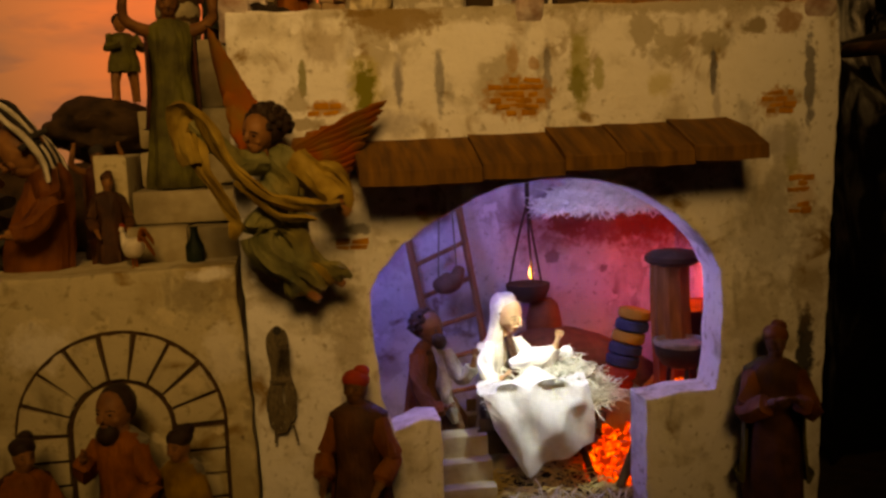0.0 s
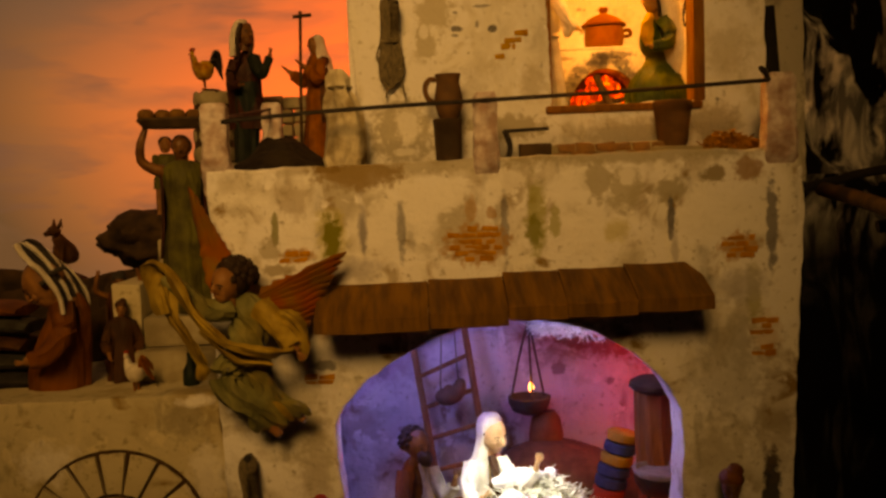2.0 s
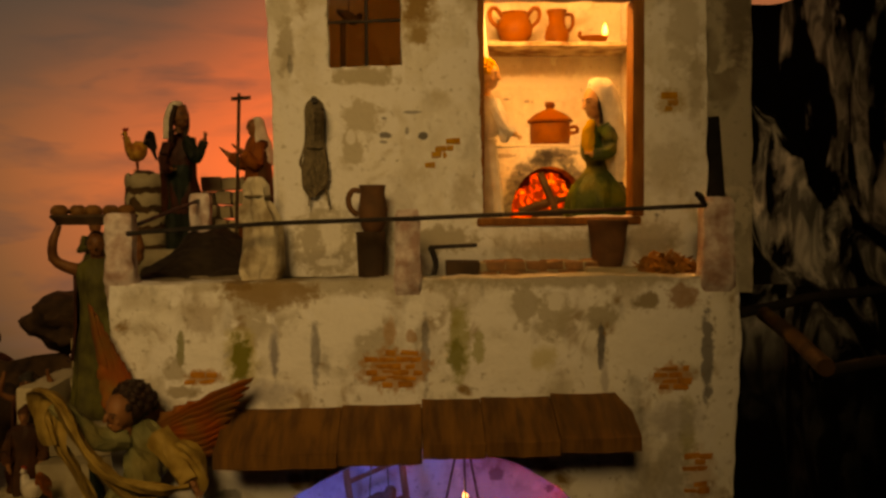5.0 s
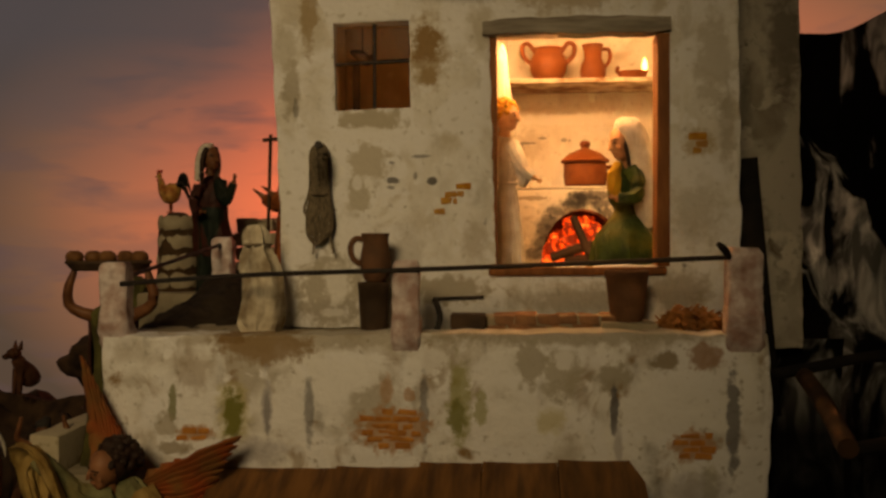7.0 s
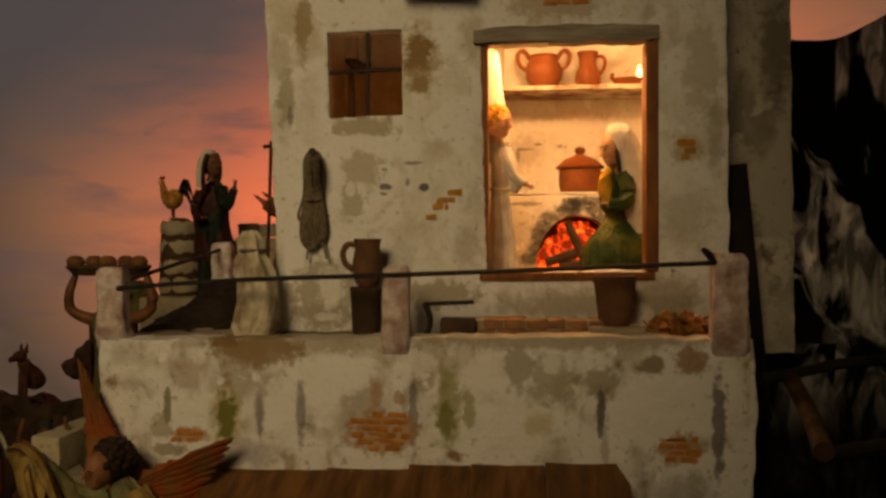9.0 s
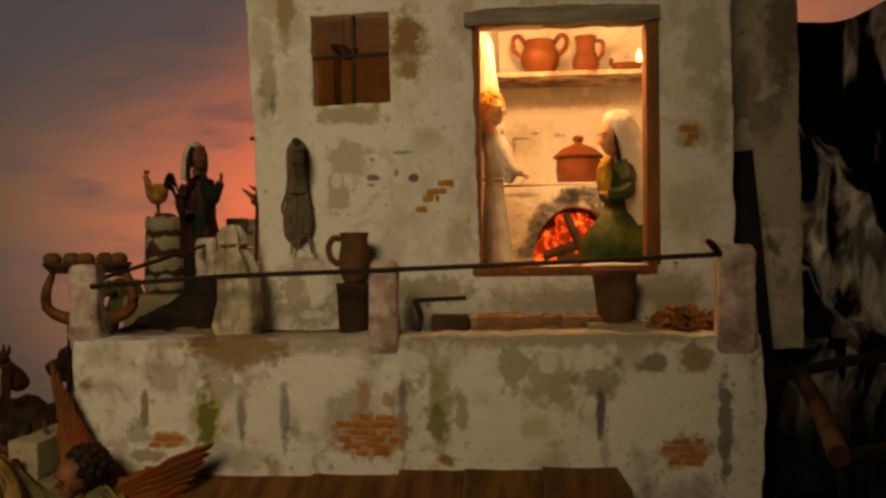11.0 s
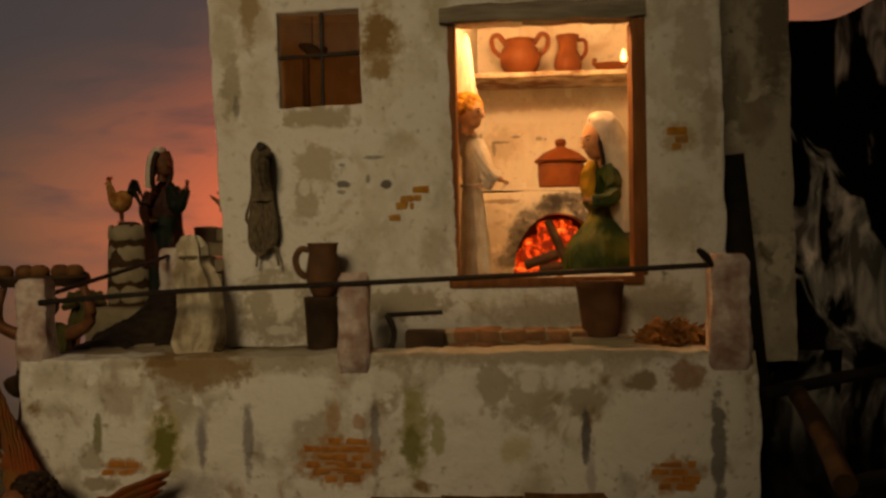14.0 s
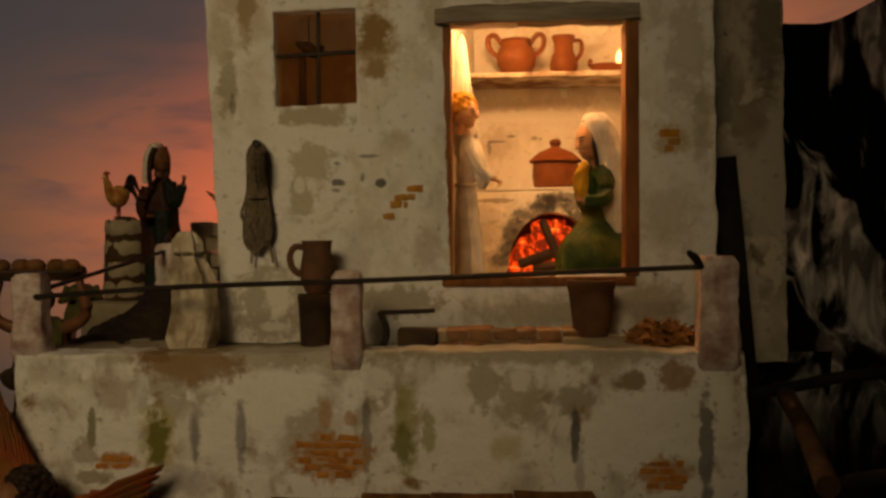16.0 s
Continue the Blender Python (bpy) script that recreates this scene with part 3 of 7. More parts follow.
def tube(bm, pts, radii, mi=0, n=10, flat=1.0, fold=0.0, k=5):
    pts = [Vector(p) for p in pts]
    if isinstance(radii, (int, float)):
        radii = [radii] * len(pts)
    rings, up = [], Vector((0.12, 0.31, 0.94)).normalized()
    for i, p in enumerate(pts):
        d = (pts[min(i + 1, len(pts) - 1)] - pts[max(i - 1, 0)]).normalized()
        s = d.cross(up)
        s = s.normalized() if s.length > 1e-4 else Vector((1, 0, 0))
        u = s.cross(d).normalized()
        rings.append([bm.verts.new(p + radii[i] * (1 + fold * math.sin(k * a + 0.25 * i) + 0.5 * fold * math.sin((2 * k + 1) * a - 0.2 * i)) * (math.cos(a) * s + flat * math.sin(a) * u)) for a in [2 * math.pi * j / n for j in range(n)]])
    loft(bm, rings, mi)


def ball(bm, c, r, mi=0, seg=14, m=None, rough=0.0):
    r = (r, r, r) if isinstance(r, (int, float)) else r
    rows = seg // 2 + 1
    rings = []
    for j in range(1, rows):
        t = math.pi * j / rows
        row = []
        for i in range(seg):
            a = 2 * math.pi * i / seg
            p = Vector((r[0] * math.sin(t) * math.cos(a), r[1] * math.sin(t) * math.sin(a), -r[2] * math.cos(t)))
            if rough:
                p *= 1 + rough * noise.noise(p * 55 + Vector(c) * 13)
            if m is not None:
                p = m @ p
            row.append(bm.verts.new(Vector(c) + p))
        rings.append(row)
    loft(bm, rings, mi)


def smooth_pts(pts, steps=6):
    """A Catmull-Rom line through the points."""
    pts = [Vector(p) for p in pts]
    out = []
    for i in range(len(pts) - 1):
        p0, p1, p2, p3 = pts[max(i - 1, 0)], pts[i], pts[i + 1], pts[min(i + 2, len(pts) - 1)]
        for s in range(steps):
            t = s / steps
            out.append(0.5 * (2 * p1 + (p2 - p0) * t + (2 * p0 - 5 * p1 + 4 * p2 - p3) * t * t + (3 * p1 - p0 - 3 * p2 + p3) * t ** 3))
    return out + [pts[-1]]


def uneven(pts, step=0.012, amp=0.0015, closed=True):
    """A hand-made outline: the polygon cut into short pieces that stray a little."""
    out = []
    n = len(pts)
    for i in range(n if closed else n - 1):
        a, b = Vector((*pts[i], 0)), Vector((*pts[(i + 1) % n], 0))
        k = max(1, int((b - a).length / step))
        d = (b - a).normalized()
        s = Vector((-d.y, d.x, 0))
        for j in range(k):
            p = a + (b - a) * j / k
            if j:
                p += s * amp * (noise.noise(p * 40) * 1.6 + noise.noise(p * 130))
            out.append((p.x, p.y))
    return out


def sheet(bm, outline, holes, y0, y1, mi=0, round_edge=0.003):
    """A wall of thickness y0..y1 in the x-z plane with openings, its front edges softened."""
    edges = []
    for loop in (outline, *holes):
        vs = [bm.verts.new((x, y0, z)) for x, z in loop]
        edges += [bm.edges.new((vs[i], vs[(i + 1) % len(vs)])) for i in range(len(vs))]
    r = bmesh.ops.triangle_fill(bm, edges=edges, use_beauty=True, use_dissolve=False)
    faces = [g for g in r["geom"] if isinstance(g, bmesh.types.BMFace)]
    rim = [e for e in edges if e.is_valid]
    ext = bmesh.ops.extrude_face_region(bm, geom=faces, use_keep_orig=True)
    moved = [g for g in ext["geom"] if isinstance(g, bmesh.types.BMVert)]
    for v in moved:
        v.co.y = y1
    if round_edge:
        bmesh.ops.bevel(bm, geom=rim, offset=round_edge, segments=2, affect="EDGES", profile=0.6)
    for f in bm.faces:
        f.material_index = mi


def grid(bm, x0, x1, nx, u0, u1, nu, fn):
    rows = [[bm.verts.new(fn(x0 + (x1 - x0) * i / nx, u0 + (u1 - u0) * j / nu)) for i in range(nx + 1)] for j in range(nu + 1)]
    loft(bm, rows, 0, False, False)


# ---- setting ----
bm = bmesh.new()
grid(bm, -6, 6, 60, -6, 6, 60, lambda x, y: (x, y, 0.004 * noise.noise((x * 7, y * 7, 0))))
structure("ground", bm, earth_mat, "dark brown earth-covered base of the model village", "ground")

bm = bmesh.new()
grid(bm, -3.2, 3.2, 40, -0.2, 2.6, 20, lambda x, z: (x, 1.95 - 0.05 * x * x, z))
structure("backdrop", bm, sky, "painted dusk sky backdrop with salmon glow and grey clouds", "backdrop")

# lower building: front wall with the wide arched opening of the stable
arch = [(0.159, 0.0), (0.158, 0.10), (0.157, 0.168), (0.135, 0.170), (0.105, 0.158), (0.092, 0.20), (0.088, 0.25), (0.085, 0.315), (0.096, 0.336), (0.114, 0.356),
        (0.144, 0.380), (0.178, 0.399), (0.204, 0.412), (0.229, 0.421), (0.255, 0.426), (0.28, 0.429), (0.312, 0.429), (0.344, 0.425), (0.375, 0.417), (0.403, 0.404),
        (0.432, 0.386), (0.457, 0.363), (0.475, 0.341), (0.488, 0.315), (0.490, 0.262), (0.487, 0.21), (0.481, 0.176), (0.44, 0.176), (0.396, 0.171), (0.396, 0.08), (0.398, 0.0)]
outline = [(-0.038, 0.0)] + arch + [(0.612, 0.0), (0.617, 0.15), (0.628, 0.40), (0.636, 0.55), (0.631, 0.617), (0.45, 0.619), (0.27, 0.617), (0.1, 0.615), (-0.05, 0.613), (-0.052, 0.45)]
bm = bmesh.new()
sheet(bm, uneven(outline), [], 1.0, 1.05)
facade = structure("wall_facade", bm, facade_plaster, "stained cream plaster wall with a wide arched opening and bare brick patches", "wall")

bm = bmesh.new()
box(bm, -0.05, 0.632, 1.05, 1.47, 0.555, 0.612, 0.003)
structure("terrace_floor", bm, stone_mat, "grey-brown plastered terrace floor over the stable", "floor")

bm = bmesh.new()
box(bm, 0.02, 0.045, 1.05, 1.40, 0.0, 0.555)
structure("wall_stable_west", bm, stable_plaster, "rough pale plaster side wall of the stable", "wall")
bm = bmesh.new()
box(bm, 0.60, 0.632, 1.05, 1.40, 0.0, 0.555)
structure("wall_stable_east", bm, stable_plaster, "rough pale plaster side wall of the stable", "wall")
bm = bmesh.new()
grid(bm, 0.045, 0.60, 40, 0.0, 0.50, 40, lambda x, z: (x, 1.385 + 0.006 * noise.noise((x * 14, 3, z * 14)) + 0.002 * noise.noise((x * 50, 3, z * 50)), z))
back = structure("wall_stable_back", bm, stable_plaster, "rough pale plaster stable wall with reddish patches", "wall")
bm = bmesh.new()
box(bm, 0.045, 0.60, 1.05, 1.40, 0.47, 0.5)
structure("ceiling_stable", bm, dark_wood, "dark wooden stable ceiling", "ceiling")
bm = bmesh.new()
grid(bm, 0.045, 0.60, 40, 1.02, 1.385, 30, lambda x, y: (x, y, 0.028 + 0.008 * noise.noise((x * 30, y * 30, 1))))
structure("floor_stable", bm, earth_mat, "dark earth floor of the stable", "floor")

# upper house: front wall with window and doorway
bm = bmesh.new()
house_outline = [(0.120, 0.612), (0.629, 0.612), (0.630, 0.72), (0.627, 0.98), (0.626, 1.16), (0.095, 1.16), (0.103, 0.999), (0.110, 0.848)]
window_hole = [(0.179, 0.860), (0.264, 0.863), (0.263, 0.960), (0.177, 0.958)]
door_hole = [(0.360, 0.680), (0.549, 0.684), (0.547, 0.944), (0.354, 0.940)]
sheet(bm, uneven(house_outline), [uneven(window_hole, 0.008, 0.001), uneven(door_hole, 0.01, 0.0012)], 1.10, 1.125)
house = structure("wall_house_front", bm, house_plaster, "weathered white plaster house wall with window and doorway", "wall")
for nm, x0, x1, y0, y1, z0, z1 in (("wall_house_west", 0.108, 0.13, 1.125, 1.46, 0.612, 1.16), ("wall_house_east", 0.602, 0.626, 1.125, 1.46, 0.612, 1.16),
                                   ("wall_house_back", 0.13, 0.602, 1.435, 1.46, 0.612, 1.16), ("wall_partition", 0.345, 0.362, 1.125, 1.435, 0.612, 1.16)):
    bm = bmesh.new()
    box(bm, x0, x1, y0, y1, z0, z1, 0.002)
    for v in bm.verts if nm == "wall_partition" else ():
        v.co.x += 0.011 - 0.025 * (1.435 - v.co.y) / 0.31
    structure(nm, bm, room_plaster if nm in ("wall_partition", "wall_house_back") else house_plaster, "whitewashed plaster wall of the house", "wall")
bm = bmesh.new()
box(bm, 0.13, 0.602, 1.125, 1.435, 0.612, 0.678)
structure("floor_kitchen", bm, stone_mat, "raised plaster floor inside the house", "floor")
bm = bmesh.new()
box(bm, 0.13, 0.602, 1.125, 1.435, 1.03, 1.06)
structure("ceiling_kitchen", bm, room_plaster, "whitewashed ceiling inside the house", "ceiling")
bm = bmesh.new()
box(bm, 0.085, 0.64, 1.09, 1.47, 1.16, 1.19, 0.004)
structure("roof_house", bm, house_plaster, "flat plaster roof slab of the house", "roof")
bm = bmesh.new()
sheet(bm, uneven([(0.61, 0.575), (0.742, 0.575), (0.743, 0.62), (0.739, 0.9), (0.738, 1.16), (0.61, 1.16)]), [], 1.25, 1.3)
structure("wall_annex", bm, annex_plaster, "grey-brown plaster wall set back beside the house, shade put into its colour", "wall")

# left block with the walled-up arch
bm = bmesh.new()
sheet(bm, uneven([(-1.3, 0.0), (-0.043, 0.0), (-0.048, 0.15), (-0.058, 0.349), (-0.3, 0.345), (-1.3, 0.34)]), [], 1.04, 1.30)
block = structure("wall_block", bm, block_plaster, "low ochre plaster wall with a walled-up stone arch", "wall")

# walled-up arch: backing, ring stones and jamb stones of the left block
ARCH_X, ARCH_Z = -0.187, 0.176
bm = bmesh.new()
pts = [(ARCH_X - 0.111, 0.0), (ARCH_X + 0.111, 0.0)] + [(ARCH_X + 0.111 * math.cos(a), ARCH_Z + 0.109 * math.sin(a)) for a in [math.pi * i / 24 for i in range(25)]]
sheet(bm, pts, [], 1.0375, 1.041, 0, 0)
part("arch_backing", bm, joint_mat, block, "dark mortar bed of the arch")
bm = bmesh.new()
pts = [(ARCH_X - 0.051, 0.0), (ARCH_X + 0.051, 0.0)] + [(ARCH_X + 0.051 * math.cos(a), ARCH_Z + 0.051 * math.sin(a)) for a in [math.pi * i / 20 for i in range(21)]]
sheet(bm, pts, [], 1.0345, 1.038, 0, 0.001)
part("arch_infill", bm, block_plaster, block, "pale plaster infill of the walled-up arch")
for i in range(9):
    a0, a1 = math.pi * (i + 0.075) / 9, math.pi * (i + 0.925) / 9
    arc = [a0 + (a1 - a0) * j / 4 for j in range(5)]
    pts = [(ARCH_X + 0.057 * math.cos(a), ARCH_Z + 0.057 * math.sin(a)) for a in arc] + [(ARCH_X + 0.107 * math.cos(a), ARCH_Z + 0.105 * math.sin(a)) for a in reversed(arc)]
    bm = bmesh.new()
    sheet(bm, [(x + random.uniform(-0.001, 0.001), z + random.uniform(-0.001, 0.001)) for x, z in pts], [], 1.032 + random.uniform(-0.001, 0.001), 1.038, 0, 0.0012)
    part("arch_stone", bm, block_plaster, block)
for side in (-1, 1):
    for i in range(6):
        z1 = ARCH_Z - 0.004 - i * 0.0275
        xs = sorted((ARCH_X + side * 0.057, ARCH_X + side * 0.107))
        bm = bmesh.new()
        box(bm, xs[0], xs[1], 1.032, 1.038, z1 - 0.0235, z1, 0.0012, 0, 0.0008)
        part("jamb_stone", bm, block_plaster, block)


# bare brick patches
def brick_patch(parent, cx, cz, rx, rz, y, pitch=(0.0175, 0.0078), lean=0.0):
    rows = int(rz * 2 / pitch[1]) + 1
    for j in range(rows):
        z = cz - rz + j * pitch[1]
        x = cx - rx + ((j % 2) * 0.5 + random.uniform(-0.2, 0.2)) * pitch[0] + lean * (z - cz)
        while x < cx + rx + lean * (z - cz):
            u = abs((x + pitch[0] / 2 - cx - lean * (z - cz)) / rx) ** 4 + abs((z + pitch[1] / 2 - cz) / rz) ** 4
            if u < 1.25 - 0.95 * random.random():
                bm = bmesh.new()
                w = pitch[0] * random.choice((0.95, 0.95, 0.7, 1.12))
                z += random.uniform(-0.0004, 0.0004)
                box(bm, x, x + w, y - 0.0002 - random.random() * 0.0011, y + 0.003, z, z + pitch[1] * random.uniform(0.74, 0.92), 0.0009, 0, 0.0012)
                part("brick", bm, brick_mat, parent)
            x += pitch[0]


brick_patch(facade, 0.254, 0.519, 0.031, 0.020, 1.0, (0.0165, 0.0068))
brick_patch(facade, 0.559, 0.504, 0.019, 0.012, 1.0, (0.0165, 0.0068))
brick_patch(facade, 0.588, 0.412, 0.015, 0.010, 1.0, (0.0165, 0.0068))
brick_patch(facade, 0.586, 0.386, 0.015, 0.008, 1.0, (0.0165, 0.0068))
brick_patch(facade, 0.046, 0.512, 0.016, 0.007, 1.0, (0.0165, 0.0068))
brick_patch(facade, 0.066, 0.368, 0.020, 0.006, 1.0, (0.0165, 0.0068))
brick_patch(house, 0.446, 0.990, 0.020, 0.007, 1.10, (0.016, 0.0085))
for x, z, w in ((0.316, 0.7695, 0.017), (0.303, 0.7605, 0.013), (0.3165, 0.761, 0.008), (0.299, 0.7525, 0.012), (0.3115, 0.753, 0.006), (0.2905, 0.7405, 0.012), (0.573, 0.8225, 0.019), (0.581, 0.814, 0.013), (0.577, 0.8065, 0.010)):
    bm = bmesh.new()
    box(bm, x, x + w, 1.0985, 1.103, z, z + 0.0068, 0.0014, 0, 0.0012)
    part("brick", bm, ochre_brick, house)

# door lintel, jamb boards and sill
bm = bmesh.new()
rings = []
for i in range(25):
    x = 0.346 + 0.207 * i / 24
    w = [0.0022 * noise.noise((x * 60, k * 3.1, 0.5)) for k in range(4)]
    bow = 0.003 * math.sin(math.pi * i / 24)
    rings.append([bm.verts.new(p) for p in ((x, 1.0935 + w[0], 0.941 + w[1]), (x, 1.0925 + w[2], 0.950), (x, 1.0945 + w[0], 0.957 + bow + w[3]),
                                            (x, 1.12, 0.958 + bow + w[3]), (x, 1.12, 0.941 + w[1]))])
loft(bm, rings)
structure("door_lintel", bm, grey_wood, "weathered grey wooden lintel over the doorway", "lintel")
for x0, x1, y0 in ((0.352, 0.362, 1.101), (0.538, 0.552, 1.097)):
    bm = bmesh.new()
    box(bm, x0, x1, y0, 1.13, 0.682, 0.940, 0.002, 0, 0.0008)
    structure("door_jamb", bm, wood_mat, "red-brown wooden door jamb", "door frame")
bm = bmesh.new()
box(bm, 0.352, 0.549, 1.0945, 1.13, 0.672, 0.682, 0.003, 0, 0.001)
structure("door_sill", bm, wood_mat, "worn brown door sill", "sill")

# window with iron cross bars
window = thing("window_1", "small square window with dark iron cross bars and dim orange glow", "window", (0.22, 1.108, 0.91), 0, "", "structure")
for a, c in (((-0.043, 0.0, 0.0035), (0.0435, 0, 0.0065)), ((0.0025, 0.001, -0.049), (0.0025, 0.001, 0.049))):
    bm = bmesh.new()
    tube(bm, [a, c], 0.0022, 0, 8)
    part("cross_bar", bm, iron_mat, window)
glass = bpy.data.materials.new("amber_glass")
glass.use_nodes = True
g = glass.node_tree.nodes["Principled BSDF"]
g.inputs["Base Color"].default_value, g.inputs["Roughness"].default_value, g.inputs["Transmission Weight"].default_value = (0.9, 0.62, 0.36, 1), 0.05, 1.0
g.inputs["IOR"].default_value, g.inputs["Specular IOR Level"].default_value = 1.06, 0.1
bm = bmesh.new()
box(bm, -0.042, 0.042, 0.006, 0.0075, -0.048, 0.048)
part("pane", bm, glass, window, "old amber glass pane").visible_shadow = False

bm = bmesh.new()
box(bm, 0.186, 0.194, 1.17, 1.18, 0.678, 0.93, 0.001, 0, 0.001)
tagged(part("side_room_post", bm, dark_wood), "thin dark post standing in the dim side room", "post")
bm = bmesh.new()
tube(bm, smooth_pts([(0.183, 1.175, 0.942), (0.196, 1.175, 0.936), (0.205, 1.175, 0.930), (0.214, 1.175, 0.938)], 3), [0.002, 0.004, 0.006, 0.007, 0.0075, 0.007, 0.006, 0.005, 0.004, 0.002], 0, 10)
tube(bm, [(0.198, 1.175, 0.937), (0.198, 1.175, 1.03)], 0.0008, 0, 6)
tagged(part("hanging_jug", bm, dark_wood), "dark jug hanging on a cord in the side room", "jug")

# brick step before the door
step = thing("brick_step", "low worn brick step in front of the doorway", "step", (0.415, 1.075, 0.612), 0, "", "structure")
for i in range(6):
    for j in range(2):
        bm = bmesh.new()
        x = -0.064 + i * 0.0225 + (j * 0.008) + random.uniform(-0.0012, 0.0012)
        box(bm, x, x + 0.0214, -0.026 + random.uniform(-0.002, 0.002), 0.012, j * 0.0102, j * 0.0102 + 0.0096, 0.002, 0, 0.0022)
        part("brick", bm, old_brick, step)
bm = bmesh.new()
box(bm, -0.066, 0.078, -0.0225, 0.013, 0.0, 0.0192, 0.002, 0, 0.001)
part("mortar_bed", bm, stone_mat, step, "pale crumbling mortar between the bricks")

# stone posts of the terrace
for x, y, w, z0, z1 in ((-0.040, 1.013, 0.014, 0.585, 0.690), (0.2695, 1.008, 0.0135, 0.575, 0.692), (0.609, 1.010, 0.0165, 0.575, 0.703), (-0.025, 1.33, 0.014, 0.612, 0.718)):
    bm = bmesh.new()
    rings = []
    for i in range(17):
        t = i / 16
        s = w * (1.3 - 0.3 * min(1, t * 1.7)) * (0.8 if i == 16 else 1)
        rings.append([bm.verts.new((x + s * cx * (1 + 0.08 * noise.noise((x * 9, i * 3.1, k))), y + s * cy * 0.95 + 0.024 * (1 - min(1, t / 0.3)), z0 + (z1 - z0) * t - (-0.0015 if i == 15 else 0)))
                      for k, (cx, cy) in enumerate(((-1, -0.75), (-0.75, -1), (0.75, -1), (1, -0.75), (1, 0.75), (0.75, 1), (-0.75, 1), (-1, 0.75)))])
    loft(bm, rings)
    for v in bm.verts:
        v.co += 0.0016 * noise.noise_vector(v.co * 120)
    tagged(part("terrace_post", bm, post_mat), "pinkish grey plaster post holding the terrace rail", "post", "terrace posts")

# iron rails
bm = bmesh.new()
tube(bm, smooth_pts([(-0.03, 1.0, 0.668), (0.11, 1.0, 0.677), (0.27, 0.995, 0.682), (0.44, 1.0, 0.688), (0.592, 0.993, 0.694)], 4), 0.0026, 0, 8)
tube(bm, smooth_pts([(0.592, 0.993, 0.694), (0.585, 0.985, 0.702), (0.578, 0.983, 0.708)], 3), [0.0028, 0.0032, 0.0036, 0.0038, 0.0036, 0.003, 0.002], 0, 8)
tagged(part("front_rail", bm, iron_mat), "thin black iron rail with bent end between plaster posts", "railing")
bm = bmesh.new()
tube(bm, smooth_pts([(-0.036, 1.01, 0.672), (-0.032, 1.17, 0.69), (-0.026, 1.32, 0.708)], 4), 0.0026, 0, 8)
tagged(part("side_rail", bm, iron_mat), "thin black iron rail along the terrace side", "railing")

# awning of boards over the arch
awning = thing("awning", "sloping brown board awning over the arched opening", "awning", (0.295, 1.0, 0.46))
cuts = [-0.222, -0.098, -0.012, 0.052, 0.128, 0.199]
for i in range(5):
    bm = bmesh.new()
    x0, x1 = cuts[i] + 0.0004, cuts[i + 1] - 0.0004
    lift, sag = -0.006 + 0.003 * i + random.uniform(-0.0015, 0.0015), random.uniform(0, 0.0015)
    prof = [(0.004, 0.026), (-0.035, 0.012), (-0.076, -0.006), (-0.0765, -0.021), (-0.035, -0.004), (0.004, 0.011)]
    rings = []
    for k in range(7):
        x = x0 + (x1 - x0) * k / 6
        e = 0.0012 * noise.noise((x * 60, i, 0))
        slack = 0.012 if (i == 4 and k == 6) else 0.0
        rings.append([bm.verts.new((x + (slack if y < -0.03 else 0), y + e, z + lift + e - sag * math.sin(math.pi * k / 6))) for y, z in prof])
    loft(bm, rings)
    part("board", bm, board_mat, awning)
bm = bmesh.new()
box(bm, -0.225, 0.208, -0.006, 0.003, -0.012, 0.016, 0.002)
part("ledger", bm, dark_wood, awning)

# beam end above the doorway
bm = bmesh.new()
tube(bm, [(0.264, 1.06, 1.022), (0.345, 1.06, 1.018)], 0.020, 0, 12)
tube(bm, [(0.3, 1.06, 1.015), (0.3, 1.11, 1.02)], 0.010, 0, 10)
tagged(part("hoist_drum", bm, dark_wood), "dark wooden hoist drum projecting from the house wall", "hoist")


# ---- terrace things ----
def vessel(name, label, category, place, profile, material, handles=(), n=24, wob=0.012, lid=None, rz=0):
    ob = thing(name, label, category, place, rz)
    bm = bmesh.new()
    inner = [(max(r - 0.0022, 0.001), z) for r, z in reversed(profile) if z > profile[0][1] + 0.003]
    lathe(bm, profile + inner, (0, 0, 0), n, 0, wob)
    part("body", bm, material, ob)
    for pts, r in handles:
        bm = bmesh.new()
        tube(bm, smooth_pts(pts, 5), r, 0, 8)
        part("handle", bm, material, ob)
    return ob


vessel("wooden_tub", "dark tapered wooden tub standing on the terrace", "tub", (0.228, 1.06, 0.612),
       [(0.0145, 0.0), (0.0152, 0.004), (0.0170, 0.048), (0.0176, 0.051), (0.0174, 0.0545), (0.0160, 0.055)], dark_wood)
vessel("clay_pitcher", "brown clay pitcher with loop handle on a dark tub", "pitcher", (0.230, 1.06, 0.667),
       [(0.0095, 0.0), (0.0125, 0.003), (0.0162, 0.014), (0.0170, 0.024), (0.0150, 0.036), (0.0138, 0.043), (0.0146, 0.050), (0.0158, 0.053)], old_clay,
       [([(-0.0140, 0, 0.046), (-0.022, 0, 0.047), (-0.0275, 0, 0.038), (-0.025, 0, 0.026), (-0.0165, 0, 0.019)], 0.0034)])

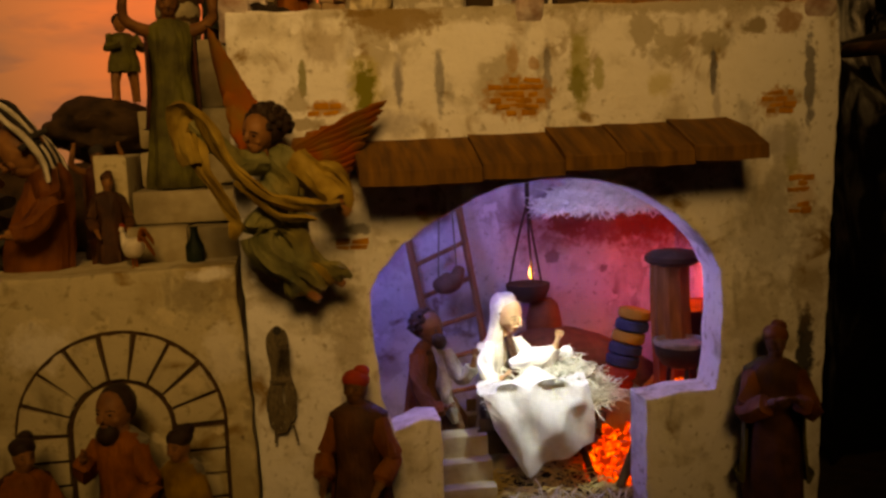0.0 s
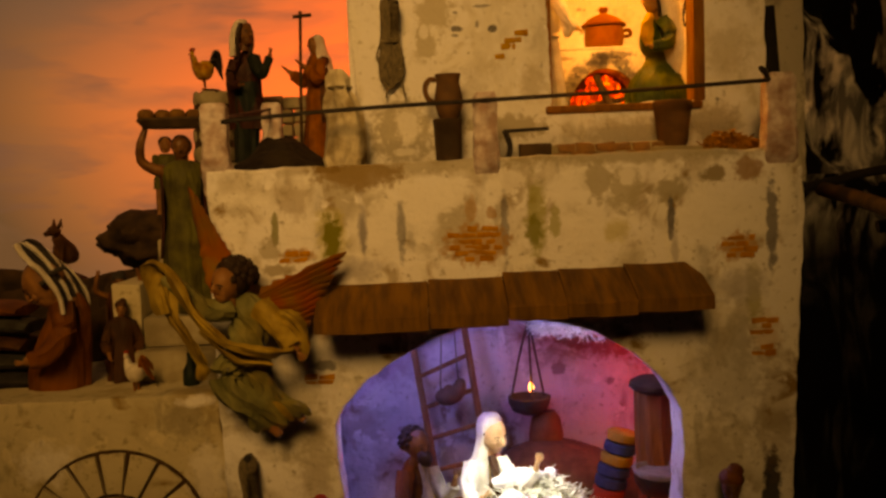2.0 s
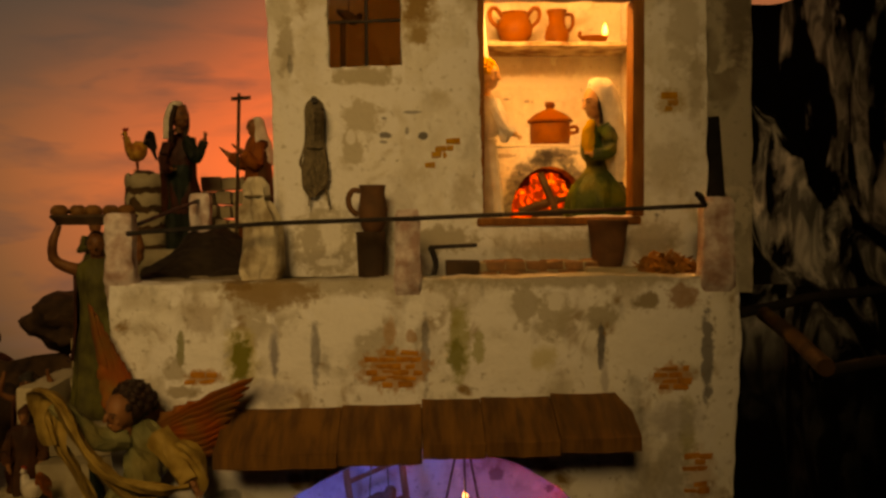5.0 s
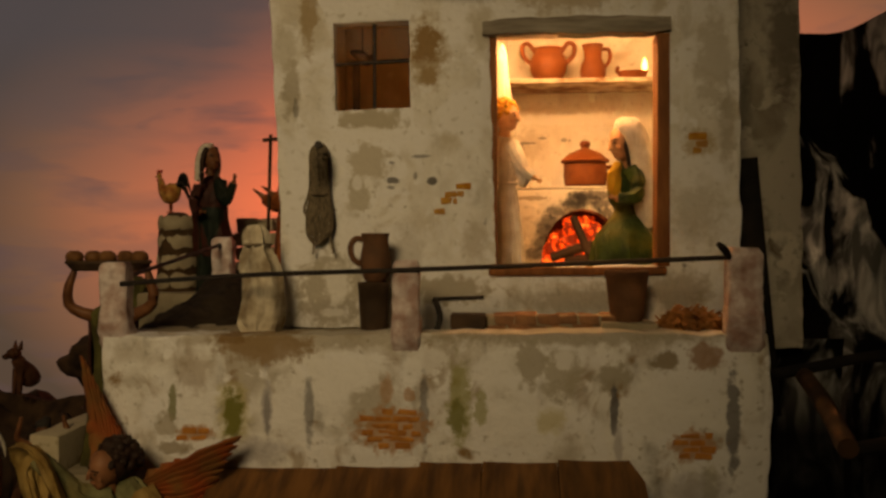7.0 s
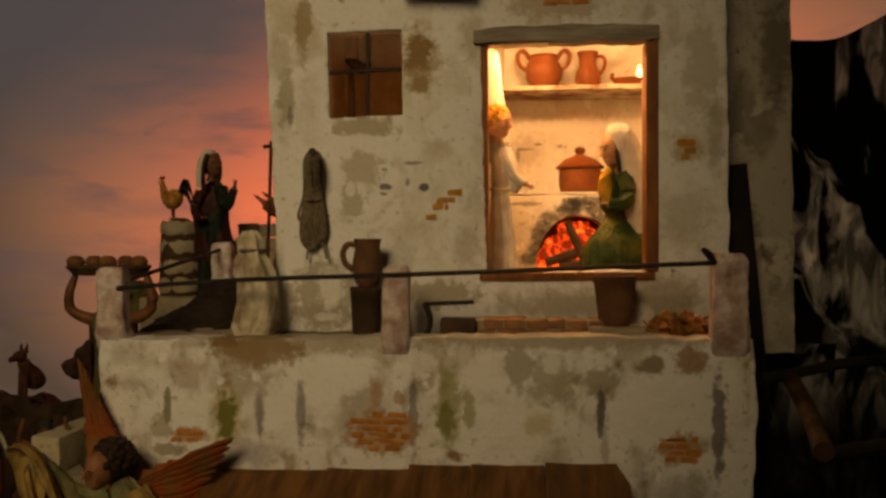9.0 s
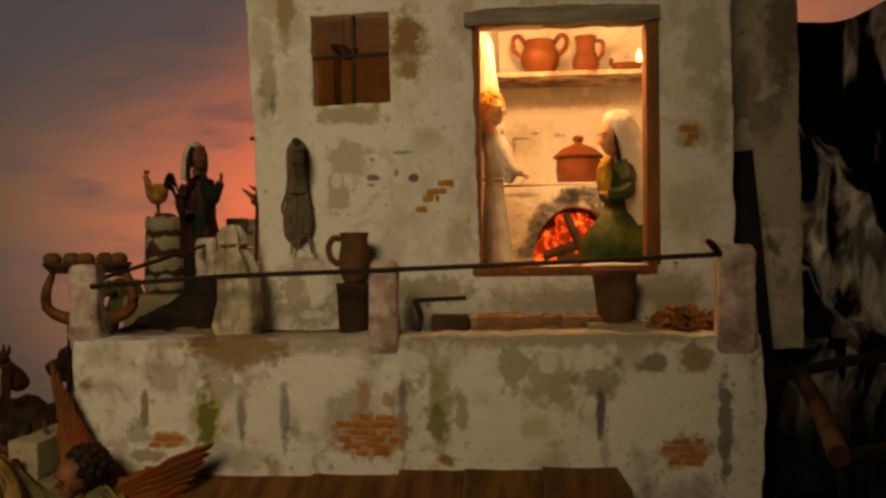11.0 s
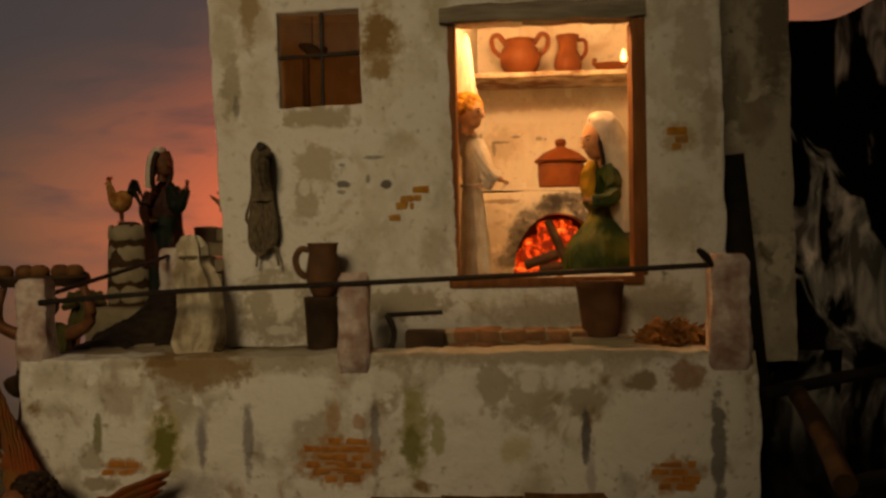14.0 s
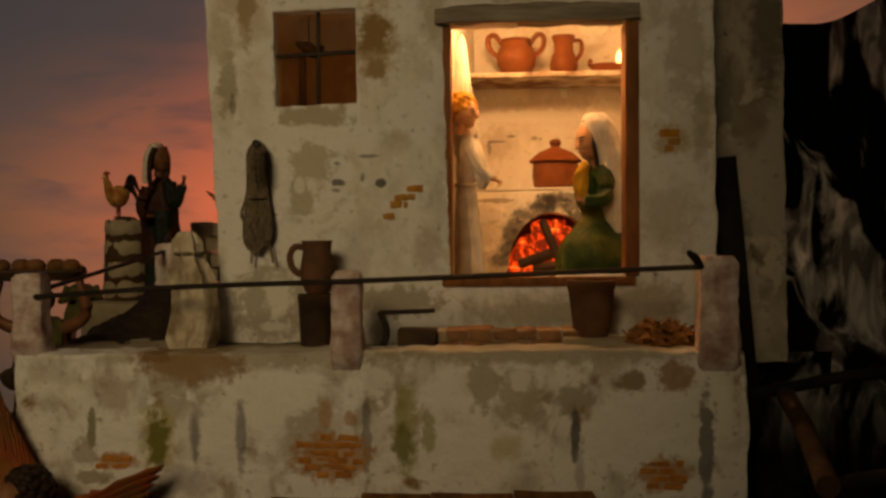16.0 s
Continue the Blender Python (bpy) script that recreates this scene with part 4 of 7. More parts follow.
bm = bmesh.new()
rings = []
for t, r in ((0, 0.024), (0.1, 0.0285), (0.3, 0.0275), (0.5, 0.025), (0.62, 0.0235), (0.72, 0.0195), (0.78, 0.0155), (0.83, 0.0150), (0.92, 0.0140), (1.0, 0.009)):
    rings.append(ring(bm, (0.102 + 0.004 * math.sin(t * 5), 1.06, 0.612 + 0.117 * t), r * 0.9, r * 0.8, 28, 0.06 + 0.22 * max(0, t - 0.35), 7, t * 2))
loft(bm, rings)
for v in bm.verts:
    v.co += 0.0035 * noise.noise_vector(v.co * 70)
sack = thing("sack", "tied cream sackcloth bag leaning by the house corner", "sack", (0, 0, 0))
part("bag", bm, sack_mat, sack)
bm = bmesh.new()
tube(bm, [(0.100 + 0.0145 * math.cos(a), 1.06 + 0.013 * math.sin(a), 0.708) for a in [2 * math.pi * i / 16 for i in range(17)]], 0.0016, 0, 6)
part("tie_cord", bm, rope_mat, sack)

# rope coil on its peg
def rope_coil(place):
    coil = thing("rope_coil", "grey hemp rope coil hanging from a peg on the wall", "rope", place, 0, "rope coils")
    for i in range(24):
        w = 0.0014 + 0.0095 * ((i * 7) % 24) / 23
        l = -0.082 - 0.006 * (i % 5)
        o = random.uniform(-0.0045, 0.0045)
        bm = bmesh.new()
        tube(bm, smooth_pts([(0, -0.002, 0.004 + 0.002 * (i % 3)), (w * 0.75, -0.003, 0.001), (w, -0.004 - 0.0012 * i % 4, -0.012), (w * 0.8 + o, -0.004, -0.045), (w * 1.35 + o, -0.003 - 0.0005 * (i % 7), l * 0.85), (o, -0.003, l),
                              (-w * 1.35 + o, -0.003 - 0.0005 * (i % 5), l * 0.85), (-w * 0.7 + o, -0.004, -0.045), (-w, -0.004, -0.012), (-w * 0.75, -0.003, 0.001), (0, -0.002, 0.004 + 0.002 * (i % 3))], 4), 0.0015, 0, 6)
        part("strand", bm, rope_mat, coil)
    bm = bmesh.new()
    tube(bm, [(0.0085 * math.cos(a), -0.0045 + 0.004 * math.sin(a), -0.05) for a in [2 * math.pi * i / 14 for i in range(15)]], 0.0022, 0, 6)
    part("binding", bm, rope_mat, coil)
    bm = bmesh.new()
    tube(bm, [(0, 0.01, 0.002), (0, -0.010, 0.005)], 0.0042, 0, 10)
    part("peg", bm, iron_mat, coil)
    for dx in (-0.006, 0.012):
        bm = bmesh.new()
        tube(bm, smooth_pts([(dx * 0.5, -0.003, -0.085), (dx, -0.003, -0.10), (dx * 1.3, -0.003, -0.118)], 3), 0.0013, 0, 6)
        part("loose_end", bm, rope_mat, coil)


rope_coil((0.1625, 1.092, 0.815))
rope_coil((-0.016, 0.992, 0.279))

# iron tool and its block
tool = thing("iron_tool", "black bent iron tool lying on a low wooden block", "tool", (0.32, 1.045, 0.612))
bm = bmesh.new()
tube(bm, [(-0.026, 0, 0.037), (0.028, 0.004, 0.039)], 0.0024, 0, 8)
part("bar", bm, iron_mat, tool)
bm = bmesh.new()
tube(bm, smooth_pts([(-0.025, 0, 0.038), (-0.019, 0, 0.02), (-0.023, 0, 0.004), (-0.032, 0, 0.003)], 4), 0.0034, 0, 8)
part("hook", bm, iron_mat, tool)
bm = bmesh.new()
box(bm, -0.008, 0.03, -0.006, 0.016, 0, 0.022, 0.002, 0, 0.001)
part("block", bm, dark_wood, tool)

pot = vessel("flower_pot", "dull clay flower pot with dark soil on the terrace", "flower pot", (0.500, 1.06, 0.625),
             [(0.0155, 0.0), (0.0175, 0.004), (0.0215, 0.038), (0.0225, 0.046), (0.0235, 0.048), (0.0235, 0.054), (0.0215, 0.055)], old_clay)
bm = bmesh.new()
lathe(bm, [(0.0205, 0.048), (0.016, 0.051), (0.006, 0.052)], (0, 0, 0), 20, 0, 0.05)
part("soil", bm, earth_mat, pot)
bm = bmesh.new()
box(bm, 0.472, 0.53, 1.035, 1.085, 0.612, 0.625, 0.002, 0, 0.001)
tagged(part("stone_slab", bm, stone_mat), "flat grey-brown stone slab under the flower pot", "stone")

bm = bmesh.new()
for i in range(260):
    a, r = random.uniform(0, 6.28), random.random() ** 0.6
    x, y = 0.569 + 0.041 * r * math.cos(a), 1.06 + 0.02 * r * math.sin(a)
    z = 0.614 + 0.026 * (1 - r ** 3) * random.random()
    l, w = random.uniform(0.006, 0.014), random.uniform(0.002, 0.004)
    m = Euler((random.uniform(-0.8, 0.8), random.uniform(-0.8, 0.8), random.uniform(0, 6.28))).to_matrix()
    pts = [m @ Vector(p) for p in ((-l, -w, 0), (l, -w * 0.6, 0), (l, w * 0.6, 0.001), (-l, w, 0.001), (0, 0, 0.003))]
    vs = [bm.verts.new(Vector((x, y, z)) + p) for p in pts]
    for q in ((0, 1, 4), (1, 2, 4), (2, 3, 4), (3, 0, 4), (3, 2, 1, 0)):
        bm.faces.new([vs[k] for k in q])
tagged(part("chip_heap", bm, chip_mat, None, "", False), "heap of orange-brown wood chips on the terrace", "heap", "", "stuff")

# plank behind the right post
bm = bmesh.new()
vs = box(bm, -0.016, 0.016, -0.006, 0.006, 0, 0.31, 0.002, 0, 0.001)
plank = tagged(part("leaning_plank", bm, black_wood), "nearly black plank leaning against the set-back wall", "plank")
plank.matrix_world = pose(0.682, 1.19, 0.50, 6, -7, 0)

# burlap slope behind the left rail
bm = bmesh.new()
grid(bm, -0.075, 0.085, 30, 1.06, 1.42, 44, lambda x, y: (x, y, 0.606 + 0.058 * math.exp(-((x + 0.01) / 0.055) ** 2) * min(1.0, max(0.0, (y - 1.08) / 0.2)) ** 1.5
                                                         + 0.012 * noise.noise((x * 34, y * 30, 4)) + 0.005 * noise.noise((x * 90, y * 90, 2))))
tagged(part("burlap_cover", bm, burlap_mat), "crumpled brown burlap spread over the terrace corner", "cloth")


# ---- figures: each one plain painted mesh ----
def crescent(bm, c, rx, ry, a0, a1, th, n=12):
    out = [(rx * math.cos(a), ry * math.sin(a)) for a in [a0 + (a1 - a0) * i / n for i in range(n + 1)]]
    inn = [((rx - th) * math.cos(a), (ry - th) * math.sin(a)) for a in [a1 + (a0 - a1) * i / n for i in range(n + 1)]]
    return [bm.verts.new((c[0] + x, c[1] + y, c[2])) for x, y in out + inn]


def figure(name, label, place, h, rz, mats, arms=(), kneel=False, veil=0, cloak=0, beard=False, cap=False, wide=1.0, lean=0.0, big_head=1.0, bare=False):
    """mats: robe, skin, hair, veil, cloak, sleeve. Faces -y at rz 0. arms: (side, elbow, wrist) in parts of the height from the shoulder's foot point."""
    bm = bmesh.new()
    drop = 0.26 if kneel else 0.0
    if kneel:
        prof = [(0.0, 0.135, 0.20, 0.09), (0.03, 0.14, 0.205, 0.09), (0.12, 0.13, 0.17, 0.06), (0.22, 0.115, 0.12, 0.02), (0.34, 0.095, 0.085, 0.0)]
    else:
        prof = [(0.0, 0.145, 0.13, 0.0), (0.03, 0.15, 0.135, 0.0), (0.18, 0.13, 0.115, 0.0), (0.36, 0.118, 0.10, 0.0), (0.5, 0.105, 0.09, 0.0), (0.6, 0.092, 0.078, 0.0)]
    prof += [(0.68 - drop, 0.105, 0.08, 0.0), (0.75 - drop, 0.118, 0.08, 0.0), (0.805 - drop, 0.118, 0.07, 0.0), (0.835 - drop, 0.085, 0.058, 0.0), (0.853 - drop, 0.045, 0.042, 0.0)]
    rings = []
    for i, (z, rx, ry, oy) in enumerate(prof):
        f = 0.13 * max(0.0, 1 - z * 1.35)
        rings.append(ring(bm, (0, oy * h + lean * z * h, z * h), rx * h * wide, ry * h * wide, 44, f, 7, 0.5 * i + h * 70))
    loft(bm, rings, 0)
    oy = lean * (0.9 - drop) * h
    tube(bm, [(0, oy, (0.83 - drop) * h), (0, oy - 0.008 * h, (0.885 - drop) * h)], 0.034 * h * big_head, 1, 10)
    hc = Vector((0, oy - 0.012 * h, (0.925 - drop) * h + 0.03 * h * (big_head - 1)))
    k = big_head * h
    head(bm, hc, 0.066 * k, 0, 4)
    if not cap or veil:
        g = 0.92 if veil else 1.0
        ball(bm, hc + Vector((0, 0.013, 0.014)) * k, (0.052 * k * g, 0.054 * k * g, 0.063 * k * g), 2, 16, None, 0.12)
    if beard:
        ball(bm, hc + Vector((0, -0.036, -0.058)) * k, (0.032 * k, 0.026 * k, 0.036 * k), 2, 10, None, 0.1)
    if cap:
        ball(bm, hc + Vector((0, 0.008, 0.032)) * k, (0.057 * k, 0.062 * k, 0.046 * k), 3, 14)
        ball(bm, hc + Vector((0.02, 0.03, 0.066)) * k, (0.035 * k, 0.04 * k, 0.03 * k), 3, 10)
    if veil:
        ball(bm, hc + Vector((0, 0.026, 0.016)) * k, (0.058 * k, 0.058 * k, 0.068 * k), 3, 18)
        rows = []
        for z, rx, ry, spread in ((0.97, 0.03, 0.04, 0.3), (0.945, 0.055, 0.070, 0.22), (0.91, 0.062, 0.080, 0.2), (0.86, 0.072, 0.094, 0.14), (0.81, 0.118, 0.12, 0.12), (0.74, 0.135, 0.138, 0.2),
                                  (0.66, 0.132, 0.15, 0.3), (0.84 - veil * 0.5, 0.12, 0.155, 0.45)):
            rows.append(crescent(bm, (0, hc.y + 0.012 * h, (z - drop) * h), rx * h, ry * h,
                                 -0.5 * math.pi * (0.34 - spread), math.pi + 0.5 * math.pi * (0.34 - spread), 0.012 * h))
        loft(bm, rows, 3, False)
    if cloak:
        rows = []
        for z, rx, ry in ((0.85, 0.06, 0.06), (0.81, 0.128, 0.085), (0.7, 0.135, 0.10), (0.5, 0.135, 0.115), (0.3, 0.15, 0.13), (max(0.02 + drop, 0.85 - cloak), 0.17, 0.16)):
            rows.append(crescent(bm, (0, oy * z + (0.08 * h if kneel and z < 0.5 else 0.012 * h), (z - drop) * h), rx * h * wide, ry * h * wide, -0.35, math.pi + 0.35, 0.014 * h))
        loft(bm, rows, 4)
    for s, elbow, wrist in arms:
        sh = Vector((s * 0.086 * h, oy, (0.785 - drop) * h))
        el = Vector((elbow[0] * h, elbow[1] * h + oy, (elbow[2] - drop) * h))
        wr = Vector((wrist[0] * h, wrist[1] * h + oy, (wrist[2] - drop) * h))
        if bare:
            tube(bm, smooth_pts([sh, el, wr], 4), [0.036 * h, 0.034 * h, 0.031 * h, 0.029 * h, 0.028 * h, 0.027 * h, 0.025 * h, 0.021 * h, 0.017 * h], 1, 10)
            ball(bm, wr + Vector((0, 0, 0.015 * h)), (0.02 * h, 0.018 * h, 0.024 * h), 1, 8)
            continue
        line = smooth_pts([sh, sh.lerp(el, 0.55), el, el.lerp(wr, 0.5), el.lerp(wr, 0.78)], 4)
        tube(bm, line, [h * (0.046 - 0.006 * i / 16 + (0.006 * max(0, i - 9) / 7 if i < 15 else -0.012)) for i in range(len(line))], 5, 18, 1.0, 0.09, 4)
        tube(bm, [el.lerp(wr, 0.6), wr], [0.024 * h, 0.017 * h], 1, 8)
        d = (wr - el).normalized()
        ball(bm, wr + d * 0.02 * h, (0.018 * h, 0.014 * h, 0.028 * h), 1, 8, d.to_track_quat("Z", "Y").to_matrix())
        for q in (-1, 0, 1):
            tube(bm, [wr + d * 0.03 * h, wr + d * 0.062 * h + Vector((q * 0.008 * h, 0, 0.002 * h))], [0.007 * h, 0.005 * h], 1, 6)
    for v in bm.verts:
        q = v.co / h
        v.co += h * 0.010 * Vector((noise.noise(q * 9 + Vector((h * 50, 0, 0))), noise.noise(q * 9 + Vector((0, h * 50, 3))), 0.5 * noise.noise(q * 9 + Vector((7, 0, h * 50)))))
    ob = part(name, bm, list(mats))
    ob.matrix_world = pose(*place, 0, 0, rz)
    return tagged(ob, label, "figurine")


def body(bm, rows, y, mi=0, deep=0.75, fold=0.05, k=9, n=44, ph=0.0):
    """Carved drapery: oval rings through rows (z, left, right), with folds that deepen downwards."""
    pts = smooth_pts([(a, c, z) for z, a, c in rows], 4)
    z0, z1 = pts[0].z, pts[-1].z
    rings = []
    for p in pts:
        t = (p.z - z0) / (z1 - z0)
        if z1 < z0:
            t = 1 - t
        rx = (p.y - p.x) / 2
        rings.append(ring(bm, ((p.x + p.y) / 2, y, p.z), rx, rx * deep, n, fold * (1.1 - 0.8 * t), k, ph + 1.6 * t))
    loft(bm, rings, mi)


def head(bm, c, s, yaw, nod=0.0, tilt=0.0):
    """A carved head, half its height s, that faces -y at yaw 0: skin is material 1, brows and eyes 2."""
    n0 = len(bm.verts)
    ball(bm, (0, 0, 0.05 * s), (0.72 * s, 0.86 * s, 0.95 * s), 1, 18)
    ball(bm, (0, -0.34 * s, -0.5 * s), (0.47 * s, 0.43 * s, 0.46 * s), 1, 14)
    tube(bm, [(0, -0.78 * s, 0.22 * s), (0, -0.93 * s, -0.02 * s), (0, -0.98 * s, -0.14 * s), (0, -0.8 * s, -0.22 * s)], [0.09 * s, 0.11 * s, 0.15 * s, 0.08 * s], 1, 8)
    ball(bm, (0, -0.76 * s, -0.43 * s), (0.2 * s, 0.1 * s, 0.07 * s), 1, 8)
    tube(bm, [(0, 0.0, -0.6 * s), (0, 0.06 * s, -1.35 * s)], [0.36 * s, 0.42 * s], 1, 12)
    for q in (-1, 1):
        ball(bm, (q * 0.3 * s, -0.77 * s, 0.08 * s), (0.11 * s, 0.06 * s, 0.055 * s), 2, 8)
        tube(bm, [(q * 0.14 * s, -0.81 * s, 0.23 * s), (q * 0.32 * s, -0.79 * s, 0.28 * s), (q * 0.5 * s, -0.66 * s, 0.2 * s)], 0.028 * s, 2, 6)
        ball(bm, (q * 0.36 * s, -0.58 * s, -0.2 * s), (0.2 * s, 0.16 * s, 0.2 * s), 1, 8)
    m = Matrix.Translation(c) @ Matrix.Rotation(radians(tilt), 4, "Y") @ Matrix.Rotation(radians(yaw), 4, "Z") @ Matrix.Rotation(radians(nod), 4, "X")
    for v in list(bm.verts)[n0:]:
        v.co = m @ v.co


def locks(bm, c, r, n, size, mi, stretch=1.0):
    """Curls over the crown of a head."""
    for i in range(n):
        u = 1 - 1.25 * (i + 0.5) / n
        a = 2.39996 * i
        w = math.sqrt(max(0.0, 1 - u * u))
        ball(bm, (c[0] + r[0] * w * math.cos(a), c[1] + r[1] * w * math.sin(a), c[2] + r[2] * u), (size, size, size * stretch), mi, 8, None, 0.35)


def arm(bm, pts, r0, r1, mi, grip=0.006, lift=(0, 0, 1)):
    """A sleeve through the points and a carved palm with fingers beyond its end."""
    line = smooth_pts(pts, 5)
    n = len(line)
    tube(bm, line, [r0 + (r1 - r0) * i / (n - 1) for i in range(n)], mi, 16, 1.0, 0.10, 4)
    d = (line[-1] - line[-3]).normalized().lerp(Vector(lift).normalized(), 0.5).normalized()
    w = line[-1]
    tube(bm, [w, w + d * grip], [r1 * 0.55, r1 * 0.5], 1, 8)
    ball(bm, w + d * grip * 1.5, (grip * 0.62, grip * 0.4, grip * 0.8), 1, 10, d.to_track_quat("Z", "Y").to_matrix())
    side = d.cross(Vector((0, 1, 0)))
    for q in (-1.5, -0.5, 0.5, 1.5):
        f = w + d * grip * 1.9 + side * q * grip * 0.28
        tube(bm, [f, f + d * grip * (1.3 - 0.15 * abs(q)) + side * q * grip * 0.1], [grip * 0.17, grip * 0.11], 1, 6)


def sculpture(name, label, bm, mats, amp=0.0006):
    for v in bm.verts:
        v.co += amp * noise.noise_vector(v.co * 160) + 1.6 * amp * noise.noise_vector(v.co * 60)
    return tagged(part(name, bm, list(mats)), label, "figurine")


def feathers(bm, root, tip, side, n, r, mi, depth=(0, 0, 0)):
    """A wing: long overlapping feathers from the root, each shorter than the one before."""
    root, tip, side, depth = Vector(root), Vector(tip), Vector(side), Vector(depth)
    for q in range(n):
        f = q / (n - 1)
        end = tip.lerp(root, 0.55 * f) + side * f
        mid = root.lerp(end, 0.55) + 0.35 * side * f + depth * f
        line = smooth_pts([root + 0.2 * side * f, mid, end + depth * f], 6)
        tube(bm, line, [r * (0.55 + 0.9 * math.sin(math.pi * min(1.0, 0.15 + i / 14))) * (0.25 if i == 12 else 1.0) for i in range(13)], mi, 8, 0.4)
    for q in range(2 * n):
        f = (q + 0.5) / (2 * n)
        p = root.lerp(tip.lerp(root, 0.5 * f) + side * f, 0.2 + 0.25 * (q % 3) / 2)
        ball(bm, p + depth * f + Vector((0, -0.6 * r, 0)), (r * 1.3, r * 0.6, r * 1.6), mi, 8, None, 0.3)


OPEN_ARMS = ((-1, (-0.15, -0.05, 0.64), (-0.17, -0.19, 0.74)), (1, (0.15, -0.05, 0.64), (0.17, -0.19, 0.74)))
PRAY = ((-1, (-0.14, -0.08, 0.64), (-0.04, -0.2, 0.72)), (1, (0.14, -0.08, 0.64), (0.04, -0.2, 0.72)))
DOWN = ((-1, (-0.15, -0.01, 0.62), (-0.12, -0.12, 0.52)), (1, (0.15, -0.01, 0.62), (0.12, -0.12, 0.52)))
LIFT = ((-1, (-0.22, -0.03, 0.86), (-0.19, -0.03, 1.03)), (1, (0.22, -0.03, 0.86), (0.19, -0.03, 1.03)))

# inside the house
bm = bmesh.new()
body(bm, [(0.678, 0.359, 0.393), (0.70, 0.360, 0.3915), (0.74, 0.361, 0.388), (0.772, 0.362, 0.383), (0.782, 0.363, 0.381), (0.792, 0.362, 0.386), (0.805, 0.362, 0.388), (0.822, 0.363, 0.386), (0.834, 0.366, 0.381), (0.842, 0.370, 0.377)], 1.19, 0, 0.85, 0.12, 8)
tube(bm, [(0.3725 + 0.0115 * math.cos(a), 1.19 + 0.010 * math.sin(a), 0.781) for a in [2 * math.pi * i / 20 for i in range(21)]], 0.0022, 0, 8)
head(bm, (0.3715, 1.180, 0.861), 0.0178, 62, 6)
ball(bm, (0.3675, 1.184, 0.866), (0.0162, 0.0165, 0.0172), 3, 14, None, 0.2)
locks(bm, (0.3670, 1.184, 0.865), (0.0165, 0.0165, 0.0178), 56, 0.0044, 3)
arm(bm, [(0.379, 1.172, 0.827), (0.387, 1.162, 0.806), (0.392, 1.160, 0.794), (0.402, 1.160, 0.787)], 0.0085, 0.0068, 0, 0.0042, (0.8, 0, -0.5))
tube(bm, smooth_pts([(0.389, 1.162, 0.80), (0.392, 1.16, 0.788), (0.390, 1.162, 0.775)], 4), [0.007, 0.008, 0.009, 0.009, 0.008, 0.007, 0.006, 0.005, 0.003], 0, 14, 0.8, 0.15)
feathers(bm, (0.366, 1.215, 0.82), (0.367, 1.225, 0.958), (0.013, 0.02, -0.03), 8, 0.0062, 0)
feathers(bm, (0.364, 1.205, 0.82), (0.364, 1.195, 0.945), (0.004, 0.01, -0.03), 6, 0.0055, 0)
sculpture("angel_figurine", "white-robed angel figurine with golden curls and tall feathered wings", bm, (white_robe, pale_skin, hair, gold_hair))
bm = bmesh.new()
body(bm, [(0.678, 0.474, 0.556), (0.70, 0.475, 0.556), (0.715, 0.4795, 0.551), (0.73, 0.490, 0.540), (0.742, 0.500, 0.531), (0.75, 0.501, 0.529), (0.757, 0.496, 0.529), (0.768, 0.493, 0.529), (0.784, 0.495, 0.526), (0.796, 0.500, 0.523), (0.806, 0.505, 0.518)], 1.19, 0, 0.8, 0.07, 7)
body(bm, [(0.678, 0.530, 0.566), (0.70, 0.532, 0.562), (0.72, 0.530, 0.552), (0.735, 0.528, 0.544)], 1.20, 5, 0.9, 0.1, 5)
head(bm, (0.5135, 1.184, 0.829), 0.0225, -68, 12)
ball(bm, (0.5185, 1.187, 0.834), (0.0165, 0.017, 0.0205), 2, 14, None, 0.1)
tube(bm, smooth_pts([(0.504, 1.178, 0.850), (0.511, 1.170, 0.836), (0.5145, 1.170, 0.815), (0.517, 1.174, 0.80)], 4), 0.0026, 2, 8)
tube(bm, smooth_pts([(0.505, 1.176, 0.803), (0.500, 1.1735, 0.79), (0.4995, 1.173, 0.774), (0.503, 1.174, 0.764)], 4), [0.006] + [0.0085] * 8 + [0.007] * 3 + [0.003], 4, 14, 0.7, 0.08)
arm(bm, [(0.519, 1.170, 0.796), (0.526, 1.162, 0.778), (0.521, 1.156, 0.762), (0.503, 1.158, 0.760)], 0.0095, 0.0075, 0, 0.004, (-0.6, 0, 0.5))
body(bm, [(0.859, 0.510, 0.521), (0.8565, 0.504, 0.528), (0.847, 0.5005, 0.5365), (0.832, 0.5045, 0.542), (0.815, 0.512, 0.546), (0.795, 0.517, 0.549), (0.77, 0.521, 0.5505), (0.745, 0.526, 0.549), (0.726, 0.532, 0.545)], 1.184, 3, 1.15, 0.07, 6)
sculpture("woman_figurine", "kneeling woman figurine with long white veil and green dress", bm, (green_robe, pale_skin, hair, white_robe, gold_paint, dark_green))
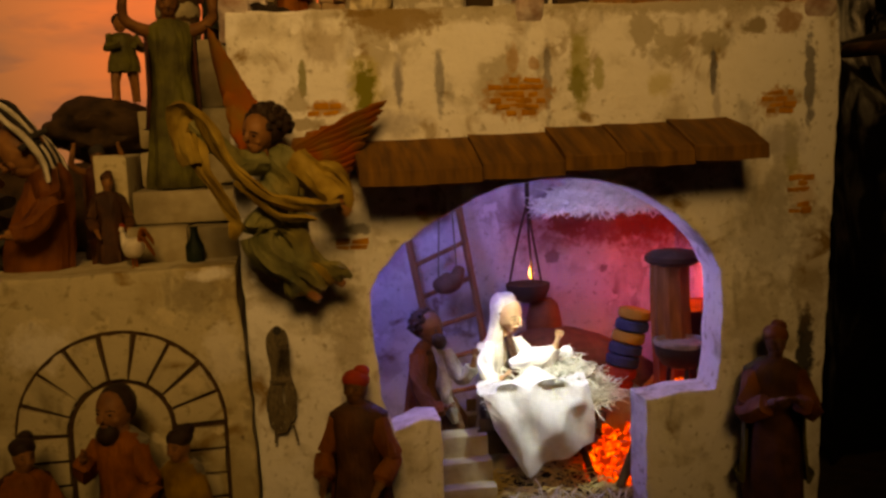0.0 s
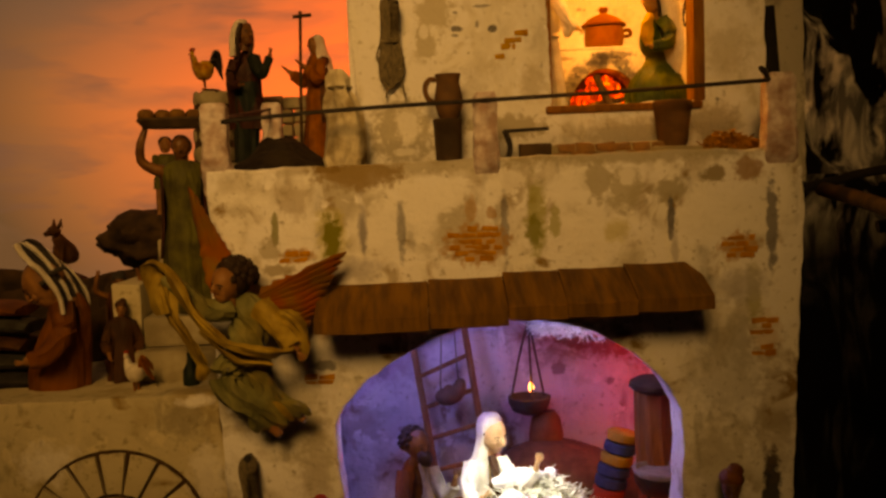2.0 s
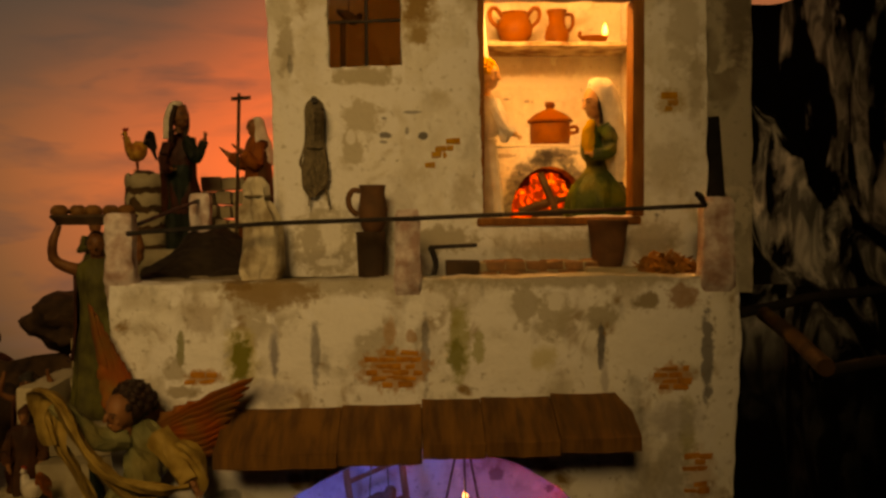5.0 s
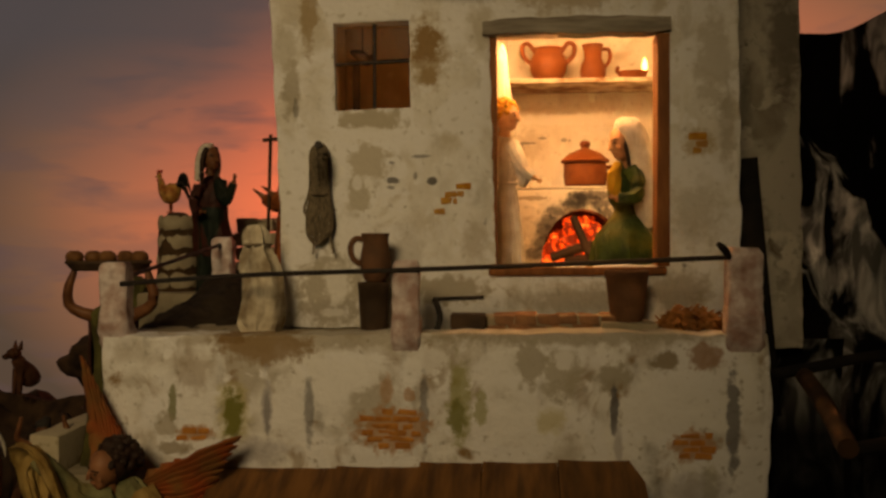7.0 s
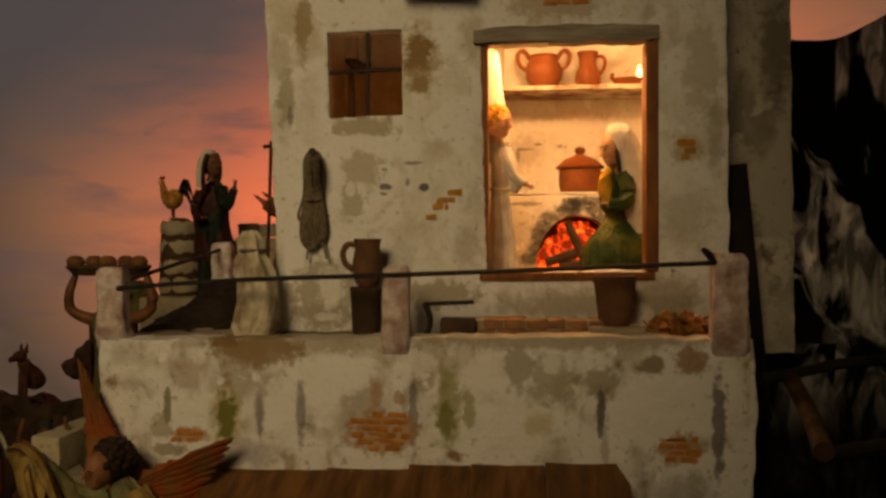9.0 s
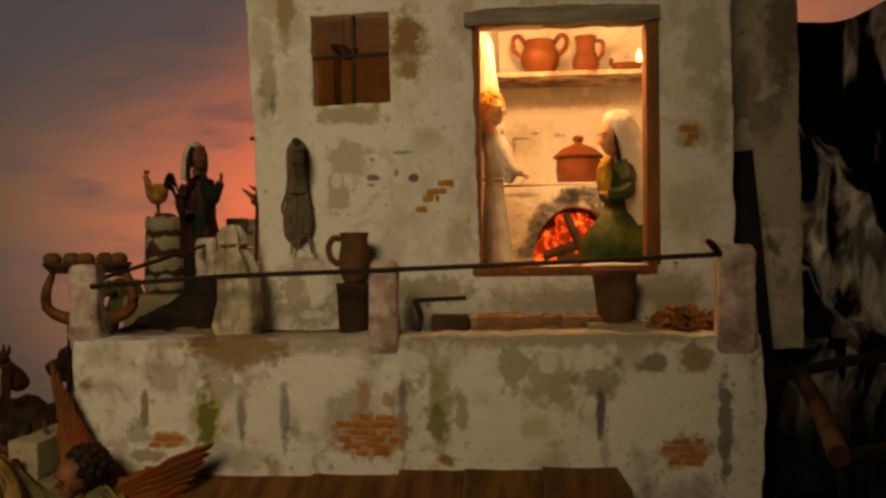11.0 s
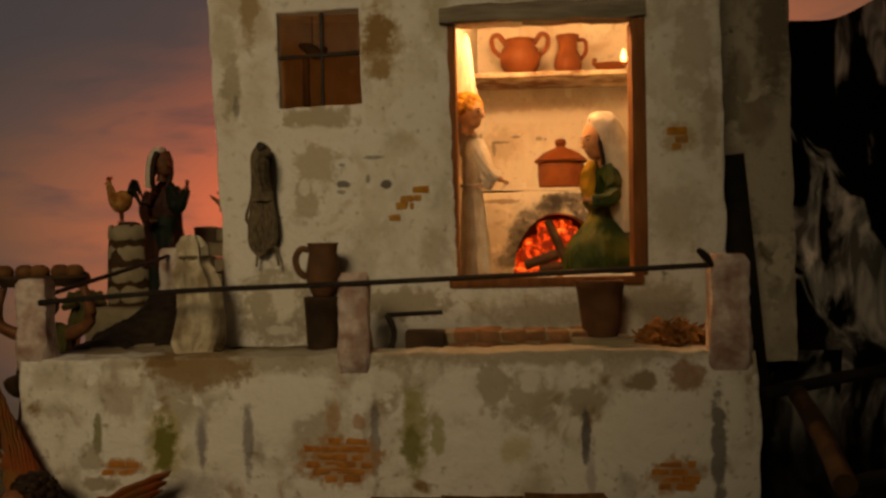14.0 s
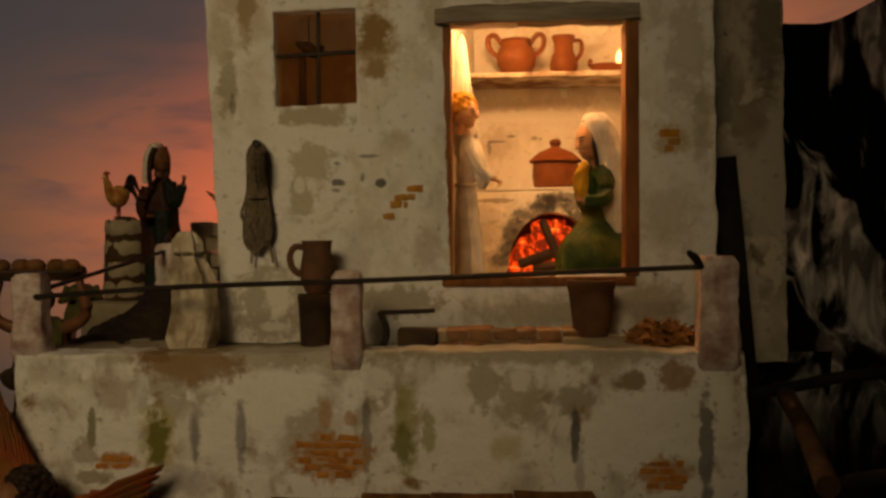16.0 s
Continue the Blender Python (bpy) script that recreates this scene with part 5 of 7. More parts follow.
# behind the terrace
bm = bmesh.new()
body(bm, [(0.634, -0.117, -0.080), (0.66, -0.117, -0.079), (0.70, -0.116, -0.076), (0.74, -0.116, -0.074), (0.765, -0.117, -0.075)], 1.46, 0, 0.75, 0.09, 8)
body(bm, [(0.69, -0.121, -0.058), (0.71, -0.123, -0.061), (0.74, -0.124, -0.070), (0.77, -0.126, -0.072), (0.79, -0.121, -0.074), (0.805, -0.113, -0.078), (0.815, -0.104, -0.085)], 1.466, 4, 0.7, 0.08, 6)
head(bm, (-0.0915, 1.450, 0.840), 0.0190, 48, 2)
ball(bm, (-0.0955, 1.459, 0.844), (0.0155, 0.016, 0.0175), 2, 14, None, 0.1)
tube(bm, smooth_pts([(-0.093, 1.436, 0.855), (-0.0985, 1.433, 0.838), (-0.100, 1.433, 0.818), (-0.100, 1.436, 0.80)], 4), [0.004] * 10 + [0.0035, 0.003, 0.002], 2, 10)
tube(bm, smooth_pts([(-0.086, 1.452, 0.857), (-0.080, 1.453, 0.838), (-0.082, 1.452, 0.818), (-0.085, 1.447, 0.803)], 4), [0.004] * 10 + [0.004, 0.003, 0.002], 2, 10)
body(bm, [(0.8625, -0.099, -0.090), (0.8605, -0.105, -0.086), (0.852, -0.1105, -0.0885), (0.838, -0.1145, -0.096), (0.82, -0.116, -0.103), (0.805, -0.117, -0.107)], 1.448, 3, 1.1, 0.05, 5)
arm(bm, [(-0.078, 1.452, 0.803), (-0.071, 1.440, 0.783), (-0.062, 1.432, 0.775), (-0.053, 1.428, 0.790), (-0.049, 1.426, 0.800)], 0.0105, 0.0062, 0, 0.0048, (0.1, 0, 1))
arm(bm, [(-0.109, 1.446, 0.798), (-0.115, 1.440, 0.776), (-0.110, 1.430, 0.760), (-0.100, 1.424, 0.757)], 0.0085, 0.006, 4, 0.0035, (0.9, 0, 0.2))
for v in bm.verts:
    v.co.x += 0.009
sculpture("woman_figurine", "woman figurine in dark green dress, brown shawl and white veil", bm, (dark_green, brown_skin, hair, white_robe, maroon_robe))
figure("villager_figurine", "villager figurine in orange robe and pale hood gesturing", (0.026, 1.50, 0.635), 0.208, -62, (orange_robe, skin, hair, white_robe, brown_robe, orange_robe), OPEN_ARMS, veil=0.4, cloak=0.5)
# on the stairs, carrying a tray of loaves
figure("bread_carrier_figurine", "figurine in green tunic lifting a tray of loaves overhead", (-0.128, 1.20, 0.430), 0.238, 8, (olive_robe, brown_skin, hair, brown_robe, maroon_robe, brown_skin), LIFT, cloak=0.55, bare=True)
# on the left wall
bm = bmesh.new()
body(bm, [(0.343, -0.319, -0.246), (0.37, -0.317, -0.243), (0.40, -0.308, -0.240), (0.43, -0.295, -0.238), (0.452, -0.285, -0.240), (0.466, -0.276, -0.249)], 1.13, 0, 0.75, 0.05, 6)
head(bm, (-0.287, 1.118, 0.482), 0.031, -82, 22, -18)
for i in range(7):
    o = (i - 3) * 0.0062
    line = smooth_pts([(-0.314 - 0.2 * o, 1.118 + o, 0.530), (-0.298, 1.118 + 1.6 * o, 0.534 - 3 * abs(o) * 0.3), (-0.275, 1.120 + 2.0 * o, 0.505 - 0.5 * abs(o)), (-0.258, 1.122 + 2.2 * o, 0.470), (-0.252, 1.122 + 2.3 * o, 0.445)], 4)
    tube(bm, line, [0.006] * 13 + [0.0055, 0.005, 0.004, 0.003], 3 if i % 2 else 4, 8, 0.6)
for z in (0.492, 0.503):
    tube(bm, [(-0.280 + 0.7 * (z - 0.492), 1.086, z - 0.01), (-0.262 + 0.7 * (z - 0.492), 1.10, z)], 0.0034, 3, 8)
arm(bm, [(-0.262, 1.10, 0.455), (-0.255, 1.085, 0.425), (-0.27, 1.07, 0.40), (-0.29, 1.065, 0.392)], 0.015, 0.011, 0, 0.006, (-1, 0, 0))
sculpture("traveller_figurine", "stooping traveller figurine in rust robe with striped headcloth", bm, (rust_robe, skin, hair, black_stripe, white_robe), 0.0009)
figure("seated_figurine", "kneeling peasant figurine in dark brown clothes beside a hen", (-0.205, 1.15, 0.345), 0.145, 20, (brown_robe, skin, hair, brown_robe, maroon_robe, brown_robe), DOWN, kneel=True, cap=True, cloak=0.4)
figure("villager_figurine", "dark-clothed villager figurine with raised arms and black turban", (-0.226, 1.21, 0.345), 0.135, 18, (maroon_robe, brown_skin, hair, black_stripe, brown_robe, brown_skin), LIFT, cap=True, cloak=0.5, bare=True, big_head=1.25)
# stable
bm = bmesh.new()
body(bm, [(0.028, 0.215, 0.315), (0.07, 0.225, 0.31), (0.11, 0.235, 0.303), (0.146, 0.243, 0.296), (0.165, 0.248, 0.293), (0.19, 0.247, 0.293), (0.207, 0.253, 0.289), (0.22, 0.264, 0.283)], 1.205, 0, 0.7, 0.08, 7)
body(bm, [(0.150, 0.238, 0.268), (0.175, 0.2405, 0.278), (0.197, 0.2425, 0.288), (0.21, 0.25, 0.290), (0.22, 0.262, 0.285)], 1.198, 3, 0.95, 0.09, 6)
tube(bm, smooth_pts([(0.276, 1.175, 0.218), (0.281, 1.166, 0.195), (0.284, 1.166, 0.165), (0.286, 1.165, 0.14)], 4), 0.0085, 4, 12, 0.7, 0.1)
head(bm, (0.2795, 1.182, 0.244), 0.0225, 36, 12)
ball(bm, (0.2755, 1.188, 0.249), (0.0175, 0.0175, 0.0205), 2, 14, None, 0.1)
body(bm, [(0.2735, 0.272, 0.281), (0.271, 0.264, 0.288), (0.262, 0.2585, 0.2915), (0.247, 0.2565, 0.286), (0.23, 0.2545, 0.279), (0.21, 0.2505, 0.272), (0.19, 0.2475, 0.266)], 1.190, 3, 1.15, 0.06, 6)
arm(bm, [(0.288, 1.185, 0.21), (0.304, 1.165, 0.188), (0.320, 1.150, 0.186), (0.331, 1.145, 0.204)], 0.0105, 0.0075, 3, 0.0085, (0.1, 0, 1))
arm(bm, [(0.250, 1.18, 0.207), (0.243, 1.16, 0.182), (0.247, 1.145, 0.168), (0.256, 1.14, 0.17)], 0.0115, 0.008, 3, 0.006, (0.5, 0, 0.6))
sculpture("kneeling_woman_figurine", "kneeling woman figurine in white veil and pale shawl", bm, (grey_robe, pale_skin, hair, white_robe, brown_robe), 0.0009)
bm = bmesh.new()
body(bm, [(0.028, 0.125, 0.245), (0.07, 0.13, 0.24), (0.10, 0.14, 0.225), (0.13, 0.148, 0.208), (0.16, 0.1515, 0.199), (0.185, 0.153, 0.198), (0.202, 0.157, 0.192), (0.214, 0.165, 0.184)], 1.205, 0, 0.7, 0.08, 7)
body(bm, [(0.09, 0.137, 0.165), (0.13, 0.141, 0.166), (0.17, 0.147, 0.170), (0.20, 0.153, 0.175), (0.213, 0.163, 0.18)], 1.20, 3, 0.95, 0.1, 5)
tube(bm, smooth_pts([(0.182, 1.18, 0.21), (0.187, 1.168, 0.18), (0.19, 1.165, 0.15), (0.20, 1.15, 0.115)], 4), [0.008] * 6 + [0.011] * 5 + [0.009, 0.006], 4, 14, 0.7, 0.12)
head(bm, (0.1745, 1.188, 0.234), 0.0215, 42, 10)
ball(bm, (0.169, 1.195, 0.238), (0.019, 0.0185, 0.0205), 2, 14, None, 0.25)
locks(bm, (0.169, 1.195, 0.236), (0.018, 0.018, 0.020), 34, 0.005, 2)
ball(bm, (0.185, 1.172, 0.219), (0.011, 0.010, 0.012), 2, 12, None, 0.3)
arm(bm, [(0.193, 1.18, 0.20), (0.206, 1.16, 0.176), (0.214, 1.150, 0.174), (0.222, 1.145, 0.188)], 0.011, 0.008, 4, 0.0085, (0.1, 0, 1))
arm(bm, [(0.158, 1.175, 0.20), (0.154, 1.155, 0.165), (0.166, 1.14, 0.14), (0.182, 1.135, 0.14)], 0.0125, 0.009, 3, 0.006, (0.8, 0, 0.3))
sculpture("kneeling_man_figurine", "kneeling bearded man figurine in dark brown and cream robes", bm, (brown_robe, brown_skin, hair, rust_robe, grey_robe), 0.0009)
# before the front walls
figure("man_figurine", "large-headed man figurine with tousled brown hair and orange shirt", (-0.178, 0.965, 0.0), 0.232, -28, (orange_robe, skin, hair, orange_robe, grey_robe, orange_robe),
       ((-1, (-0.15, -0.06, 0.66), (-0.06, -0.16, 0.78)), (1, (0.16, -0.02, 0.62), (0.1, -0.14, 0.5))), cloak=0.6, big_head=1.5, beard=True)
figure("shepherd_figurine", "shepherd figurine with dark cap and ochre coat", (-0.118, 0.955, 0.0), 0.192, -35, (ochre_robe, skin, hair, hair, grey_robe, ochre_robe), DOWN, cap=True, cloak=0.5, big_head=1.2)
figure("shepherd_figurine", "shepherd figurine in rust-red coat with dark hat", (-0.268, 0.955, 0.0), 0.196, 30, (orange_robe, skin, hair, hair, maroon_robe, orange_robe), DOWN, cap=True, cloak=0.5, big_head=1.2)
figure("red_cap_figurine", "villager figurine with red cap and brown coat", (0.062, 0.955, 0.0), 0.243, -25, (brown_robe, brown_skin, hair, red_paint, maroon_robe, rust_robe), DOWN, cap=True, cloak=0.55)
figure("villager_figurine", "villager figurine in ochre and rust clothes by the wall", (0.530, 0.955, 0.0), 0.258, -15, (brown_robe, brown_skin, hair, rust_robe, olive_robe, rust_robe), PRAY, cap=True, cloak=0.5)


# small shepherd with bare legs on the boulder
bm = bmesh.new()
for s in (-1, 1):
    tube(bm, [(s * 0.018, 0.006 * s, 0.0), (s * 0.015, 0.002, 0.03), (s * 0.010, 0, 0.062)], [0.006, 0.0075, 0.011], 1, 8)
loft(bm, [ring(bm, (0, 0, z), r, r * 0.7, 20, f, 6) for z, r, f in ((0.045, 0.026, 0.08), (0.06, 0.025, 0.05), (0.075, 0.02, 0.02), (0.095, 0.022, 0), (0.104, 0.012, 0))], 0)
ball(bm, (-0.004, -0.004, 0.118), (0.010, 0.012, 0.014), 1, 12)
ball(bm, (-0.003, 0, 0.123), (0.012, 0.0125, 0.011), 2, 12)
tube(bm, [(-0.018, 0, 0.098), (-0.028, -0.01, 0.08), (-0.014, -0.022, 0.084)], [0.008, 0.007, 0.005], 0, 8)
tube(bm, [(0.018, 0, 0.098), (0.026, -0.01, 0.08), (0.01, -0.022, 0.084)], [0.008, 0.007, 0.005], 0, 8)
ob = tagged(part("boulder_shepherd_figurine", bm, [olive_robe, skin, hair]), "small shepherd figurine with bare legs standing on a boulder", "figurine")
ob.matrix_world = pose(-0.235, 1.52, 0.553, 0, 0, 30)

# flying angel before the facade
bm = bmesh.new()
# torso, thighs and trailing skirt
tube(bm, smooth_pts([(-0.008, 0.96, 0.474), (0.0, 0.958, 0.452), (-0.002, 0.956, 0.428), (-0.010, 0.952, 0.408), (-0.020, 0.946, 0.392)], 4),
     [0.010, 0.015, 0.019, 0.021, 0.022, 0.0215, 0.021, 0.020, 0.020, 0.020, 0.021, 0.021, 0.021, 0.020, 0.019, 0.017, 0.012], 0, 36, 0.8, 0.12, 6)
tube(bm, smooth_pts([(-0.012, 0.95, 0.41), (-0.026, 0.94, 0.392), (-0.020, 0.938, 0.372), (0.0, 0.945, 0.356), (0.018, 0.955, 0.340), (0.036, 0.962, 0.330)], 4),
     [0.014, 0.017, 0.019, 0.020, 0.020, 0.019, 0.018, 0.018, 0.018, 0.018, 0.018, 0.018, 0.019, 0.019, 0.019, 0.018, 0.017, 0.015, 0.013, 0.010, 0.006], 0, 32, 0.8, 0.14, 6)
tube(bm, smooth_pts([(0.004, 0.955, 0.408), (0.006, 0.945, 0.388), (0.012, 0.95, 0.368), (0.028, 0.96, 0.352), (0.046, 0.966, 0.346)], 4),
     [0.014, 0.017, 0.018, 0.018, 0.018, 0.017, 0.017, 0.017, 0.017, 0.016, 0.016, 0.015, 0.014, 0.013, 0.011, 0.009, 0.005], 0, 32, 0.8, 0.14, 6)
for q in range(7):
    x = -0.004 + 0.008 * q
    tube(bm, smooth_pts([(x - 0.006, 0.948, 0.372 - 0.003 * q), (x + 0.004, 0.945, 0.346 + 0.001 * q), (x + 0.006 + 0.002 * q, 0.952, 0.322 + 0.003 * q)], 4), [0.004, 0.006, 0.007, 0.0075, 0.008, 0.0075, 0.007, 0.006, 0.003], 3 if q % 3 == 1 else 0, 10, 0.6, 0.15)
for p in ((0.020, 0.95, 0.327), (0.046, 0.958, 0.340)):
    tube(bm, [p, (p[0] + 0.010, p[1] - 0.004, p[2] - 0.008)], [0.006, 0.004], 1, 8)
# head with parted dark hair, looking down along the banner
head(bm, (-0.021, 0.944, 0.489), 0.020, -38, 18, 10)
ball(bm, (-0.012, 0.954, 0.497), (0.0205, 0.019, 0.0205), 2, 16, None, 0.2)
locks(bm, (-0.012, 0.954, 0.495), (0.020, 0.018, 0.020), 44, 0.0056, 2)
# sleeves
arm(bm, [(-0.018, 0.95, 0.462), (-0.042, 0.938, 0.462), (-0.066, 0.93, 0.485), (-0.082, 0.926, 0.502)], 0.0125, 0.009, 0, 0.006, (-0.5, 0, 0.8))
arm(bm, [(0.012, 0.95, 0.462), (0.034, 0.94, 0.442), (0.044, 0.93, 0.428), (0.05, 0.925, 0.42)], 0.0135, 0.010, 3, 0.006, (0.4, 0, -0.4))
tube(bm, smooth_pts([(0.032, 0.945, 0.452), (0.050, 0.938, 0.448), (0.058, 0.935, 0.428), (0.056, 0.935, 0.405)], 4), [0.008, 0.010, 0.012, 0.013, 0.013, 0.013, 0.012, 0.012, 0.011, 0.010, 0.009, 0.007, 0.004], 3, 18, 0.6, 0.18, 5)
# banner
band = smooth_pts([(-0.085, 0.925, 0.462), (-0.094, 0.922, 0.49), (-0.089, 0.92, 0.512), (-0.074, 0.916, 0.505), (-0.056, 0.914, 0.472), (-0.034, 0.912, 0.442), (-0.006, 0.912, 0.424), (0.026, 0.915, 0.417), (0.052, 0.92, 0.418)], 5)
tube(bm, band, [0.0125 + 0.002 * math.sin(i * 0.8) - 0.004 * (i > 36) for i in range(len(band))], 3, 30, 0.4, 0.14, 5)
tube(bm, smooth_pts([(-0.082, 0.926, 0.50), (-0.078, 0.928, 0.462), (-0.060, 0.928, 0.43), (-0.048, 0.928, 0.405), (-0.052, 0.928, 0.388)], 4), [0.010] * 12 + [0.008, 0.007, 0.006, 0.005, 0.003], 3, 22, 0.45, 0.2, 4)
tube(bm, smooth_pts([(-0.045, 0.918, 0.442), (-0.01, 0.914, 0.412), (0.03, 0.916, 0.404)], 6), [0.006] * 11 + [0.004, 0.002], 3, 14, 0.5, 0.2, 4)
feathers(bm, (-0.036, 0.975, 0.470), (-0.066, 0.985, 0.596), (0.034, 0.0, -0.022), 10, 0.0080, 4)
feathers(bm, (-0.004, 0.972, 0.462), (0.108, 0.966, 0.518), (0.020, 0.0, -0.046), 10, 0.0078, 4)
sculpture("flying_angel_figurine", "flying angel figurine with red-ochre wings and ochre banner on the wall", bm, [angel_robe, skin, hair, gold_cloth, wing_mat], 0.0011)


cream_feather = mat("cream_feather_paint", (0.62, 0.36, 0.10), (0.36, 0.11, 0.025), 0.65, 90, 60, (0.06, 0.03, 0.015), 0.7, 0.5)


def bird(name, label, place, s, rz, mats):
    """A rooster: body, neck, comb, tail plumes and legs in one mesh."""
    bm = bmesh.new()
    tube(bm, smooth_pts([(0.32 * s, 0, 0.62 * s), (0.12 * s, 0, 0.48 * s), (-0.14 * s, 0, 0.46 * s), (-0.29 * s, 0, 0.6 * s), (-0.34 * s, 0, 0.8 * s)], 4),
         [v * s for v in (0.07, 0.13, 0.18, 0.215, 0.235, 0.245, 0.245, 0.235, 0.22, 0.2, 0.18, 0.16, 0.14, 0.125, 0.115, 0.10, 0.07)], 0, 14)
    ball(bm, (-0.38 * s, 0, 0.86 * s), 0.085 * s, 0, 10)
    tube(bm, [(-0.44 * s, 0, 0.86 * s), (-0.53 * s, 0, 0.83 * s)], [0.03 * s, 0.005 * s], 2, 6)
    for q in range(4):
        ball(bm, ((-0.44 + 0.05 * q) * s, 0, (0.95 + 0.015 * (q % 2)) * s), (0.03 * s, 0.015 * s, 0.05 * s), 3, 8)
    ball(bm, (-0.44 * s, 0, 0.76 * s), (0.03 * s, 0.02 * s, 0.05 * s), 3, 8)
    for q in range(8):
        o = (q % 4 - 1.5) * 0.04 * s
        tube(bm, smooth_pts([(0.24 * s, o, 0.56 * s), (0.42 * s, o * 1.5, (0.86 - 0.04 * q) * s), (0.60 * s, o * 2, (0.84 - 0.07 * q) * s), (0.66 * s, o * 2, (0.66 - 0.06 * q) * s)], 4),
             [0.06 * s] * 3 + [0.075 * s] * 6 + [0.055 * s] * 2 + [0.03 * s] + [0.01 * s], 1, 8, 0.6)
    for w in (-1, 1):
        tube(bm, [(0.0, w * 0.07 * s, 0.34 * s), (0.02 * s, w * 0.08 * s, 0.0)], [0.05 * s, 0.022 * s], 2, 6)
        tube(bm, [(-0.1 * s, w * 0.08 * s, 0.012 * s), (0.06 * s, w * 0.08 * s, 0.012 * s)], 0.015 * s, 2, 6)
        ball(bm, (0.04 * s, w * 0.15 * s, 0.5 * s), (0.19 * s, 0.05 * s, 0.11 * s), 1, 10)
    for v in bm.verts:
        v.co.x *= 0.66
    ob = part(name, bm, list(mats))
    ob.matrix_world = pose(*place, 0, 0, rz)
    return tagged(ob, label, "figurine")


bird("rooster_figurine", "orange and cream rooster figurine with dark tail on a pillar", (-0.156, 1.475, 0.757), 0.068, 6, (cream_feather, black_stripe, orange_robe, red_paint))
bird("hen_figurine", "small white and orange hen figurine on the wall top", (-0.170, 1.085, 0.346), 0.05, -20, (white_robe, orange_robe, orange_robe, red_paint))

# tray and loaves
tray = thing("bread_tray", "dark wooden tray of round loaves carried overhead", "tray", (-0.128, 1.19, 0.682), 8)
bm = bmesh.new()
loft(bm, [ring(bm, (0, 0, z), rx, ry, 24) for z, rx, ry in ((-0.006, 0.044, 0.024), (0.004, 0.054, 0.029), (0.007, 0.053, 0.028), (0.0, 0.042, 0.022))])
part("board", bm, dark_wood, tray)
for i in range(5):
    bm = bmesh.new()
    ball(bm, (-0.040 + 0.02 * i, -0.006 + 0.01 * (i % 2), 0.011), (0.0115, 0.011, 0.009), 0, 12, None, 0.1)
    part("loaf", bm, bread_mat, tray)

# staff with crossbar
bm = bmesh.new()
tube(bm, [(-0.002, 1.47, 0.64), (0.006, 1.47, 0.878)], 0.0028, 0, 8)
tube(bm, [(-0.006, 1.468, 0.869), (0.024, 1.468, 0.871)], 0.0032, 0, 8)
tagged(part("staff", bm, dark_wood), "thin dark staff with short crossbar", "staff")

# ---- stone work on the left ----
stair = thing("stone_stair", "stair of pale rough stone blocks beside the facade", "stair", (0, 0, 0), 0, "", "structure")
for x0, x1, y0, y1, z0, z1 in ((-0.182, -0.115, 1.125, 1.30, 0.345, 0.388), (-0.113, -0.054, 1.12, 1.30, 0.345, 0.386), (-0.180, -0.054, 1.155, 1.32, 0.388, 0.428),
                               (-0.178, -0.148, 1.23, 1.34, 0.43, 0.475), (-0.177, -0.146, 1.235, 1.34, 0.477, 0.525), (-0.146, -0.054, 1.245, 1.36, 0.43, 0.47),
                               (-0.144, -0.054, 1.29, 1.40, 0.472, 0.53), (-0.144, -0.054, 1.34, 1.42, 0.532, 0.60)):
    bm = bmesh.new()
    box(bm, x0, x1, y0, y1, z0, z1, 0.004, 0, 0.002)
    part("stone_block", bm, stone_mat, stair)
bm = bmesh.new()
box(bm, -0.222, -0.185, 1.17, 1.32, 0.30, 0.472, 0.004, 0, 0.002)
structure("wall_stub", bm, block_plaster, "narrow ochre plaster wall beside the stone stair", "wall")
bm = bmesh.new()
box(bm, -0.19, 0.105, 1.42, 1.66, 0.0, 0.635, 0.006, 0, 0.002)
structure("back_platform", bm, stone_mat, "stone platform behind the terrace", "platform")
backwall = thing("field_wall", "low wall of rough grey-brown field stones", "wall", (0, 0, 0), 0, "", "structure")
for j in range(5):
    x = -0.075 - 0.006 * (j % 2)
    while x < 0.1:
        w = random.uniform(0.022, 0.036)
        bm = bmesh.new()
        box(bm, x, x + w - 0.0015, 1.55, 1.6, 0.634 + j * 0.0235, 0.634 + j * 0.0235 + 0.0222, 0.004, 0, 0.002)
        part("stone", bm, stone_mat, backwall)
        x += w
pillar = thing("stone_pillar", "round pillar of cracked pale field stones", "pillar", (-0.146, 1.48, 0.0))
bm = bmesh.new()
lathe(bm, [(0.031, 0.62), (0.0315, 0.66), (0.031, 0.71), (0.028, 0.74), (0.020, 0.752)], (0, 0, 0), 24, 0, 0.03)
part("core", bm, joint_mat, pillar, "dark mortar core")
for j in range(4):
    for i in range(6):
        a = 2 * math.pi * (i + 0.5 * (j % 2) + random.uniform(-0.1, 0.1)) / 6
        r = 0.0285 - 0.0012 * j
        bm = bmesh.new()
        ball(bm, (r * math.cos(a), r * math.sin(a), 0.652 + j * 0.0295), (0.0168, 0.0052, 0.0146), 0, 10, Euler((0, 0, a + math.pi / 2)).to_matrix(), 0.25)
        part("stone", bm, stone_mat, pillar)
bm = bmesh.new()
ball(bm, (0, 0, 0.752), (0.018, 0.016, 0.007), 0, 12, None, 0.2)
part("cap", bm, dark_wood, pillar, "dark cap stone")


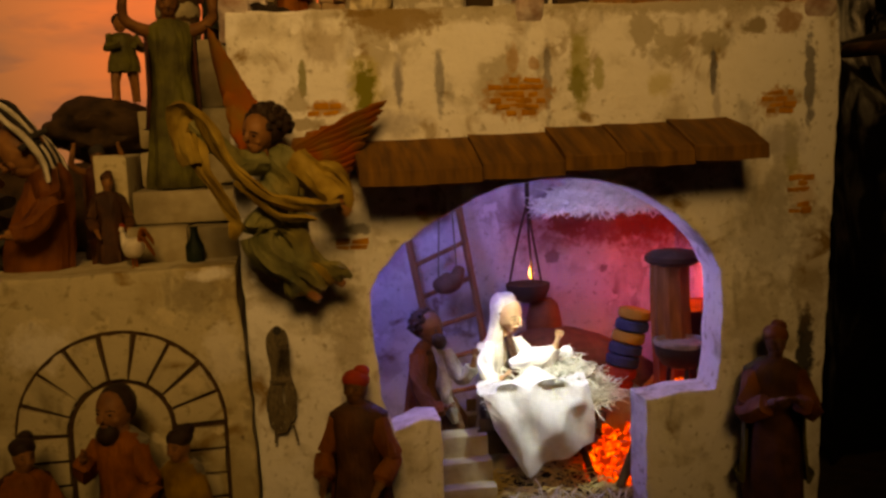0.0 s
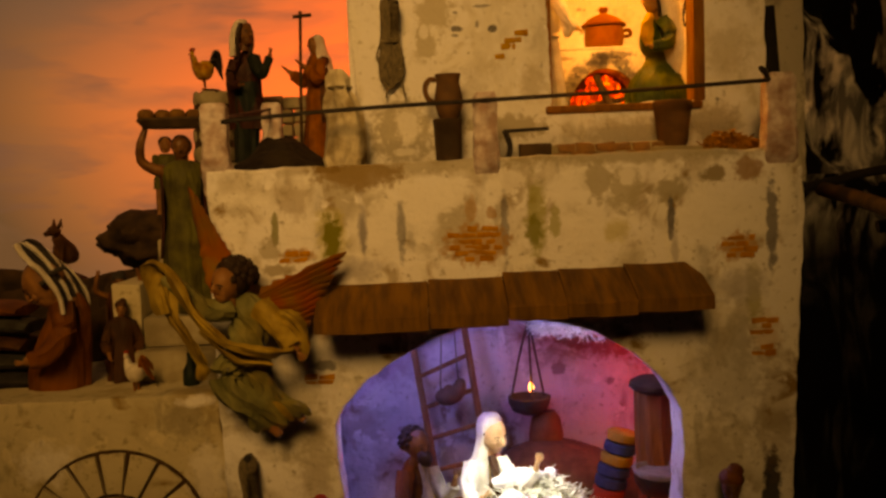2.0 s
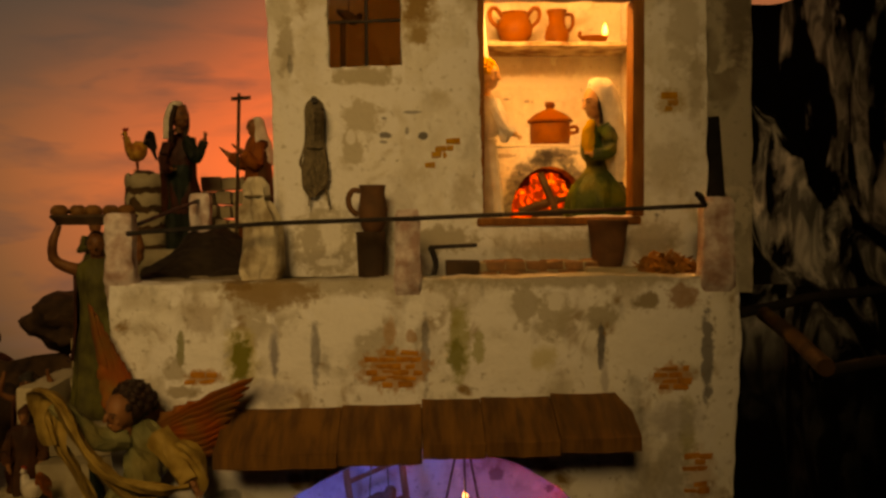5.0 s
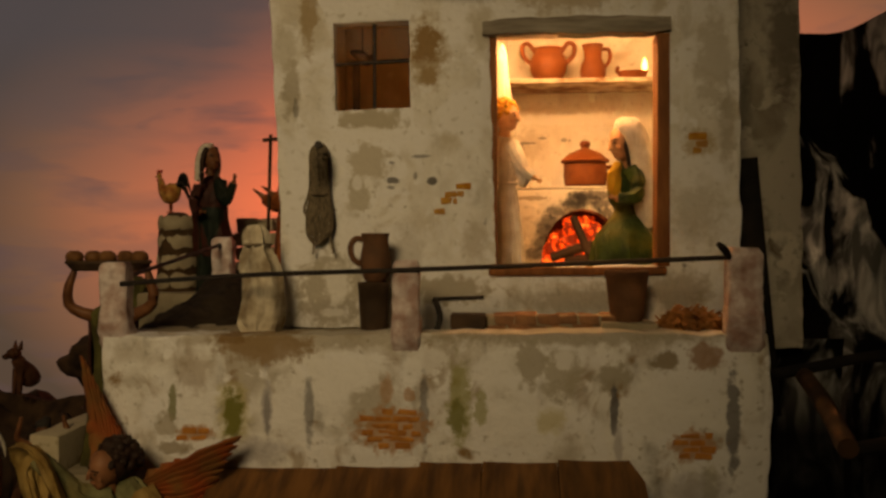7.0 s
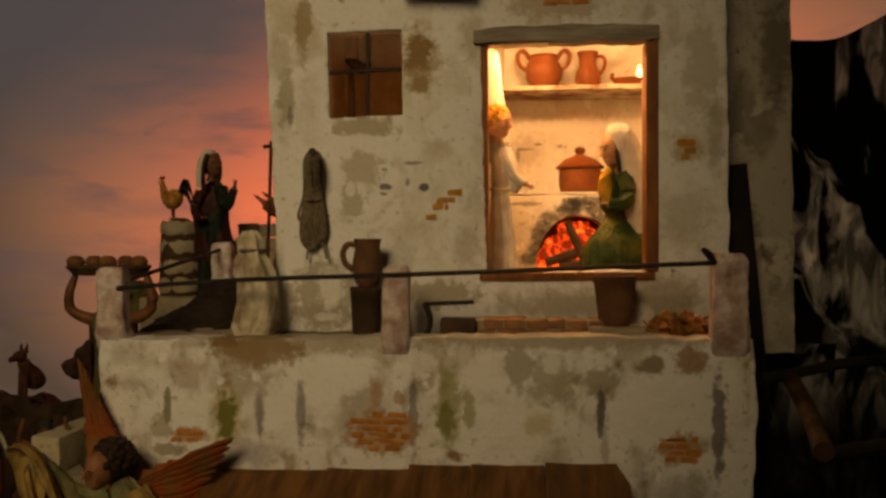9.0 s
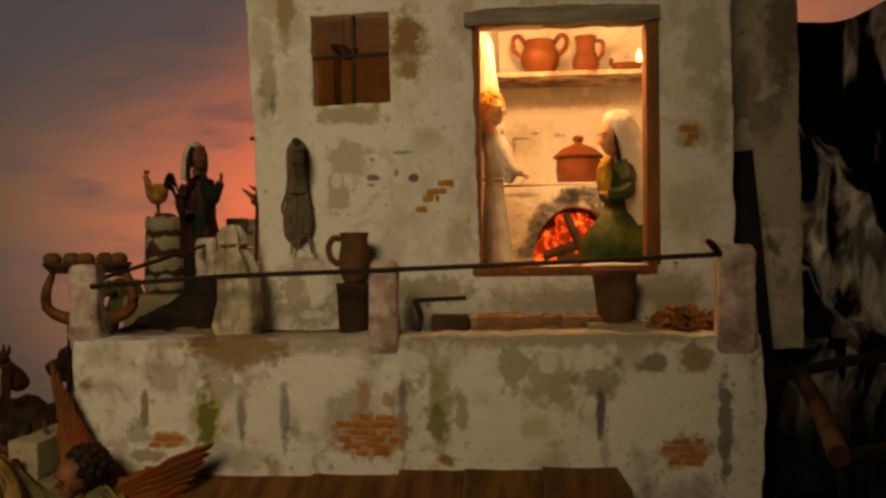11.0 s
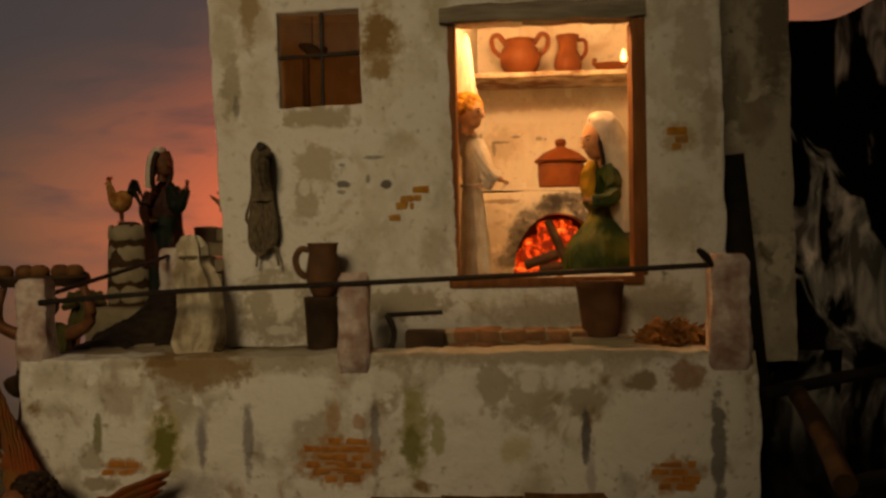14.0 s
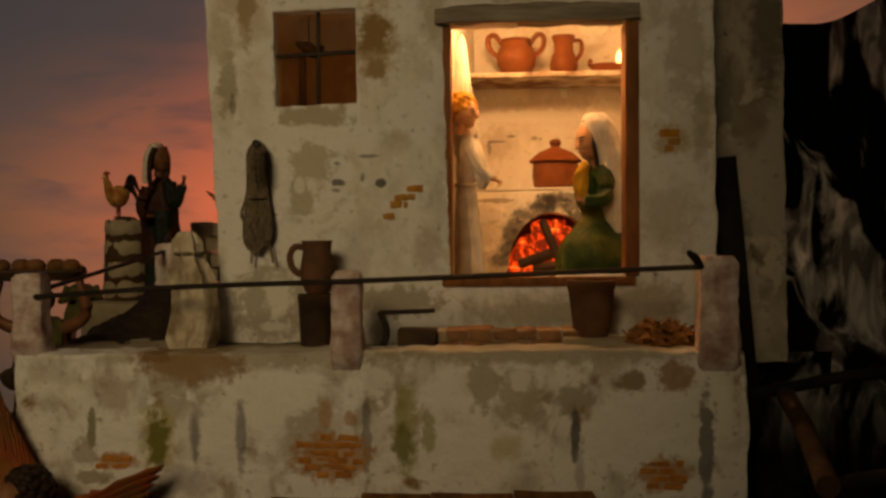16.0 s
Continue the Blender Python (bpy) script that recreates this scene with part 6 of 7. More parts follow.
def boulder(name, label, place, size, amp=0.4, freq=9, seg=36, material=None):
    bm = bmesh.new()
    bmesh.ops.create_icosphere(bm, subdivisions=4, radius=1.0)
    for v in bm.verts:
        p = v.co.copy()
        d = noise.fractal(p * 1.3 + Vector(place) * 7, 0.9, 2.2, 5) * amp
        ridge = abs(noise.noise(p * freq * 0.35 + Vector(place) * 3)) * amp * 0.5
        v.co = Vector((p.x * size[0], p.y * size[1], p.z * size[2])) * (1 + d - ridge)
    ob = part(name, bm, material or boulder_mat)
    ob.matrix_world = Matrix.Translation(place)
    return tagged(ob, label, "rock")


boulder("overhanging_boulder", "dark brown overhanging boulder above the wall", (-0.27, 1.56, 0.512), (0.10, 0.1, 0.05), 0.25, 8)
boulder("mountain_rock", "dark rocky mound behind the low wall", (-0.46, 1.56, 0.22), (0.24, 0.16, 0.26), 0.3)
boulder("mountain_rock", "dark rocky mound behind the low wall", (-0.95, 1.66, 0.18), (0.35, 0.2, 0.28))
boulder("mountain_rock", "dark rocky mound behind the low wall", (-0.30, 1.42, 0.3), (0.09, 0.1, 0.16))

# ---- dark rock face and poles on the right ----
def crag(x, z):
    q = Vector((x * 5 + z * 2.6, 0, z * 2.2))
    d = 0.11 * noise.fractal(q, 1.2, 2.0, 3) + 0.06 * abs(noise.noise(q * 1.7 + Vector((5, 0, 0)))) - 0.035 * abs(noise.noise(Vector((x * 11 - z * 6, 2, z * 4))))
    top = 1.02 + 0.03 * noise.noise((x * 9, 7, 0)) + 0.05 * max(0.0, x - 0.8)
    return (x, 1.42 - 0.25 * (x - 0.74) - d - 0.34 * max(0.0, 0.62 - z) ** 1.2, z * top)


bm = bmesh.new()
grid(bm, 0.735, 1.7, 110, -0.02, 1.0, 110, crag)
tagged(part("rock_face", bm, rock, None, "", False), "crumpled black rock face dry-brushed with grey, shade painted in at its foot", "rock", "", "structure")

# added black sheet, hides the gap where the glowing backdrop shows through
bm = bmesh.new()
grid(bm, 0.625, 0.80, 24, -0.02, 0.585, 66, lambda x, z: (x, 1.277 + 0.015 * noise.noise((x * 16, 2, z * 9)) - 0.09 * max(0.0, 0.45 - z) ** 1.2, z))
tagged(part("rock_base", bm, rock, None, "", False), "added black rock sheet closing the gap below the set-back wall", "rock", "", "structure")

for pts, r, lab in (([(0.655, 1.075, 0.566), (0.70, 1.07, 0.576), (0.76, 1.065, 0.588), (0.92, 1.06, 0.60)], 0.006, "horizontal stripped wooden pole beside the facade"),
                    ([(0.689, 1.079, 0.567), (0.665, 0.94, 0.559), (0.637, 0.80, 0.549)], 0.0085, "stripped wooden pole jutting forward beside the facade"),
                    ([(0.655, 0.87, 0.53), (0.73, 0.86, 0.545), (0.90, 0.85, 0.56)], 0.0065, "dark horizontal wooden pole beside the facade")):
    bm = bmesh.new()
    line = smooth_pts(pts, 6)
    tube(bm, line, [r * (1 + 0.12 * noise.noise((i * 0.8, r * 900, 0))) for i in range(len(line))], 0, 10)
    # two poles get near-black wood, the shade on them put into the colour
    tagged(part("pole", bm, pole_mat if "forward" in lab else black_wood), lab, "pole", "poles beside the facade")

# ---- kitchen ----
stove = thing("stove", "whitewashed masonry stove with glowing arched oven", "stove", (0, 0, 0))
stove_plaster = plaster("stove_plaster", (0.66, 0.6, 0.5), (0.56, 0.49, 0.39), (0.4, 0.3, 0.19), [
    (0.475 - 0.062 * math.cos(a) + 0.004 * math.sin(37 * a), 0.686 + 0.077 * math.sin(a) + 0.004 * math.sin(53 * a), 0.013, 0.009, (0.012, 0.011, 0.01), 0.75, 0.28) for a in [math.pi * (i + 0.5) / 14 for i in range(14)]] + [
    (0.485, 0.774, 0.03, 0.006, (0.02, 0.018, 0.016), 0.7, 0.15), (0.40, 0.77, 0.02, 0.003, (0.2, 0.14, 0.08), 0.7, 0.15)], 0.7)
oven = [(0.415, 0.678)] + [(0.475 - 0.056 * math.cos(a), 0.684 + 0.070 * math.sin(a)) for a in [math.pi * i / 14 for i in range(15)]] + [(0.535, 0.678)]
bm = bmesh.new()
sheet(bm, uneven([(0.366, 0.678)] + oven + [(0.60, 0.678), (0.60, 0.783), (0.366, 0.781)], 0.008, 0.0008), [], 1.335, 1.385, 0, 0.002)
part("front", bm, stove_plaster, stove)
bm = bmesh.new()
box(bm, 0.366, 0.60, 1.338, 1.432, 0.7835, 0.7865, 0.001)
part("top", bm, stove_plaster, stove)
bm = bmesh.new()
box(bm, 0.366, 0.60, 1.387, 1.43, 0.678, 0.78)
part("oven_back", bm, joint_mat, stove, "sooty oven back")
bm = bmesh.new()
for i in range(110):
    x, y = random.uniform(0.421, 0.529), random.uniform(1.352, 1.38)
    ball(bm, (x, y, 0.684 + random.random() * max(0.004, 0.06 * (1 - ((x - 0.475) / 0.056) ** 2))), random.uniform(0.006, 0.011), 0, 8, None, 0.5)
tagged(part("ember_bed", bm, ember, stove, "glowing orange ember bed"), kind="stuff")
for a, c, r in (((0.432, 1.345, 0.688), (0.51, 1.352, 0.712), 0.0065), ((0.462, 1.343, 0.745), (0.487, 1.34, 0.684), 0.0055), ((0.45, 1.35, 0.684), (0.53, 1.345, 0.69), 0.006)):
    bm = bmesh.new()
    tube(bm, [a, Vector(a).lerp(Vector(c), 0.5) + Vector((0, 0, 0.001)), c], [r, r * 1.1, r * 0.9], 0, 9)
    part("log", bm, dark_wood, stove, "charred log")

shelf = thing("shelf", "rough wooden wall shelf with worn white edge", "shelf", (0, 0, 0))
bm = bmesh.new()
rings = []
for k in range(25):
    x = 0.366 + 0.234 * k / 24
    e = 0.0022 * noise.noise((x * 50, 0, 2)) + 0.001 * noise.noise((x * 160, 1, 2))
    rings.append([bm.verts.new((x, y + (e if y < 1.4 else 0), z + e * 0.6)) for y, z in ((1.343, 0.9295), (1.343, 0.9340), (1.345, 0.9355), (1.434, 0.9355), (1.434, 0.9285), (1.346, 0.9285))])
loft(bm, rings)
part("board", bm, shelf_mat, shelf)
vessel("two_handled_jar", "round terracotta jar with two loop handles on the shelf", "jar", (0.4305, 1.383, 0.9355),
       [(0.014, 0.0), (0.019, 0.004), (0.0255, 0.016), (0.0268, 0.026), (0.0235, 0.037), (0.0195, 0.042), (0.0185, 0.046), (0.0205, 0.049)], clay_mat,
       [([(s * 0.018, 0, 0.043), (s * 0.028, 0, 0.056), (s * 0.0365, 0, 0.052), (s * 0.035, 0, 0.038), (s * 0.025, 0, 0.028)], 0.0034) for s in (-1, 1)])
vessel("terracotta_jug", "terracotta jug with narrow waist on the shelf", "jug", (0.493, 1.380, 0.9355),
       [(0.013, 0.0), (0.0165, 0.004), (0.0185, 0.014), (0.0165, 0.024), (0.0125, 0.032), (0.0125, 0.042), (0.0155, 0.052)], clay_mat,
       [([(0.012, 0, 0.046), (0.022, -0.004, 0.044), (0.023, -0.004, 0.03), (0.0165, 0, 0.02)], 0.0028)])
oil = thing("oil_lamp", "small boat-shaped clay oil lamp with flame", "oil lamp", (0.548, 1.378, 0.9355))
bm = bmesh.new()
loft(bm, [ring(bm, (0.004 * t, 0, z), rx, ry, 22) for t, z, rx, ry in ((0, 0, 0.013, 0.009), (0, 0.006, 0.019, 0.013), (0, 0.0135, 0.0215, 0.0145), (0, 0.0135, 0.0195, 0.0125), (0, 0.007, 0.014, 0.009))])
tube(bm, smooth_pts([(-0.016, 0, 0.010), (-0.022, 0, 0.015), (-0.019, 0, 0.02)], 3), 0.003, 0, 8)
oil_body = part("body", bm, clay_mat, oil)
bm = bmesh.new()
lathe(bm, [(0.0008, 0.013), (0.0035, 0.017), (0.0042, 0.021), (0.0025, 0.028), (0.0004, 0.033)], (0.017, 0, 0), 10)
part("flame", bm, flame, oil_body, "bright little flame")
cook = vessel("cooking_pot", "lidded terracotta cooking pot on the stove", "pot", (0.481, 1.37, 0.7865),
              [(0.024, 0.0), (0.0285, 0.003), (0.0305, 0.016), (0.0295, 0.032), (0.0285, 0.034)], clay_mat)
bm = bmesh.new()
lathe(bm, [(0.0335, 0.0342), (0.034, 0.037), (0.022, 0.047), (0.008, 0.053), (0.0055, 0.0545)], (0, 0, 0), 24, 0, 0.006)
lid = part("lid", bm, clay_mat, cook, "conical terracotta lid")
bm = bmesh.new()
lathe(bm, [(0.0055, 0.0535), (0.0055, 0.055), (0.0078, 0.06), (0.006, 0.064), (0.001, 0.065)], (0, 0, 0), 16)
part("knob", bm, clay_mat, lid)
bm = bmesh.new()
tube(bm, smooth_pts([(0.03, -0.006, 0.018), (0.039, -0.01, 0.02), (0.036, -0.012, 0.027), (0.029, -0.008, 0.026)], 3), 0.003, 0, 8)
part("handle", bm, clay_mat, cook)
bm = bmesh.new()
tube(bm, [(0.5895 + 0.003 * math.cos(a), 1.30 + 0.017 * math.sin(a), 0.83 + 0.022 * math.cos(a)) for a in [2 * math.pi * i / 18 for i in range(19)]], 0.0022, 0, 7)
tagged(part("iron_ring", bm, iron_mat), "dark iron ring hanging on the kitchen wall", "ring")
# ---- stable ----
ladder = thing("ladder", "reddish wooden ladder leaning on the stable wall", "ladder", (0, 0, 0))
for a, c in (((0.168, 1.355, 0.36), (0.215, 1.30, 0.04)), ((0.247, 1.36, 0.40), (0.292, 1.30, 0.04))):
    bm = bmesh.new()
    tube(bm, [a, Vector(a).lerp(Vector(c), 0.5) + Vector((0.001, 0, 0)), c], 0.0055, 0, 8)
    part("rail", bm, wood_mat, ladder)
for i in range(7):
    t = 0.06 + 0.145 * i
    a = Vector((0.168, 1.355, 0.36)).lerp(Vector((0.215, 1.30, 0.04)), t)
    c = Vector((0.247, 1.36, 0.40)).lerp(Vector((0.292, 1.30, 0.04)), t)
    bm = bmesh.new()
    tube(bm, [a, c], 0.0036, 0, 8)
    part("rung", bm, wood_mat, ladder)
hang = thing("hanging_basket", "clay bird-shaped vessel hanging on cords from the ceiling", "basket", (0.225, 1.325, 0.27))
bm = bmesh.new()
tube(bm, smooth_pts([(-0.022, 0, 0.0), (-0.006, 0, -0.002), (0.012, 0, 0.006), (0.018, 0, 0.024)], 4), [0.004, 0.008, 0.012, 0.014, 0.015, 0.016, 0.016, 0.015, 0.013, 0.011, 0.009, 0.008, 0.004], 0, 10)
part("body", bm, old_clay, hang)
for s in (-1, 1):
    bm = bmesh.new()
    tube(bm, [(s * 0.014, 0, 0.008), (s * 0.005, 0, 0.2)], 0.0012, 0, 6)
    part("cord", bm, rope_mat, hang)

lantern = thing("hanging_lamp", "dark hanging oil lamp on three cords with tiny flame", "lamp", (0.347, 1.335, 0.255))
for a in (0.6, 2.7, 4.8):
    bm = bmesh.new()
    tube(bm, smooth_pts([(0.029 * math.cos(a), 0.02 * math.sin(a), 0.004), (0.014 * math.cos(a), 0.01 * math.sin(a), 0.07), (0.002, 0, 0.125)], 4), 0.002, 0, 6)
    part("cord", bm, dark_wood, lantern)
bm = bmesh.new()
tube(bm, [(0.002, 0, 0.12), (0.003, 0, 0.215)], 0.0035, 0, 8)
part("hanger", bm, dark_wood, lantern)
bm = bmesh.new()
lathe(bm, [(0.012, -0.022), (0.026, -0.016), (0.032, -0.004), (0.033, 0.005), (0.030, 0.006), (0.024, -0.004)], (0, 0, 0), 22, 0, 0.01)
lamp_bowl = part("bowl", bm, dark_wood, lantern, "dark lamp bowl")
bm = bmesh.new()
lathe(bm, [(0.0005, 0.014), (0.0032, 0.018), (0.004, 0.022), (0.0025, 0.028), (0.0004, 0.034)], (0.002, -0.012, 0), 10)
part("flame", bm, flame, lamp_bowl, "small orange flame")
bm = bmesh.new()
lathe(bm, [(0.02, 0.0), (0.026, 0.01), (0.027, 0.05), (0.022, 0.075), (0.014, 0.085)], (0.372, 1.34, 0.15), 20, 0, 0.015)
tagged(part("clay_urn", bm, clay_mat), "tall reddish clay urn against the stable wall", "urn")


def straw(bm, cx, cy, cz, rx, ry, rz, n, l0, l1, r=0.0009, droop=0.0, tilt=0.5):
    """Loose stalks in a heap, each a bent three-sided blade."""
    for _ in range(n):
        a, q = random.uniform(0, 6.283), math.sqrt(random.random())
        p = Vector((cx + rx * q * math.cos(a), cy + ry * q * math.sin(a), cz + rz * (1 - q * q) * random.random()))
        l = random.uniform(l0, l1)
        b = random.uniform(0, 6.283)
        d = Vector((math.cos(b), math.sin(b), random.uniform(-tilt, tilt) - droop)).normalized() * l
        mid = p + d * 0.5 + Vector((0, 0, random.uniform(-0.1, 0.25) * l))
        tube(bm, [p, mid, p + d], [r, r, r * 0.5], 0, 3)


bm = bmesh.new()
straw(bm, 0.475, 1.29, 0.372, 0.125, 0.08, 0.062, 5200, 0.006, 0.022, 0.0008, 0.2, 0.8)
straw(bm, 0.475, 1.29, 0.38, 0.12, 0.06, 0.05, 260, 0.02, 0.05, 0.0008, 0.25, 0.5)
tagged(part("hay_loft", bm, pale_straw, None, "", False), "bleached hay bulging from under the stable ceiling", "hay", "", "stuff")
bm = bmesh.new()
straw(bm, 0.3, 1.13, 0.032, 0.14, 0.10, 0.012, 700, 0.02, 0.05, 0.0010, 0.0, 0.25)
tagged(part("floor_straw", bm, straw_mat, None, "", False), "loose straw scattered on the stable floor", "straw", "", "stuff")

# crib with hay, cloth
crib = thing("crib", "rough wooden crib filled with hay", "crib", (0.302, 1.165, 0.03))
for s in (-1, 1):
    for q in (-1, 1):
        bm = bmesh.new()
        tube(bm, [(s * 0.07, q * 0.05 * 1.1, 0.0), (s * 0.055, -q * 0.045, 0.105)], 0.005, 0, 8)
        part("leg", bm, dark_wood, crib)
for q in (-1, 1):
    for j in range(3):
        bm = bmesh.new()
        y0 = q * (0.022 + 0.011 * j)
        box(bm, -0.078, 0.078, y0 - 0.002, y0 + 0.002, 0.045 + 0.018 * j, 0.061 + 0.018 * j, 0.001, 0, 0.001)
        part("side_board", bm, dark_wood, crib)
bm = bmesh.new()
box(bm, -0.078, 0.078, -0.02, 0.02, 0.040, 0.045, 0.001)
part("bottom", bm, dark_wood, crib)
bm = bmesh.new()
straw(bm, 0.335, 1.160, 0.132, 0.082, 0.055, 0.062, 3000, 0.008, 0.03, 0.0011, -0.1, 0.7)
tagged(part("crib_hay", bm, pale_straw, None, "", False), "pale hay heaped in the crib", "hay", "", "stuff")


def drape(x, u):
    # over the crib's edge and down its front, hung askew with one low corner
    low = 0.125 - 0.0635 * x / 0.3 if x < 0.3 else 0.0615 + 0.0335 * (x - 0.3) / 0.7
    f = 0.005 * math.sin(x * 15 - u * 6) + 0.010 * noise.noise((x * 4 + u, u * 3, 8)) + 0.002 * noise.noise((x * 13, u * 13, 5))
    if u < 0.42:
        t = u / 0.42
        return (0.2225 + 0.14 * x, 1.128 - 0.023 * t, 0.170 - 0.002 * t + 0.012 * math.exp(-((x - 0.5) / 0.25) ** 2) * (1 - t) + f)
    t = (u - 0.42) / 0.58
    return (0.2225 + 0.14 * x + 0.013 * t * (1 - x), 1.105 - 0.02 * math.sin(min(1.0, t * 2) * 1.57) + f * 1.6, 0.168 + (low - 0.168) * t)


bm = bmesh.new()
grid(bm, 0, 1, 34, 0, 1, 34, drape)
bmesh.ops.solidify(bm, geom=bm.faces[:], thickness=0.0015)
tagged(part("linen_cloth", bm, cloth_mat), "white linen cloth draped over the front of the crib", "cloth")
bm = bmesh.new()
tube(bm, smooth_pts([(0.275, 1.16, 0.184), (0.31, 1.162, 0.192), (0.345, 1.168, 0.190)], 4), [0.006, 0.008, 0.010, 0.011, 0.0115, 0.011, 0.010, 0.008, 0.005], 0, 12)
ball(bm, (0.354, 1.17, 0.192), (0.009, 0.0085, 0.009), 0, 12)
tagged(part("swaddled_doll", bm, [cloth_mat]), "small swaddled white doll shape lying in the crib hay", "doll")

# ox lying behind the crib
bm = bmesh.new()
tube(bm, smooth_pts([(0.30, 1.32, 0.09), (0.36, 1.32, 0.115), (0.43, 1.30, 0.11), (0.475, 1.27, 0.10), (0.50, 1.24, 0.09)], 5),
     [0.02, 0.036, 0.045, 0.052, 0.056, 0.058, 0.06, 0.06, 0.059, 0.058, 0.056, 0.053, 0.05, 0.046, 0.042, 0.039, 0.036, 0.033, 0.030, 0.027, 0.018], 0, 16)
ball(bm, (0.49, 1.235, 0.082), (0.03, 0.022, 0.022), 0, 12, Euler((0, 0.5, -0.6)).to_matrix())
for s in (-1, 1):
    tube(bm, smooth_pts([(0.478, 1.245 + 0.012 * s, 0.105), (0.475, 1.245 + 0.032 * s, 0.118), (0.485, 1.245 + 0.034 * s, 0.135)], 3), [0.005, 0.0045, 0.004, 0.0035, 0.003, 0.002, 0.001], 1, 7)
    tube(bm, [(0.42, 1.265 - 0.01 * s, 0.06), (0.39, 1.25 - 0.01 * s, 0.045), (0.44, 1.235, 0.04)], [0.018, 0.015, 0.01], 0, 8)
for v in bm.verts:
    v.co = Vector((0.41, 1.29, 0.03)) + (v.co - Vector((0.41, 1.29, 0.03))) * 1.14 + 0.005 * noise.noise_vector(v.co * 28)
tagged(part("ox_figurine", bm, [hide_mat, straw_mat]), "reddish brown ox figurine lying behind the crib", "figurine")

# wooden post with cap, striped bundle, brazier and fire
bm = bmesh.new()
rings = []
for i in range(12):
    t = i / 11
    rings.append(ring(bm, (0.498 + 0.003 * math.sin(t * 5), 1.16, 0.03 + 0.275 * t), 0.0255 * (1.05 - 0.12 * t), 0.022, 26, 0.10, 9, t * 1.6))
loft(bm, rings)
trunk = thing("timber_post", "gnarled red-brown timber post with dark cap", "post", (0, 0, 0))
part("shaft", bm, wood_mat, trunk)
bm = bmesh.new()
lathe(bm, [(0.028, 0.0), (0.036, 0.005), (0.037, 0.012), (0.027, 0.018), (0.010, 0.021)], (0.500, 1.16, 0.302), 18, 0, 0.05)
part("cap", bm, dark_wood, trunk, "dark wooden cap")
roll = thing("striped_bundle", "rolled blanket bundle striped blue, yellow and red", "bundle", (0.432, 1.20, 0.125))
roll.matrix_world = pose(0.432, 1.20, 0.128, 0, 11, 0)
for i, m in enumerate((red_paint, red_paint, blue_paint, blue_paint, yellow_paint, blue_paint, yellow_paint)):
    bm = bmesh.new()
    lathe(bm, [(0.019, 0.0165 * i), (0.0225, 0.0165 * i + 0.003), (0.0225, 0.0165 * i + 0.013), (0.019, 0.0163 * (i + 1))], (0.0015 * i, 0, 0), 18, 0, 0.02)
    part("stripe", bm, m, roll)
bm = bmesh.new()
box(bm, 0.405, 0.475, 1.17, 1.24, 0.02, 0.125, 0.005, 0, 0.003)
tagged(part("stone_block", bm, stone_mat), "rough stone block carrying the striped bundle", "stone")
braz = thing("brazier", "black iron brazier bowl with pale rim over red coals", "brazier", (0.492, 1.115, 0.055))
bm = bmesh.new()
lathe(bm, [(0.012, 0.118), (0.026, 0.124), (0.034, 0.138), (0.036, 0.150), (0.033, 0.151), (0.024, 0.134)], (0, 0, 0), 24, 0, 0.01)
part("bowl", bm, iron_mat, braz)
bm = bmesh.new()
lathe(bm, [(0.0345, 0.148), (0.037, 0.151), (0.037, 0.155), (0.033, 0.156), (0.031, 0.151)], (0, 0, 0), 24, 0, 0.02)
part("rim", bm, grey_robe, braz, "chipped pale rim")
for a in (0.4, 2.5, 4.6):
    bm = bmesh.new()
    tube(bm, [(0.016 * math.cos(a), 0.016 * math.sin(a), 0.122), (0.034 * math.cos(a), 0.034 * math.sin(a), -0.025)], 0.003, 0, 7)
    part("leg", bm, iron_mat, braz)
bm = bmesh.new()
for i in range(30):
    a, q = random.uniform(0, 6.28), math.sqrt(random.random())
    ball(bm, (0.495 + 0.026 * q * math.cos(a), 1.12 + 0.022 * q * math.sin(a), 0.126 + 0.02 * random.random()), random.uniform(0.006, 0.01), 0, 8, None, 0.5)
tagged(part("coals", bm, ember, None), kind="stuff")
bpy.data.objects["coals"].parent = braz
bpy.data.objects["coals"].matrix_parent_inverse = braz.matrix_world.inverted()
bm = bmesh.new()
box(bm, 0.472, 0.518, 1.097, 1.143, 0.03, 0.126, 0.004, 0, 0.003)
tagged(part("hearth_stone", bm, stone_mat), "rough hearth stone under the coals", "stone")
# the red firelight on this chest is put into its maroon colour
bm = bmesh.new()
box(bm, 0.528, 0.585, 1.17, 1.26, 0.03, 0.235, 0.004, 0, 0.002)
tagged(part("red_chest", bm, maroon_robe), "chest beside the timber post with red firelight put into its colour", "chest")

fire = thing("camp_fire", "open fire of glowing embers with leaning sticks", "fire", (0, 0, 0))
bm = bmesh.new()
for i in range(230):
    a, q = random.uniform(0, 6.28), random.random() ** 0.4
    ball(bm, (0.418 + 0.046 * q * math.cos(a), 1.145 + 0.04 * q * math.sin(a), 0.036 + 0.075 * (1 - q) * random.random()), random.uniform(0.0025, 0.010), 0, 8, Euler((i, 2 * i, 3 * i)).to_matrix() @ Matrix.Diagonal((1.5, 0.8, 0.6)), 1.1)
tagged(part("ember_bed", bm, ember, fire, "glowing orange ember bed"), kind="stuff")
